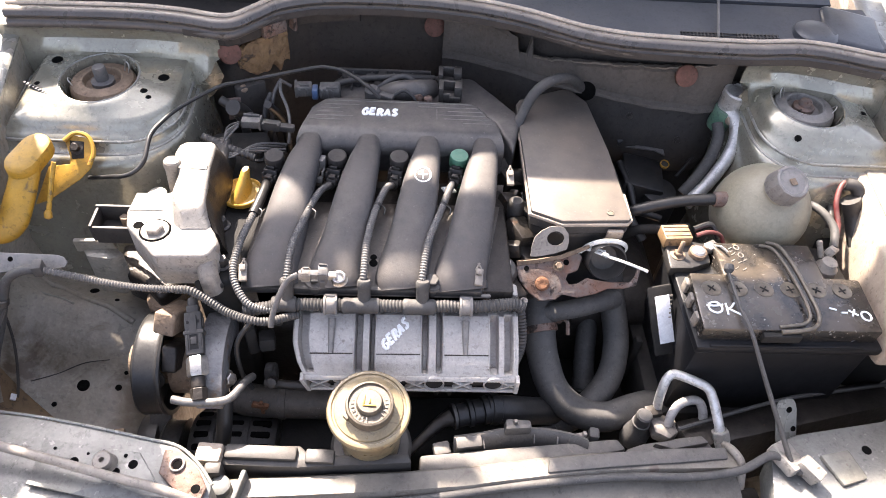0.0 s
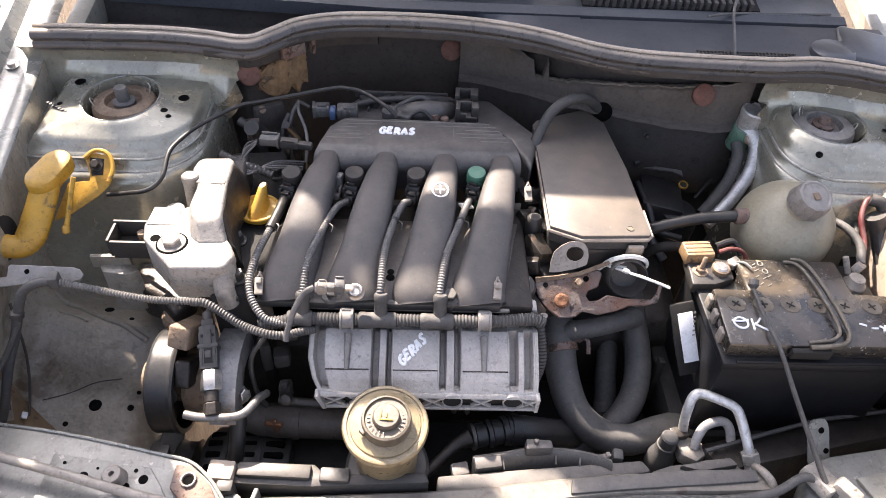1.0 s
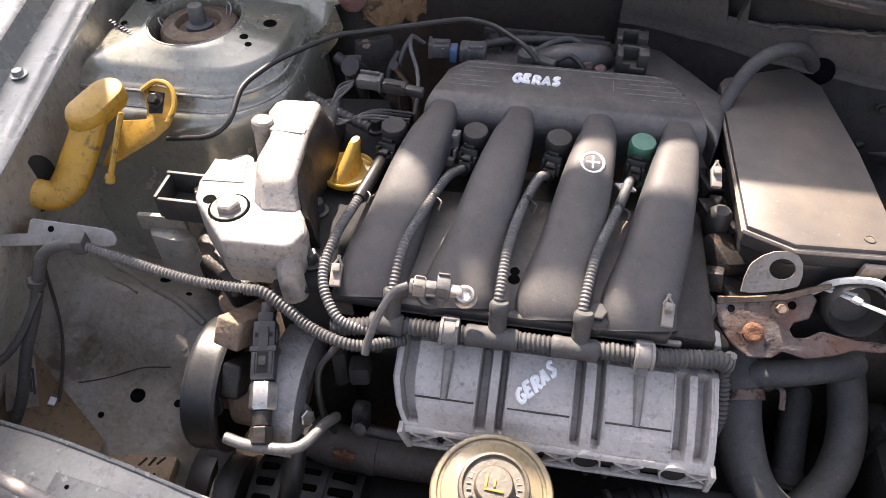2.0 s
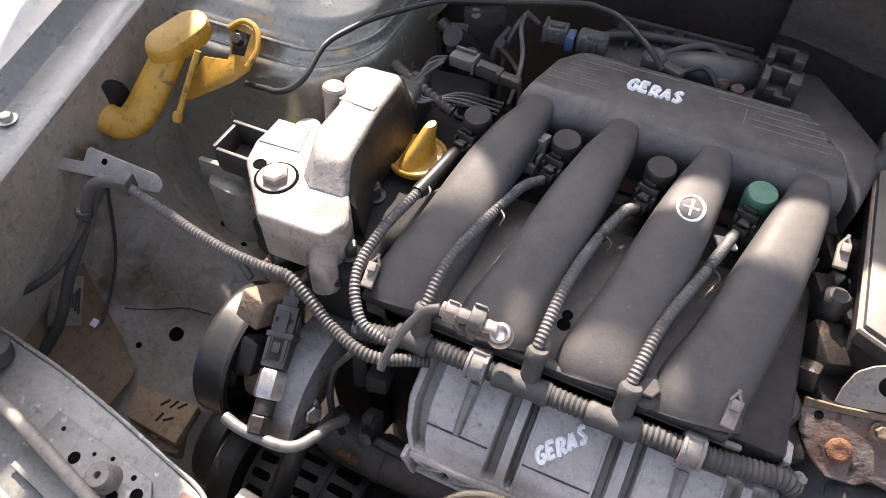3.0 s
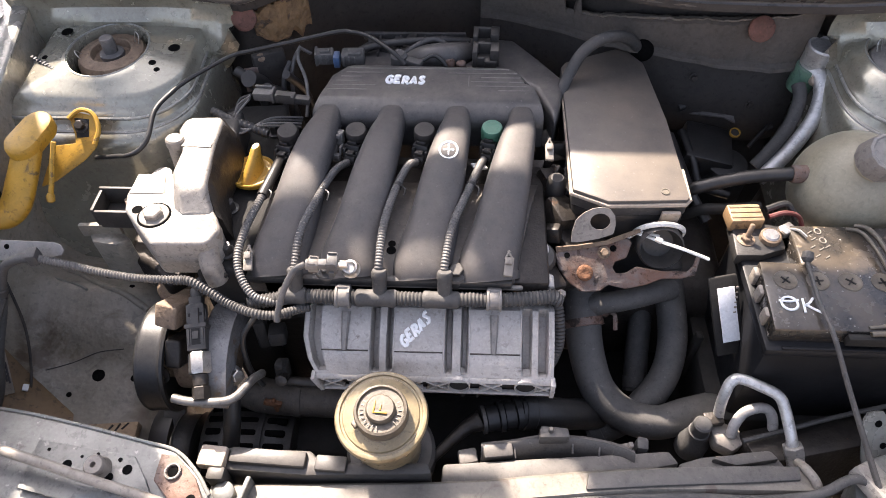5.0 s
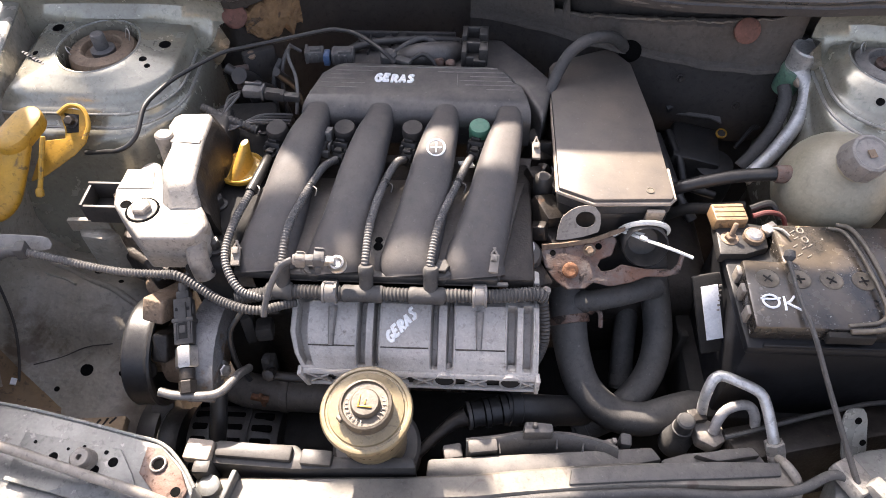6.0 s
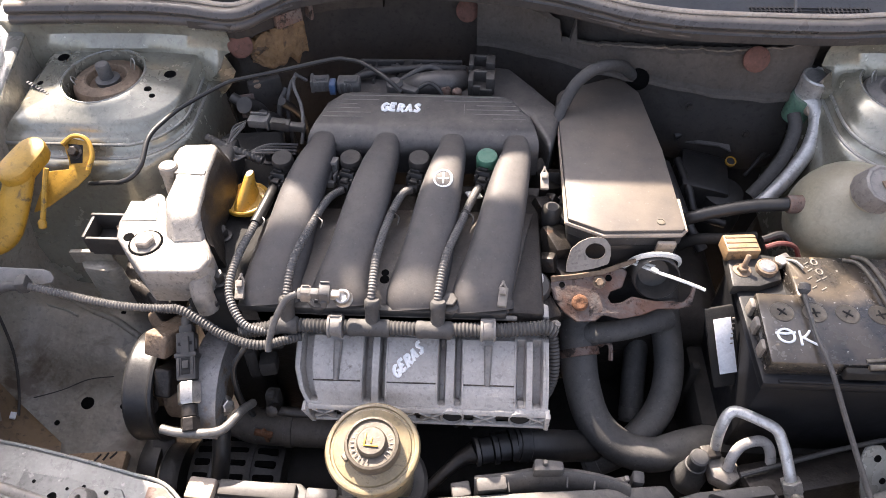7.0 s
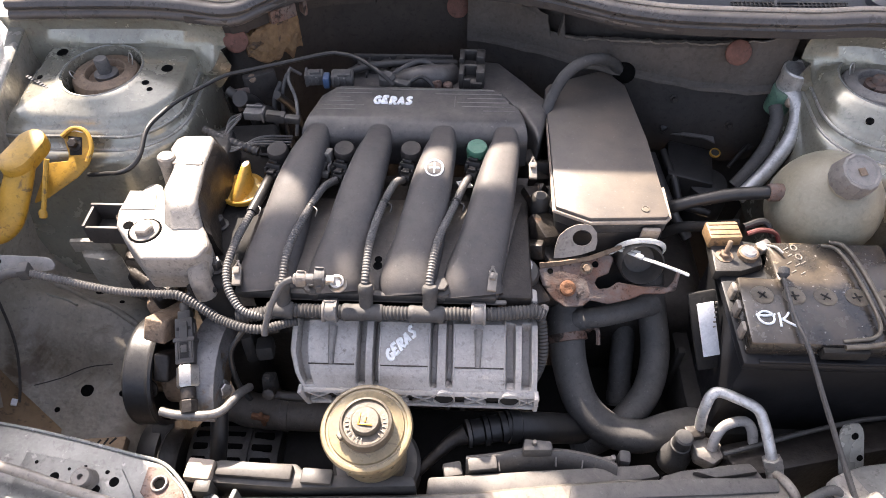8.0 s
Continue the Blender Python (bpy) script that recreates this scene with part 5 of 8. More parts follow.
def injector_plug():
    t = thing("wiring_plug", (-0.14, 0.04, 0.80), "grey wiring plug with loose leads beside the mount", "connector")
    bm = B()
    box(bm, (-0.158, 0.041, 0.827), (0.026, 0.013, 0.012), (0, 0, -4), 0.002)
    box(bm, (-0.158, 0.049, 0.833), (0.022, 0.003, 0.005), (0, 0, -4), 0.0006)
    box(bm, (-0.145, 0.040, 0.828), (0.003, 0.016, 0.015), (0, 0, -4), 0.0006)
    part("housing", bm, CONDUIT, t)
    bm = B()
    box(bm, (-0.130, 0.039, 0.825), (0.026, 0.013, 0.012), (0, 4, -4), 0.002)
    box(bm, (-0.108, 0.037, 0.823), (0.020, 0.010, 0.010), (0, 4, -4), 0.002)
    box(bm, (-0.130, 0.0335, 0.8315), (0.018, 0.002, 0.003), (0, 4, -4), 0.0005)
    part("socket", bm, BLACK, t)
    for k in range(4):
        bm = B()
        o = 0.006 * k
        tube(bm, [(-0.174, 0.040 - o * 0.5, 0.828), (-0.19, 0.036 - o, 0.822 - o * 0.4), (-0.192, 0.015 - o, 0.812), (-0.18, 0.002 - o * 0.6, 0.806), (-0.15, 0.006 + o * 0.8, 0.806), (-0.11, 0.012 + o, 0.80)], 0.0014, 6, 6)
        part("lead", bm, CONDUIT if k % 2 else BLACK, t)
    bm = B()
    tube(bm, [(-0.222, 0.022, 0.815), (-0.20, 0.012, 0.812), (-0.178, 0.006, 0.806), (-0.15, 0.0, 0.798)], 0.0062, 10, 6, 0.006)
    part("conduit", bm, BLACK, t)


injector_plug()

# ---------------------------------------------------------------- ignition coils
COILS = [(-0.122, -0.001), (-0.0365, 0.003), (0.049, 0.005), (0.133, 0.011)]


def coil(x, y, mat, words):
    t = thing("ignition_coil", (x, y, 0.77), words, "ignition coil", "coils along the engine")
    bm = B()
    lathe(bm, (x, y, 0.765), (0, -0.12, 1), [(0.0120, -0.012), (0.0122, 0.022), (0.0132, 0.027), (0.0138, 0.040), (0.0128, 0.0445), (0.012, 0.0455), (0.004, 0.0458)], 26)
    part("cap", bm, mat, t)
    bm = B()
    box(bm, (x - 0.004, y - 0.019, 0.788), (0.020, 0.014, 0.017), (-18, 0, -12), 0.0018)
    box(bm, (x - 0.0125, y - 0.0225, 0.789), (0.0035, 0.016, 0.012), (-18, 0, -12), 0.0008)
    box(bm, (x + 0.0035, y - 0.026, 0.786), (0.0035, 0.016, 0.012), (-18, 0, -12), 0.0008)
    box(bm, (x - 0.004, y - 0.0165, 0.7985), (0.012, 0.008, 0.004), (-18, 0, -12), 0.0008)
    pl = part("plug", bm, BLACK_CLEAN, t)
    bm = B()
    box(bm, (x - 0.006, y - 0.031, 0.7835), (0.0135, 0.013, 0.011), (-22, 0, -15), 0.0015)
    box(bm, (x - 0.0055, y - 0.0275, 0.7925), (0.0085, 0.014, 0.0022), (-20, 0, -14), 0.0005)
    box(bm, (x - 0.0062, y - 0.0335, 0.7945), (0.0105, 0.0030, 0.0026), (-20, 0, -14), 0.0005)
    part("latch", bm, BLACK, pl)
    bm = B()
    lathe(bm, (x - 0.0075, y - 0.036, 0.7825), (-0.25, -1, 0.10), [(0.0058, 0), (0.0062, 0.001), (0.0062, 0.004), (0.0052, 0.0045)], 12)
    part("boot", bm, GRIME_SHADE, pl)
    return t


for i, (x, y) in enumerate(COILS):
    coil(x, y, GREEN if i == 3 else SOOT, "green-topped ignition coil between the runners" if i == 3 else "black ignition coil cap between the runners")
bm = B()
box(bm, (-0.0575, -0.004, 0.797), (0.0095, 0.012, 0.018), (-15, 0, -8), 0.0012)
box(bm, (-0.0580, -0.011, 0.806), (0.0070, 0.005, 0.004), (-15, 0, -8), 0.0006)
for dx in (-0.0035, 0.0035):
    box(bm, (-0.0585 + dx, -0.017, 0.790), (0.0030, 0.014, 0.010), (-15, 0, -8), 0.0008)
box(bm, (-0.0600, -0.026, 0.785), (0.0090, 0.008, 0.008), (-15, 0, -8), 0.0010)
solo("spare_clip", bm, HOLDER, "small grey plastic clip beside a coil", "clip")
bm = B()
box(bm, (0.118, -0.042, 0.788), (0.018, 0.014, 0.003), (-10, 12, 20), 0.001)
solo("torn_tape", bm, WHITE_TIE, "scrap of pale torn tape on a lead", "tape")

def cover_point(s, lift=0.0):
    """A point of the cover's slope, s from its top edge to its front lip."""
    pts = [(-0.192, 0.722), (-0.212, 0.727), (-0.240, 0.714), (-0.264, 0.697), (-0.2745, 0.684)]
    f = s * (len(pts) - 1)
    k = min(int(f), len(pts) - 2)
    y = pts[k][0] + (pts[k + 1][0] - pts[k][0]) * (f - k)
    z = pts[k][1] + (pts[k + 1][1] - pts[k][1]) * (f - k)
    return y - lift * 0.5, z + lift * 0.85


# ---------------------------------------------------------------- wiring harness
harness = thing("wiring_harness", (0.04, -0.205, 0.73), "grey ribbed wiring conduit with T-pieces across the engine", "wiring harness")
HZ, HY = 0.750, -0.215
bm = B()
tube(bm, [(-0.135, -0.228, 0.752), (-0.11, -0.222, 0.750), (-0.085, -0.216, HZ), (-0.03, HY, HZ), (0.05, HY, HZ), (0.10, -0.214, HZ), (0.15, -0.211, 0.747), (0.185, -0.206, 0.745), (0.202, -0.203, 0.743), (0.213, -0.204, 0.738)], 0.0086, 14, 8, 0.0042, 0.83)
trunk = part("trunk", bm, RUBBER, harness)
for x, dx in ((-0.083, 0.030), (0.011, 0.046), (0.083, 0.040)):
    bm = B()
    long = dx
    lathe(bm, (x - 0.004 - long / 2, HY - 0.0005, HZ), (1, 0, 0), [(0.0088, 0), (0.0102, 0.002), (0.0102, 0.007), (0.0097, 0.009), (0.0097, long - 0.009), (0.0102, long - 0.007), (0.0102, long - 0.002), (0.0088, long)], 18)
    lathe(bm, (x, HY + 0.002, HZ + 0.002), (0, 0.55, 1), [(0.0082, 0), (0.0078, 0.020), (0.0088, 0.022), (0.0088, 0.029), (0.0075, 0.031)], 16)
    part("t_piece", bm, RUBBER, harness)
ROUTES = [
    [(-0.130, -0.032, 0.785), (-0.1300, -0.060, 0.792), (-0.1365, -0.104, 0.793), (-0.1465, -0.155, 0.789), (-0.1480, -0.195, 0.778), (-0.130, -0.223, 0.762), (-0.108, -0.226, 0.752), (-0.090, -0.219, 0.746)],
    [(-0.0455, -0.036, 0.785), (-0.056, -0.064, 0.797), (-0.068, -0.110, 0.800), (-0.080, -0.160, 0.796), (-0.083, -0.195, 0.780), (-0.083, -0.208, 0.764)],
    [(0.040, -0.033, 0.785), (0.032, -0.056, 0.799), (0.020, -0.100, 0.800), (0.012, -0.150, 0.796), (0.010, -0.190, 0.782), (0.010, -0.204, 0.765)],
    [(0.123, -0.028, 0.786), (0.117, -0.055, 0.797), (0.106, -0.095, 0.800), (0.090, -0.145, 0.796), (0.083, -0.185, 0.782), (0.083, -0.203, 0.765)],
]
for k, r in enumerate(ROUTES):
    bm = B()
    tube(bm, r, 0.0050, 12, 10, 0.0034, 0.84)
    br = part("branch", bm, CONDUIT, harness)
    bm = B()
    a, b2 = Vector(r[1]), Vector(r[2])
    m = a.lerp(b2, 0.7)
    lathe(bm, m, (b2 - a), [(0.0054, 0), (0.0057, 0.0005), (0.0057, 0.0045), (0.0054, 0.005)], 12)
    tube(bm, [m + V(0.003, -0.003, 0.002), m + V(0.009, -0.010, 0.003), m + V(0.008, -0.018, 0)], 0.0012, 6, 4)
    part("tape_wrap", bm, BLACK_CLEAN, br)
    if k == 0:
        bm = B()
        tube(bm, r[:3], 0.0066, 10, 8)
        part("sleeve", bm, BLACK_CLEAN, br)
# two moulded saddles with a long tongue
for x in (-0.030, 0.138):
    y = HY if x < 0 else -0.2120
    zc = HZ if x < 0 else 0.7475
    bm = B()
    lathe(bm, (x - 0.0085, y, zc), (1, 0, 0), [(0.0092, 0), (0.0128, 0.0004), (0.0128, 0.0030), (0.0112, 0.0034), (0.0112, 0.0136), (0.0128, 0.0140), (0.0128, 0.0166), (0.0092, 0.0170)], 20)
    box(bm, (x, y + 0.008, zc + 0.007), (0.015, 0.012, 0.006), (-35, 0, 0), 0.001)
    holder = part("holder", bm, HOLDER, harness, "moulded grey saddle over the conduit")
    bm = B()
    rings = []
    for k in range(9):
        f = k / 8
        q = V(x + 0.001, *cover_point(0.30 + 0.36 * f, 0.0062 - 0.003 * f))
        w = 0.0050 - 0.0018 * f
        rings.append([q + V(-w, 0, 0), q + V(-w * 0.5, -0.0012, 0.0022), q + V(w * 0.5, -0.0012, 0.0022), q + V(w, 0, 0), q + V(w, 0.004, -0.006), q + V(-w, 0.004, -0.006)])
    loft(bm, rings)
    part("tongue", bm, HOLDER, holder)
bm = B()
box(bm, (0.04, -0.198, 0.752), (0.26, 0.005, 0.006), (0, 0, 0), 0.002)
part("rail", bm, CAPGREY, harness)
# left run, from the inner wing bracket
bm = B()
tube(bm, [(-0.372, -0.206, 0.797), (-0.322, -0.214, 0.793), (-0.29, -0.220, 0.791), (-0.255, -0.2245, 0.789), (-0.225, -0.2255, 0.788), (-0.198, -0.2235, 0.786)], 0.0047, 12, 8, 0.0034, 0.74)
part("wing_run", bm, CONDUIT, harness)
bm = B()
tube(bm, [(-0.208, -0.2245, 0.786), (-0.192, -0.2235, 0.783), (-0.172, -0.2290, 0.772), (-0.149, -0.2375, 0.760), (-0.122, -0.2450, 0.756), (-0.103, -0.2425, 0.750), (-0.086, -0.232, 0.744), (-0.070, -0.222, 0.738)], 0.0056, 12, 8, 0.0036, 0.82)
part("wing_run", bm, RUBBER, harness)
bm = B()
tube(bm, [(-0.362, -0.208, 0.797), (-0.384, -0.209, 0.796), (-0.403, -0.214, 0.786), (-0.413, -0.222, 0.765), (-0.424, -0.237, 0.73), (-0.438, -0.26, 0.69), (-0.45, -0.29, 0.64), (-0.47, -0.32, 0.60)], 0.0056, 12, 8)
part("wing_lead", bm, RUBBER, harness)
bm = B()
tube(bm, [(-0.414, -0.23, 0.75), (-0.436, -0.27, 0.71), (-0.47, -0.31, 0.69)], 0.0035, 8, 8)
part("thin_lead", bm, BLACK, harness)
bm = B()
box(bm, (-0.3665, -0.2065, 0.798), (0.012, 0.016, 0.017), (0, 0, 10), 0.003)
part("clamp", bm, RUBBER, harness)
bm = B()
lathe(bm, (-0.4165, -0.2270, 0.755), (0.2, 0.3, 1), [(0.0080, 0), (0.0080, 0.006), (0.007, 0.007)], 14)
part("clamp", bm, BLACK, harness)
# vacuum plug with its lead on the runner's foot
bm = B()
tube(bm, [(-0.0985, -0.249, 0.748), (-0.0975, -0.243, 0.756), (-0.0900, -0.228, 0.776), (-0.0790, -0.213, 0.792), (-0.067, -0.206, 0.796)], 0.0036, 10, 8)
part("bare_lead", bm, CONDUIT, harness)


def pressure_sensor():
    t = thing("pressure_sensor", (-0.03, -0.205, 0.78), "pale grey sensor plug lying on the manifold", "sensor")
    for name, c, size, m in (("plug", (-0.0575, -0.206, 0.796), (0.011, 0.014, 0.012), CAPGREY), ("collar", (-0.0480, -0.2055, 0.796), (0.010, 0.009, 0.009), HOLDER), ("body", (-0.0375, -0.2045, 0.796), (0.012, 0.019, 0.014), CONDUIT), ("neck", (-0.0270, -0.204, 0.793), (0.012, 0.009, 0.008), STEEL)):
        bm = B()
        box(bm, c, size, (0, 6, 4), 0.0015)
        if name == "plug":
            lathe(bm, (-0.0655, -0.206, 0.796), (1, 0, 0), [(0.006, 0), (0.0065, 0.003), (0.005, 0.004)], 12)
            for dy in (-0.005, 0.005):
                box(bm, (-0.0575, -0.206 + dy, 0.8025), (0.008, 0.0015, 0.003), (0, 6, 4), 0.0004)
        if name == "body":
            for dy in (-0.008, 0.008):
                box(bm, (-0.0375, -0.2045 + dy, 0.8035), (0.010, 0.002, 0.004), (0, 6, 4), 0.0006)
            box(bm, (-0.0375, -0.2145, 0.790), (0.006, 0.004, 0.010), (0, 6, 4), 0.0008)
        part(name, bm, m, t)
    bm = B()
    lathe(bm, (-0.0185, -0.203, 0.784), (0, -0.3, 1), [(0.0100, 0), (0.0104, 0.003), (0.0085, 0.005), (0.0080, 0.010), (0.0060, 0.0106), (0.0035, 0.0075)], 22)
    part("ring", bm, STEEL, t)


pressure_sensor()

# ---------------------------------------------------------------- grey front cover
cover = thing("cam_cover", (0.06, -0.25, 0.62), "dull grey cast cover with paired ribs and white marker writing", "engine cover")
X0, X1 = -0.077, 0.2065


COVER_EDGES = [(-0.0705, -0.0565), (0.0, 0.0105), (0.0180, 0.0255), (0.084, 0.093), (0.102, 0.1105), (0.1705, 0.182), (0.1885, 0.2005)]


def sunk(x):
    """How far the sheet lies below its panels at x: deep slots with steep walls between panels and ribs."""
    deep = 0.0
    for a, b in COVER_EDGES:
        deep = max(deep, min(1, max(0, min(x - a, b - x) / 0.0022)))
    return deep


def cover_sheet():
    bm = B()
    xs = sorted({X0, X0 + 0.002, X1 - 0.002, X1, *(q for a, b in COVER_EDGES for q in (a, a + 0.0011, a + 0.0022, b - 0.0022, b - 0.0011, b)), *(X0 + (X1 - X0) * k / 46 for k in range(47))})
    rings = []
    for x in xs:
        d = sunk(x)
        end = 0.003 if x in (X0, X1) else 0
        ring = []
        for k in range(25):
            f = k / 24
            arch = min(1, max(0, (f - (0.20 if x > 0.17 else 0.0)) / 0.10))
            shut = min(1, max(0, (0.93 - f) / 0.05))
            wave = 0.0008 * noise.noise(V(x * 40, f * 4, 3))
            y, z = cover_point(f, 0.003 - end - 0.019 * d * arch * shut + wave * (1 - d))
            ring.append(V(x + 0.014 * max(0, (f - 0.55) / 0.45) * max(0, 1 - (x - X0) / 0.06), y, z))
        low = 0.014 * max(0, 1 - (x - X0) / 0.06)
        ring += [V(x + low, -0.272, 0.663), V(x + low, -0.20, 0.663), V(x, -0.188, 0.70)]
        rings.append(ring)
    loft(bm, rings)
    return part("cast_sheet", bm, ALLOY_GREY, cover, "dull grey casting with deep paired slots", 30)


cover_sheet()
for x0, x1 in ((-0.055, -0.002), (0.0275, 0.082), (0.1125, 0.1685)):
    bm = B()
    y, z = cover_point(0.66, 0.0031)
    box(bm, ((x0 + x1) / 2, y, z), (x1 - x0, 0.0013, 0.0012), (0, 0, 0.4), 0)
    part("seam", bm, BLOCK, cover)
# thin cast edges beside the slots
for x in (-0.0012, 0.0268, 0.0828, 0.1118, 0.1692, 0.2030):
    bm = B()
    tube(bm, [V(x, *cover_point(0.12 + 0.80 * k / 8, 0.0030)) for k in range(9)], 0.0011, 6, 2)
    part("cast_edge", bm, ALLOY_GREY, cover)
# front lip with lattice webs and two round ports
bm = B()
box(bm, (0.0725, -0.2775, 0.683), (0.268, 0.007, 0.004), (52, 0, 0), 0.0012)
box(bm, (0.0745, -0.2795, 0.6615), (0.262, 0.006, 0.005), (0, 0, 0), 0.0015)
box(bm, (-0.0600, -0.279, 0.674), (0.005, 0.012, 0.028), (0, -18, 0), 0.001)
box(bm, (0.2060, -0.279, 0.674), (0.005, 0.012, 0.028), (0, 0, 0), 0.001)
part("lip", bm, ALLOY_GREY, cover)
# dark strip paints the shade of the hollow behind the webs
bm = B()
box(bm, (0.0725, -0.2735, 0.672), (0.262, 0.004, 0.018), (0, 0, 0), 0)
part("lip_shade", bm, BLOCK, cover, "dark strip for the shade behind the webs")
for k in range(9):
    x = -0.043 + 0.030 * k
    if min(abs(x - 0.101), abs(x - 0.176)) < 0.016:
        continue
    bm = B()
    for sgn in (-1, 1):
        box(bm, (x, -0.2785, 0.673), (0.030, 0.006, 0.0024), (0, 34 * sgn, 0), 0.0006)
    part("web", bm, ALLOY_GREY, cover)
for x in (0.101, 0.176):
    bm = B()
    lathe(bm, (x, -0.264, 0.6735), (0, -1, 0.1), [(0.0128, 0), (0.0128, 0.0175), (0.0116, 0.0182), (0.0108, 0.004)], 26)
    port = part("port", bm, ALLOY_GREY, cover)
    # black plug paints the shade inside the port
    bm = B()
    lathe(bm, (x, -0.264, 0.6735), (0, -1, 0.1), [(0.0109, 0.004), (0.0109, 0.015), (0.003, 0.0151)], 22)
    part("port_shade", bm, GRIME_SHADE, port, "black plug for the shade inside the port")

def on_cover(u, v):
    x = 0.0515 + 0.76 * u - 0.55 * v
    d = 0.62 * u + 0.80 * v
    return V(x, *cover_point(0.44 - d / 0.092, 0.0032))


hand_word("GERAS", 0.0106, on_cover, 0.0021, cover, "white hand-written word GERAS")
bm = B()
for x in (0.045, 0.062):
    lathe(bm, (x + 0.06, -0.275, 0.655), (0, 0, -1), [(0.003, 0), (0.003, 0.012), (0.002, 0.013)], 10)
part("stud", bm, BLOCK, cover)
# steel corner wedge and pipe to the right
bm = B()
prism(bm, [(0.158, -0.190), (0.185, -0.165), (0.206, -0.175), (0.206, -0.192)], 0.735, 0.748, 0.002)
part("corner_wedge", bm, ALLOY_GREY, cover)
bm = B()
tube(bm, [(0.196, -0.19, 0.742), (0.208, -0.196, 0.732), (0.2135, -0.212, 0.712), (0.2145, -0.228, 0.690), (0.210, -0.235, 0.665), (0.206, -0.232, 0.64)], 0.0072, 12, 8, 0.0042, 0.82)
part("side_conduit", bm, BLACK, harness)
bolt((0.2135, -0.196, 0.740), (0.3, -0.5, 1), 0.0035, 0.006, harness, CAPGREY)

# ---------------------------------------------------------------- engine mount
def engine_mount():
    t = thing("engine_mount", (-0.22, -0.12, 0.75), "bright cast aluminium engine mount with hex bolts", "engine mount")
    bm = B()
    prism(bm, [(-0.281, -0.093), (-0.245, -0.092), (-0.230, -0.085), (-0.200, -0.110), (-0.176, -0.150), (-0.169, -0.160), (-0.165, -0.180), (-0.170, -0.193), (-0.176, -0.197), (-0.233, -0.199), (-0.278, -0.150), (-0.284, -0.126)], 0.762, 0.8155, 0.004, 3)
    lower = part("lower_arm", bm, ALLOY, t)
    bm = B()
    prism(bm, [(-0.2795, -0.095), (-0.2470, -0.094), (-0.2400, -0.124), (-0.2800, -0.1265)], 0.812, 0.8166, 0.0005)
    part("cast_pad", bm, ALLOY, t)
    bm = B()
    top = [(-0.240, -0.040), (-0.238, -0.024), (-0.231, -0.018), (-0.198, -0.016), (-0.192, -0.022), (-0.192, -0.067), (-0.187, -0.128), (-0.190, -0.134), (-0.211, -0.136), (-0.219, -0.128), (-0.227, -0.108), (-0.226, -0.075)]
    foot = [(-0.244, -0.040), (-0.242, -0.022), (-0.233, -0.014), (-0.196, -0.012), (-0.188, -0.020), (-0.188, -0.067), (-0.178, -0.140), (-0.178, -0.156), (-0.210, -0.158), (-0.222, -0.148), (-0.233, -0.112), (-0.231, -0.075)]
    rings = []
    for f, z in ((0, 0.765), (0, 0.8155), (0.22, 0.822), (0.68, 0.833), (1.0, 0.8385)):
        rings.append([V(a + (c - a) * f, b + (d - b) * f, z - 0.05 * max(0, -0.09 - (b + (d - b) * f)) * (z > 0.82)) for (a, b), (c, d) in zip(foot, top)])
    loft(bm, rings)
    soften(bm, 0.0035, 3, 35)
    part("upper_arm", bm, ALLOY, t)
    bm = B()
    rings = []
    crest = spline([(-0.200, -0.012, 0.833), (-0.191, -0.030, 0.835), (-0.190, -0.067, 0.835), (-0.186, -0.10, 0.834), (-0.184, -0.128, 0.830), (-0.174, -0.152, 0.810)], 5)
    toe = spline([(-0.192, -0.004, 0.79), (-0.179, -0.020, 0.785), (-0.175, -0.060, 0.780), (-0.178, -0.095, 0.778), (-0.172, -0.125, 0.774), (-0.164, -0.155, 0.765)], 5)
    for i, (a, b) in enumerate(zip(crest, toe)):
        k = V(0.002, 0, 0.002) * noise.noise(a * 60)
        rings.append([a, a.lerp(b, 0.22) + V(0.002, 0, 0.003) + k, a.lerp(b, 0.55) + V(0.003, 0, 0.003) - k, a.lerp(b, 0.85) + V(0.002, 0, 0.001) + k, b, b - V(0.02, 0, 0.01), a - V(0.012, 0, 0.02)])
    loft(bm, rings)
    part("rough_flank", bm, BLOCK, t, "sooty brown rough-cast flank")
    bm = B()
    prism(bm, [(-0.231, -0.063), (-0.1935, -0.0645), (-0.1935, -0.0715), (-0.229, -0.0705)], 0.8375, 0.8392, 0.0006)
    part("cast_step", bm, CAPGREY, t)
    bm = B()
    lathe(bm, (-0.241, -0.158, 0.8155), (0, 0, 1), [(0.0165, 0), (0.0165, 0.0014), (0.0155, 0.002), (0.012, 0.002)], 24)
    lathe(bm, (-0.241, -0.158, 0.816), (0, 0, 1), [(0.0115, 0), (0.0115, 0.007), (0.0095, 0.0085)], 6)
    part("hex_bolt", bm, CAPGREY, t, "hex bolt on a washer")
    hole_disc((-0.241, -0.158, 0.8145), 0.0190, lower)
    bm = B()
    lathe(bm, (-0.243, -0.066, 0.795), (0.1, 0.1, 1), [(0.0070, 0), (0.0090, 0.030), (0.0098, 0.038), (0.0108, 0.039), (0.0108, 0.047), (0.009, 0.049)], 16)
    part("hex_bolt", bm, CAPGREY, t)
    bm = B()
    lathe(bm, (-0.181, -0.172, 0.80), (0.1, -0.3, 1), [(0.0165, 0), (0.0160, 0.0135), (0.0140, 0.0155), (0.005, 0.016)], 24)
    tube(bm, [(-0.180, -0.178, 0.80), (-0.176, -0.198, 0.785), (-0.172, -0.205, 0.76)], 0.012, 12, 6)
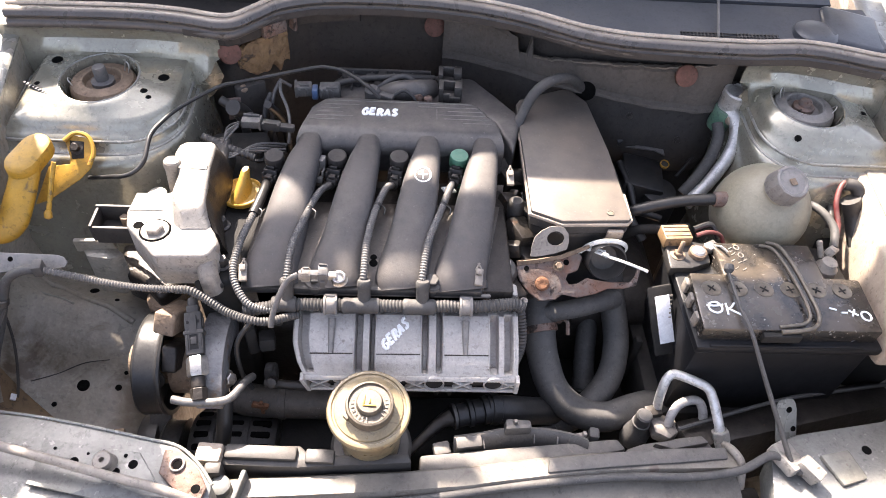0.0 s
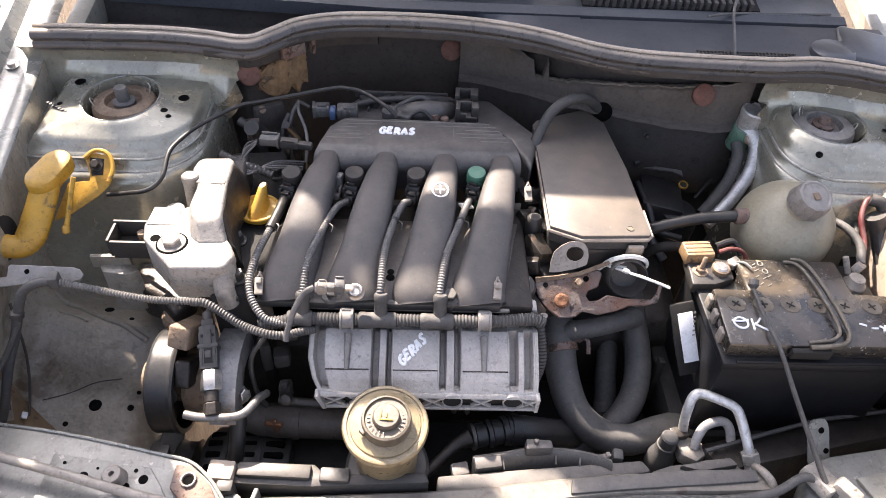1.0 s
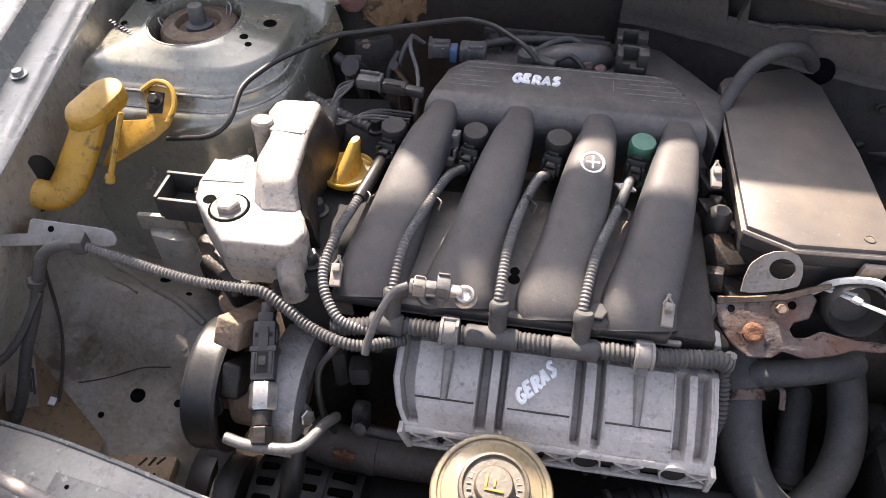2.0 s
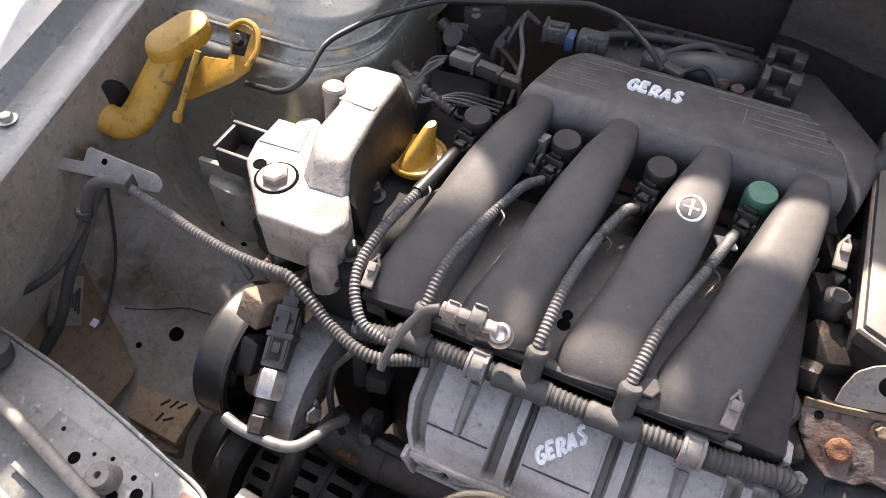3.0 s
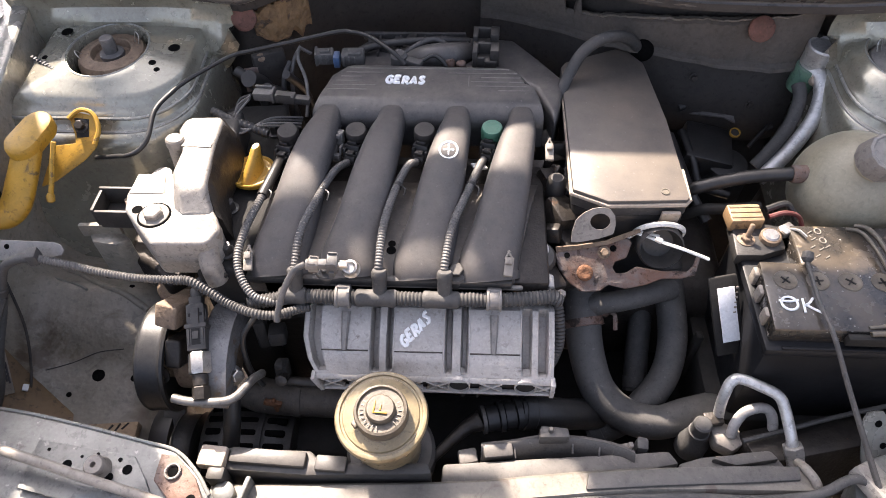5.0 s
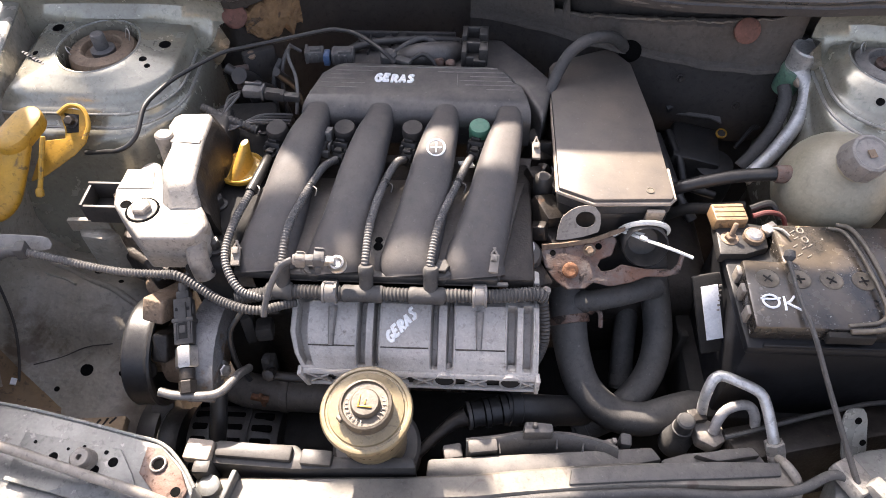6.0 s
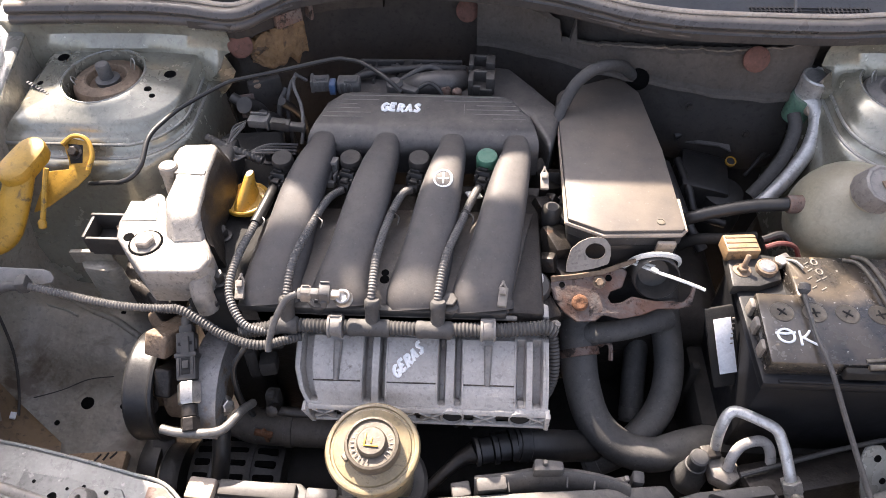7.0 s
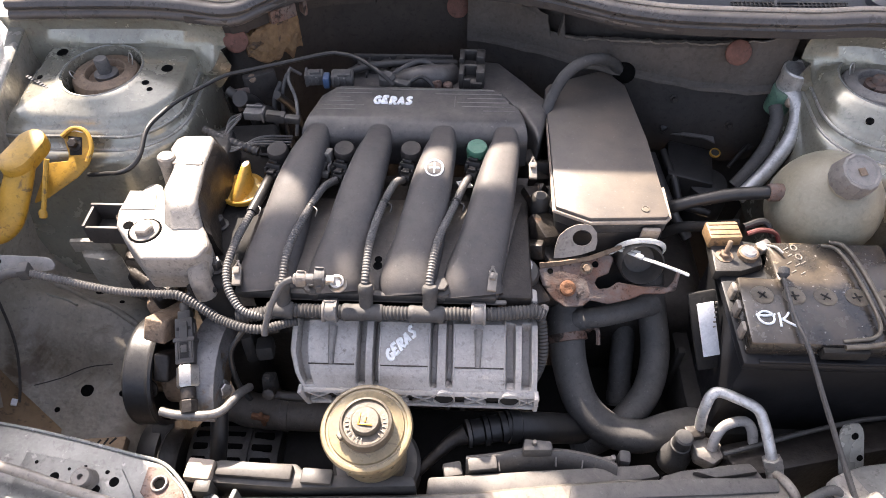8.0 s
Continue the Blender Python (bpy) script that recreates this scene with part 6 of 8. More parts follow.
    part("side_boss", bm, CAPGREY, t, "darker round cast boss")
    for q in ((-0.262, -0.112, 0.8152, 0.0035), (-0.263, -0.150, 0.8152, 0.006)):
        hole_disc(q[:3], q[3], lower)
    bm = B()
    lathe(bm, (-0.262, -0.079, 0.785), (0, 0, 1), [(0.012, 0), (0.012, 0.016), (0.006, 0.017)], 18)
    box(bm, (-0.255, -0.083, 0.79), (0.03, 0.014, 0.016), (0, 0, 12), 0.004)
    part("ear", bm, CAPGREY, t)
    # rubber-mount carrier beside it
    r = thing("mount_carrier", (-0.33, -0.11, 0.70), "grey open steel mount carrier on the wheel arch", "mount carrier")
    bm = B()
    for c, size in (((-0.318, -0.090, 0.774), (0.046, 0.004, 0.028)), ((-0.312, -0.126, 0.771), (0.046, 0.004, 0.028)), ((-0.338, -0.108, 0.772), (0.004, 0.036, 0.028)), ((-0.314, -0.108, 0.761), (0.044, 0.036, 0.003))):
        box(bm, c, size, (0, 0, 0), 0.001)
    part("tray", bm, BLACK, r)
    bolt((-0.305, -0.098, 0.758), (0, 0, 1), 0.007, 0.014, r, BROWN)
    bm = B()
    prism(bm, [(-0.366, -0.116), (-0.325, -0.113), (-0.310, -0.126), (-0.325, -0.136), (-0.356, -0.132)], 0.66, 0.735, 0.003)
    box(bm, (-0.347, -0.117, 0.741), (0.05, 0.006, 0.02), (0, 0, 3), 0.001)
    part("bracket", bm, PAINT_DARK, r)
    bm = B()
    lathe(bm, (-0.262, -0.150, 0.655), (0, 0, 1), [(0.026, 0), (0.026, 0.02), (0.022, 0.024), (0.011, 0.025), (0.011, 0.034), (0.008, 0.036)], 24)
    part("bush", bm, BROWN, r, "rusty bush and nut")
    bm = B()
    prism(bm, [(-0.335, -0.075), (-0.255, -0.070), (-0.240, -0.150), (-0.262, -0.172), (-0.292, -0.140), (-0.325, -0.125)], 0.64, 0.700, 0.008, 3)
    part("foot", bm, BLOCK, r)


engine_mount()


# ---------------------------------------------------------------- left front: pump, pulleys, alternator
def steering_pump():
    t = thing("power_steering_pump", (-0.22, -0.24, 0.58), "corroded power steering pump with a black belt pulley", "pump")
    bm = B()
    prof = [(0.030, 0.0), (0.052, 0.001), (0.055, 0.006), (0.0655, 0.007), (0.0665, 0.009), (0.0655, 0.011)]
    for k in range(5):
        prof += [(0.0658, 0.013 + k * 0.0042), (0.0652, 0.0148 + k * 0.0042)]
    prof += [(0.0655, 0.035), (0.067, 0.037), (0.0655, 0.040), (0.060, 0.040), (0.058, 0.018), (0.02, 0.014)]
    lathe(bm, (-0.275, -0.238, 0.648), (1, 0, 0), prof, 56)
    part("pulley", bm, BLACK_CLEAN, t, "black grooved belt pulley")
    bm = B()
    lathe(bm, (-0.288, -0.236, 0.648), (1, 0, 0), [(0.024, 0), (0.028, 0.01), (0.028, 0.05), (0.04, 0.055), (0.042, 0.11), (0.03, 0.115)], 32)
    part("body", bm, BROWN, t, "brown corroded pump body")
    bm = B()
    box(bm, (-0.222, -0.220, 0.724), (0.027, 0.060, 0.028), (-36, 0, -14), 0.003, 3)
    part("top_block", bm, BROWN, t, "pale rusty-beige block")
    bm = B()
    box(bm, (-0.224, -0.250, 0.686), (0.020, 0.046, 0.034), (-40, 0, -6), 0.004, 3)
    part("front_block", bm, BLOCK, t)
    bm = B()
    rings = []
    for k in range(12):
        a = radians(20 + k * 11)
        r1, r2 = 0.045, 0.078
        yy, zz = -0.245, 0.648
        rings.append([V(-0.186, yy - math.cos(a) * r1, zz + math.sin(a) * r1), V(-0.186, yy - math.cos(a) * r2, zz + math.sin(a) * r2), V(-0.155, yy - math.cos(a) * r2, zz + math.sin(a) * r2), V(-0.155, yy - math.cos(a) * r1, zz + math.sin(a) * r1)])
    loft(bm, rings)
    part("shield", bm, SHIELD, t, "curved grey metal bracket")
    bolt((-0.158, -0.280, 0.680), (1, -0.4, 0.6), 0.008, 0.010, t, STEEL)
    bolt((-0.243, -0.278, 0.675), (-0.3, -1, 0.6), 0.008, 0.012, t, BLOCK)
    return t


steering_pump()


def chain(t, a, b, pieces):
    """Pieces end to end along the line from a to b: name, from, to, radius, sides, material."""
    a, b = Vector(a), Vector(b)
    for name, f0, f1, r, n, m, lab in pieces:
        bm = B()
        p, q = a.lerp(b, f0), a.lerp(b, f1)
        h = (q - p).length
        lathe(bm, p, q - p, [(r * 0.88, 0), (r, h * 0.08), (r, h * 0.92), (r * 0.88, h)], n)
        part(name, bm, m, t, lab)


sw = thing("pressure_switch", (-0.185, -0.26, 0.70), "black plug and bright hex pressure switch on a steel pipe", "sensor")
chain(sw, (-0.1985, -0.211, 0.752), (-0.1765, -0.322, 0.700), [("lead_end", 0.0, 0.12, 0.0062, 12, BLACK, ""), ("hex", 0.58, 0.77, 0.0125, 6, STEEL, "bright hexagonal switch body"), ("neck", 0.77, 0.88, 0.0085, 14, BLOCK, ""), ("nut", 0.88, 1.0, 0.0100, 6, BLOCK, "")])


def switch_box(bm, f0, f1, across, high, dx=0.0, up=0.0, bevel=0.001):
    """A block set along the switch's axis, from f0 to f1 of its length."""
    a, b = V(-0.1985, -0.211, 0.752), V(-0.1765, -0.322, 0.700)
    d = (b - a).normalized()
    side = d.cross(V(0, 0, 1)).normalized()
    n = side.cross(d)
    mid = a.lerp(b, (f0 + f1) / 2) + side * dx + n * up
    one = B()
    box(one, (0, 0, 0), (across, (f1 - f0) * (b - a).length, high), (0, 0, 0), bevel)
    turn = Matrix((side, d, n)).transposed()
    for v in one.verts:
        v.co = turn @ v.co + mid
    if turn.determinant() < 0:
        bmesh.ops.reverse_faces(one, faces=one.faces)
    mesh = bpy.data.meshes.new("switch_box")
    one.to_mesh(mesh)
    one.free()
    bm.from_mesh(mesh)
    bpy.data.meshes.remove(mesh)


bm = B()
switch_box(bm, 0.08, 0.17, 0.014, 0.013)
switch_box(bm, 0.15, 0.34, 0.0195, 0.0175)
switch_box(bm, 0.19, 0.36, 0.009, 0.003, 0, 0.0095)
switch_box(bm, 0.20, 0.30, 0.0225, 0.008)
plug = part("plug", bm, BLACK, sw, "black plug with a latch")
# black inlays paint the shade in two small vents
for dx in (-0.0062, 0.0062):
    bm = B()
    switch_box(bm, 0.235, 0.265, 0.0030, 0.001, dx, 0.0086, 0)
    part("vent", bm, GRIME_SHADE, plug)
bm = B()
switch_box(bm, 0.33, 0.57, 0.0210, 0.0195, 0, 0, 0.002)
switch_box(bm, 0.33, 0.37, 0.0235, 0.0215)
switch_box(bm, 0.37, 0.53, 0.0026, 0.003, -0.0075, 0.0095)
switch_box(bm, 0.37, 0.53, 0.0026, 0.003, 0.0075, 0.0095)
switch_box(bm, 0.40, 0.47, 0.0070, 0.004, 0, 0.0095)
sock = part("socket", bm, BLACK, sw, "dusty black socket with a latch window")
# black inlay paints the shade in the latch window
bm = B()
switch_box(bm, 0.375, 0.52, 0.0095, 0.001, 0, 0.0096, 0)
part("latch_window_shade", bm, GRIME_SHADE, sock)
bm = B()
tube(bm, [(-0.1985, -0.211, 0.752), (-0.192, -0.198, 0.760), (-0.178, -0.195, 0.768), (-0.16, -0.205, 0.77)], 0.003, 8, 6)
part("lead", bm, BLACK, sw)
bm = B()
tube(bm, [(-0.209, -0.3205, 0.700), (-0.19, -0.3235, 0.699), (-0.160, -0.3225, 0.698), (-0.144, -0.317, 0.697), (-0.135, -0.303, 0.695), (-0.131, -0.288, 0.688), (-0.128, -0.27, 0.67)], 0.0050, 12, 8)
part("steel_pipe", bm, PIPE, sw, "curved dull steel pipe")
bm = B()
tube(bm, [(-0.165, -0.255, 0.600), (-0.135, -0.262, 0.596), (-0.05, -0.262, 0.592), (0.055, -0.262, 0.588)], 0.022, 18, 6)
for x in (-0.105, -0.02):
    lathe(bm, (x, -0.262, 0.594), (1, 0, -0.04), [(0.021, 0), (0.0236, 0.001), (0.0236, 0.010), (0.021, 0.011)], 24)
solo("coolant_rail", bm, DUSTY, "dust-brown coolant pipe below the front cover", "pipe")
bm = B()
box(bm, (-0.123, -0.284, 0.622), (0.022, 0.006, 0.010), (0, 20, 0), 0.002)
box(bm, (-0.121, -0.284, 0.617), (0.005, 0.006, 0.028), (0, 0, 0), 0.002)
solo("rusty_clip", bm, ORANGE, "small orange-rusty clip on the pipe", "clip")
# dark plugs and leads behind the pump
dk = thing("sensor_loom", (-0.10, -0.24, 0.62), "dark greasy plugs and leads beside the front cover", "wiring")
for c, s, r in (((-0.112, -0.232, 0.695), (0.020, 0.024, 0.020), 10), ((-0.106, -0.262, 0.665), (0.016, 0.018, 0.026), 0), ((-0.106, -0.2655, 0.683), (0.011, 0.012, 0.010), 0), ((-0.135, -0.222, 0.69), (0.014, 0.03, 0.04), 20), ((-0.10, -0.225, 0.732), (0.022, 0.015, 0.015), 5)):
    bm = B()
    box(bm, c, s, (-15, 0, r), 0.004)
    part("plug", bm, GRIME_SHADE, dk)
bm = B()
tube(bm, [(-0.125, -0.24, 0.745), (-0.142, -0.255, 0.72), (-0.14, -0.27, 0.68), (-0.13, -0.275, 0.65)], 0.0032, 8, 8)
part("lead", bm, BLACK_CLEAN, dk)
bm = B()
tube(bm, [(-0.115, -0.268, 0.655), (-0.09, -0.27, 0.652), (-0.06, -0.27, 0.65)], 0.006, 10, 6)
lathe(bm, (-0.103, -0.272, 0.665), (0, -1, 0.8), [(0.007, 0), (0.007, 0.012), (0.005, 0.013)], 8)
part("fitting", bm, BLOCK, dk)



def alternator():
    t = thing("alternator", (-0.17, -0.30, 0.45), "dark slotted alternator with its belt pulley", "alternator")
    bm = B()
    lathe(bm, (-0.225, -0.300, 0.515), (1, 0, 0), [(0.02, 0), (0.055, 0.004), (0.064, 0.016), (0.066, 0.04), (0.066, 0.07), (0.064, 0.10), (0.055, 0.118), (0.02, 0.124)], 44)
    b = part("housing", bm, ALTERNATOR, t)
    # black blocks put the shade of the cooling slots into colour
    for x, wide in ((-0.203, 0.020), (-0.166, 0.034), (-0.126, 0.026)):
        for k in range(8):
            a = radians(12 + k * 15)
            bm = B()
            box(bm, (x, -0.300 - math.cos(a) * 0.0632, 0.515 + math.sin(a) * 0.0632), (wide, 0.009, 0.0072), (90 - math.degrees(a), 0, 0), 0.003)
            part("slot", bm, HOLE_SHADE, b)
    for x in (-0.1885, -0.1445):
        bm = B()
        rings = []
        for k in range(24):
            a = radians(-10 + k * 8.5)
            rings.append([V(x + sx * 0.003, -0.300 - math.cos(a) * rr, 0.515 + math.sin(a) * rr) for sx, rr in ((-1, 0.062), (-1, 0.0685), (1, 0.0685), (1, 0.062))])
        loft(bm, rings)
        part("hoop", bm, ALTERNATOR, b)
    bm = B()
    lathe(bm, (-0.262, -0.305, 0.52), (1, 0, 0), [(0.02, 0), (0.046, 0.002), (0.050, 0.006), (0.047, 0.010), (0.047, 0.026), (0.050, 0.030), (0.03, 0.033)], 40)
    part("pulley", bm, ALTERNATOR, t, "grey belt pulley")
    bm = B()
    lathe(bm, (-0.300, -0.285, 0.50), (1, 0, 0), [(0.02, 0), (0.048, 0.002), (0.052, 0.01), (0.052, 0.028), (0.04, 0.032)], 40)
    part("tensioner", bm, BLACK_CLEAN, t, "black belt tensioner")
    bm = B()
    box(bm, (-0.27, -0.27, 0.55), (0.03, 0.10, 0.008), (35, 0, 0), 0.003)
    part("belt", bm, RUBBER, t)
    bm = B()
    tube(bm, [(-0.155, -0.30, 0.675), (-0.158, -0.325, 0.64), (-0.165, -0.35, 0.60), (-0.17, -0.37, 0.56)], 0.010, 12, 6)
    part("cable", bm, BLACK_CLEAN, t)


alternator()

# black air duct behind the crossmember
duct = thing("air_duct", (-0.05, -0.37, 0.60), "black plastic duct strip along the crossmember", "duct")
bm = B()
prism(bm, [(-0.158, -0.352), (-0.158, -0.378), (-0.06, -0.381), (0.075, -0.374), (0.07, -0.360), (0.02, -0.364), (-0.05, -0.362), (-0.06, -0.352)], 0.60, 0.650, 0.004)
part("strip", bm, BLACK, duct)
bm = B()
box(bm, (-0.1645, -0.367, 0.655), (0.030, 0.024, 0.014), (0, 0, -4), 0.003)
part("end_cap", bm, BEIGE, duct, "pale end cap")
bm = B()
box(bm, (-0.157, -0.385, 0.635), (0.020, 0.016, 0.05), (0, 0, 0), 0.004)
part("peg", bm, BLACK, duct)
bm = B()
box(bm, (-0.105, -0.364, 0.652), (0.085, 0.018, 0.01), (0, 0, -2), 0.003)
box(bm, (-0.035, -0.368, 0.652), (0.035, 0.018, 0.008), (0, 0, -2), 0.003)
part("ridge", bm, BLACK, duct)


def reservoir():
    ax = V(0.0, -0.10, 1).normalized()
    t = thing("steering_fluid_reservoir", (0.022, -0.34, 0.60), "yellowed plastic steering fluid reservoir with a dirty screw cap", "reservoir")
    base = V(0.023, -0.341, 0.723)
    bm = B()
    lathe(bm, base - ax * 0.12, ax, [(0.033, 0), (0.036, 0.01), (0.0405, 0.095), (0.0445, 0.111)], 48)
    part("bowl", bm, AGED, t)
    bm = B()
    lathe(bm, base - ax * 0.010, ax, [(0.0455, 0), (0.0485, 0.001), (0.0490, 0.004), (0.0475, 0.0075), (0.0455, 0.0085), (0.0435, 0.0082), (0.0425, 0.0066), (0.0405, 0.0066), (0.0395, 0.0088), (0.034, 0.0108), (0.030, 0.0125), (0.025, 0.0145)], 56)
    part("lid", bm, AGED, t, "yellowed lid with a raised rim")
    top = base + V(0.0015, -0.002, 0) + ax * 0.002
    bm = B()
    lathe(bm, top, ax, [(0.0278, 0), (0.0278, 0.012), (0.0268, 0.0145), (0.0245, 0.0155), (0.0232, 0.0128), (0.0155, 0.0128), (0.0148, 0.0185), (0.0135, 0.0200), (0.005, 0.0202)], 48)
    cap = part("screw_cap", bm, CAPDARK, t, "dirty brown screw cap")
    for k in range(26):
        a = 2 * math.pi * k / 26
        if 8 <= k <= 10 or 20 <= k <= 22:
            continue
        bm = B()
        c = top + V(math.cos(a) * 0.0195, math.sin(a) * 0.0195, 0) + ax * 0.0134
        box(bm, c, (0.0011, 0.0036, 0.0010), (5, 0, math.degrees(a) + 90), 0.0003)
        part("raised_mark", bm, CAPGREY, cap)
    bm = B()
    for c, s in (((-0.006, 0.0005), (0.0018, 0.013)), ((0.001, -0.0055), (0.013, 0.0018)), ((0.0005, 0.0), (0.0016, 0.006))):
        box(bm, top + V(c[0], c[1], 0) + ax * 0.0208, (s[0], s[1], 0.0010), (5, 0, -4), 0.0003)
    part("cap_sign", bm, YELLOW, cap, "small yellow sign on the cap")
    bm = B()
    box(bm, base + V(-0.024, -0.017, 0.008), (0.005, 0.008, 0.006), (0, 0, 40), 0.0015)
    part("latch", bm, CAPDARK, cap)
    bm = B()
    lathe(bm, base - ax * 0.15, ax, [(0.052, 0), (0.052, 0.03), (0.048, 0.034)], 36)
    part("holder", bm, BLACK, t)


reservoir()

# ---------------------------------------------------------------- air filter box and what hangs on it
def airbox():
    t = thing("air_filter_box", (0.29, 0.02, 0.62), "dusty dark plastic air filter box with a sloping lid", "air filter box")
    top = [(0.2295, -0.078), (0.2290, 0.160), (0.236, 0.172), (0.308, 0.205), (0.322, 0.205), (0.345, 0.172), (0.359, 0.050), (0.3645, -0.086), (0.361, -0.092), (0.2695, -0.0965)]
    bm = B()
    prism(bm, top, 0.762, 0.7885, 0.0025, 2)
    part("lid", bm, LID, t, "flat dust-covered lid")
    bm = B()
    mid = [(x + (0.295 - x) * 0.03, y + (0.02 - y) * 0.03) for x, y in top]
    prism(bm, [(x, y - 0.004) for x, y in mid], 0.60, 0.763, 0.006, 2)
    part("case", bm, BLACK_CLEAN, t)
    bm = B()
    edge = [(0.2297, 0.100), (0.2295, 0.014), (0.2285, -0.079), (0.2695, -0.098), (0.360, -0.0935), (0.366, -0.0865), (0.3655, -0.036)]
    tube(bm, [(x, y, 0.7815) for x, y in edge], 0.0027, 6, 1, smooth=False)
    part("lid_bead", bm, BEIGE, t, "pale bead round the lid")
    bm = B()
    lathe(bm, (0.337, -0.0795, 0.787), (0, 0, 1), [(0.0052, 0), (0.0052, 0.0026), (0.0040, 0.0028), (0.0034, 0.0020), (0.002, 0.0020)], 16)
    part("screw", bm, CAPDARK, t)
    bm = B()
    box(bm, (0.344, -0.098, 0.761), (0.022, 0.006, 0.030), (8, 0, 0), 0.002)
    part("tongue", bm, BEIGE, t, "pale moulded tongue")
    bm = B()
    lathe(bm, (0.336, -0.078, 0.716), (0, -0.85, 0.42), [(0.0275, 0), (0.0275, 0.035), (0.0272, 0.052), (0.0250, 0.055), (0.0235, 0.045), (0.018, 0.035)], 36)
    part("inlet", bm, BLACK, t, "round black inlet stub")
    bm = B()
    ring = []
    c0 = V(0.336, -0.098, 0.738)
    for k in range(15):
        a = radians(-30 + 15 * k)
        ring.append(c0 + V(math.cos(a) * 0.030, -0.010 * math.sin(a) - 0.004, math.sin(a) * 0.030))
    tube(bm, ring, 0.0016, 6, 3, wide=2.0)
    tube(bm, [(0.3065, -0.106, 0.745), (0.318, -0.115, 0.7495), (0.333, -0.124, 0.7510), (0.354, -0.131, 0.7485), (0.379, -0.1355, 0.7405), (0.390, -0.138, 0.737)], 0.0016, 6, 6, wide=1.7)
    box(bm, (0.331, -0.1225, 0.7515), (0.009, 0.006, 0.007), (25, 12, -22), 0.0015)
    tube(bm, [(0.332, -0.118, 0.753), (0.312, -0.108, 0.748), (0.300, -0.108, 0.738), (0.287, -0.115, 0.735)], 0.0018, 6, 5)
    return bm


tie = airbox()
solo("cable_tie", tie, WHITE_TIE, "white nylon cable tie round the inlet stub", "cable tie")
bm = B()
tube(bm, [(0.222, 0.10, 0.775), (0.236, 0.125, 0.800), (0.252, 0.14, 0.825), (0.275, 0.152, 0.838), (0.30, 0.165, 0.836), (0.322, 0.185, 0.818), (0.338, 0.20, 0.796), (0.342, 0.21, 0.79)], 0.0082, 12, 8)
solo("breather_hose", bm, RUBBER, "thin black rubber hose arching behind the filter box", "hose")


def lifting_eye():
    t = thing("lifting_bracket", (0.25, -0.11, 0.68), "steel lifting eye on a rusty bracket", "bracket")
    # plate with its eye: the outline met from the eye's middle, way by way
    outline = [(-0.0302, -0.0253), (-0.0294, -0.0114), (-0.0254, 0.0029), (-0.0161, 0.0114), (-0.0065, 0.0162), (0.0044, 0.0179), (0.0134, 0.0155), (0.0190, 0.0084), (0.0204, -0.0029), (0.0183, -0.0133), (0.0028, -0.0191), (-0.0147, -0.0229)]
    mid = V(0.0024, 0.0009, 0)
    at, u, w = V(0.258, -0.115, 0.772), V(1, 0, 0), V(0, 0.6222, 0.7828)
    nn = u.cross(w)
    outer, inner = [], []
    for k in range(48):
        a = 2 * math.pi * k / 48
        d = V(math.cos(a), math.sin(a), 0)
        best = 9
        for p, q in zip(outline, outline[1:] + outline[:1]):
            e = V(q[0] - p[0], q[1] - p[1], 0)
            o = V(p[0], p[1], 0) - mid
            den = d.x * e.y - d.y * e.x
            if abs(den) > 1e-9:
                far, along = (o.x * e.y - o.y * e.x) / den, (o.x * d.y - o.y * d.x) / den
                if far > 0 and -0.001 <= along <= 1.001:
                    best = min(best, far)
        outer.append(at + u * (mid.x + d.x * best) + w * (mid.y + d.y * best))
        inner.append(at + u * (mid.x + d.x * 0.0116) + w * (mid.y + d.y * 0.0096))
    bm = B()
    loft(bm, [[q - nn * 0.003 for q in inner], [q - nn * 0.003 for q in outer], outer, inner, [q - nn * 0.003 for q in inner]], cap=False)
    part("eye_plate", bm, CAPGREY, t, "grey steel plate with a lifting eye")
    bm = B()
    sheet(bm, [(-0.0466, 0.0121), (-0.018, 0.0142), (0.0114, 0.0234), (0.0385, 0.029), (0.0432, 0.0234), (0.037, 0.0046), (0.0235, -0.0005), (0.0204, -0.0076), (0.0251, -0.0143), (0.0375, -0.0127), (0.0486, -0.0053), (0.0599, -0.0072), (0.078, -0.010), (0.0914, -0.0095), (0.1093, -0.0099), (0.1169, -0.0016), (0.1209, 0.0123), (0.1248, 0.009), (0.1183, -0.0142), (0.1006, -0.0188), (0.0783, -0.0192), (0.0616, -0.0268), (0.0359, -0.0324), (0.0153, -0.0282), (0.0065, -0.0359), (-0.0163, -0.038), (-0.0304, -0.027), (-0.0424, -0.0123), (-0.0487, 0.0061)], (0.26, -0.135, 0.725), (1, 0, 0), (0, 0.8, 0.6), 0.006, 0.0014)
    for v in bm.verts:
        v.co += V(0, -0.6, 0.8) * 0.003 * noise.noise(v.co * 45)
    plate = part("rusty_plate", bm, RUSTY, t, "rusty plate with an arm round the inlet")
    bm = B()
    sheet(bm, [(-0.0482, 0.0019), (-0.0232, 0.0043), (0.0105, 0.0107), (0.0322, 0.0197), (0.0507, 0.0262), (0.0511, 0.0215), (0.035, 0.0144), (0.0131, 0.0056), (-0.0205, -0.0011), (-0.0472, -0.0057)], (0.26, -0.125, 0.735), (1, 0, 0), (0, 0.6, 0.8), 0.003, 0.0006)
    part("strap", bm, BROWN, t, "thin bent strap")

    def on_plate(a, b, h=0.0):
        return V(0.26, -0.135, 0.725) + V(1, 0, 0) * a + V(0, 0.8, 0.6) * b + V(0, -0.6, 0.8) * h

    bm = B()
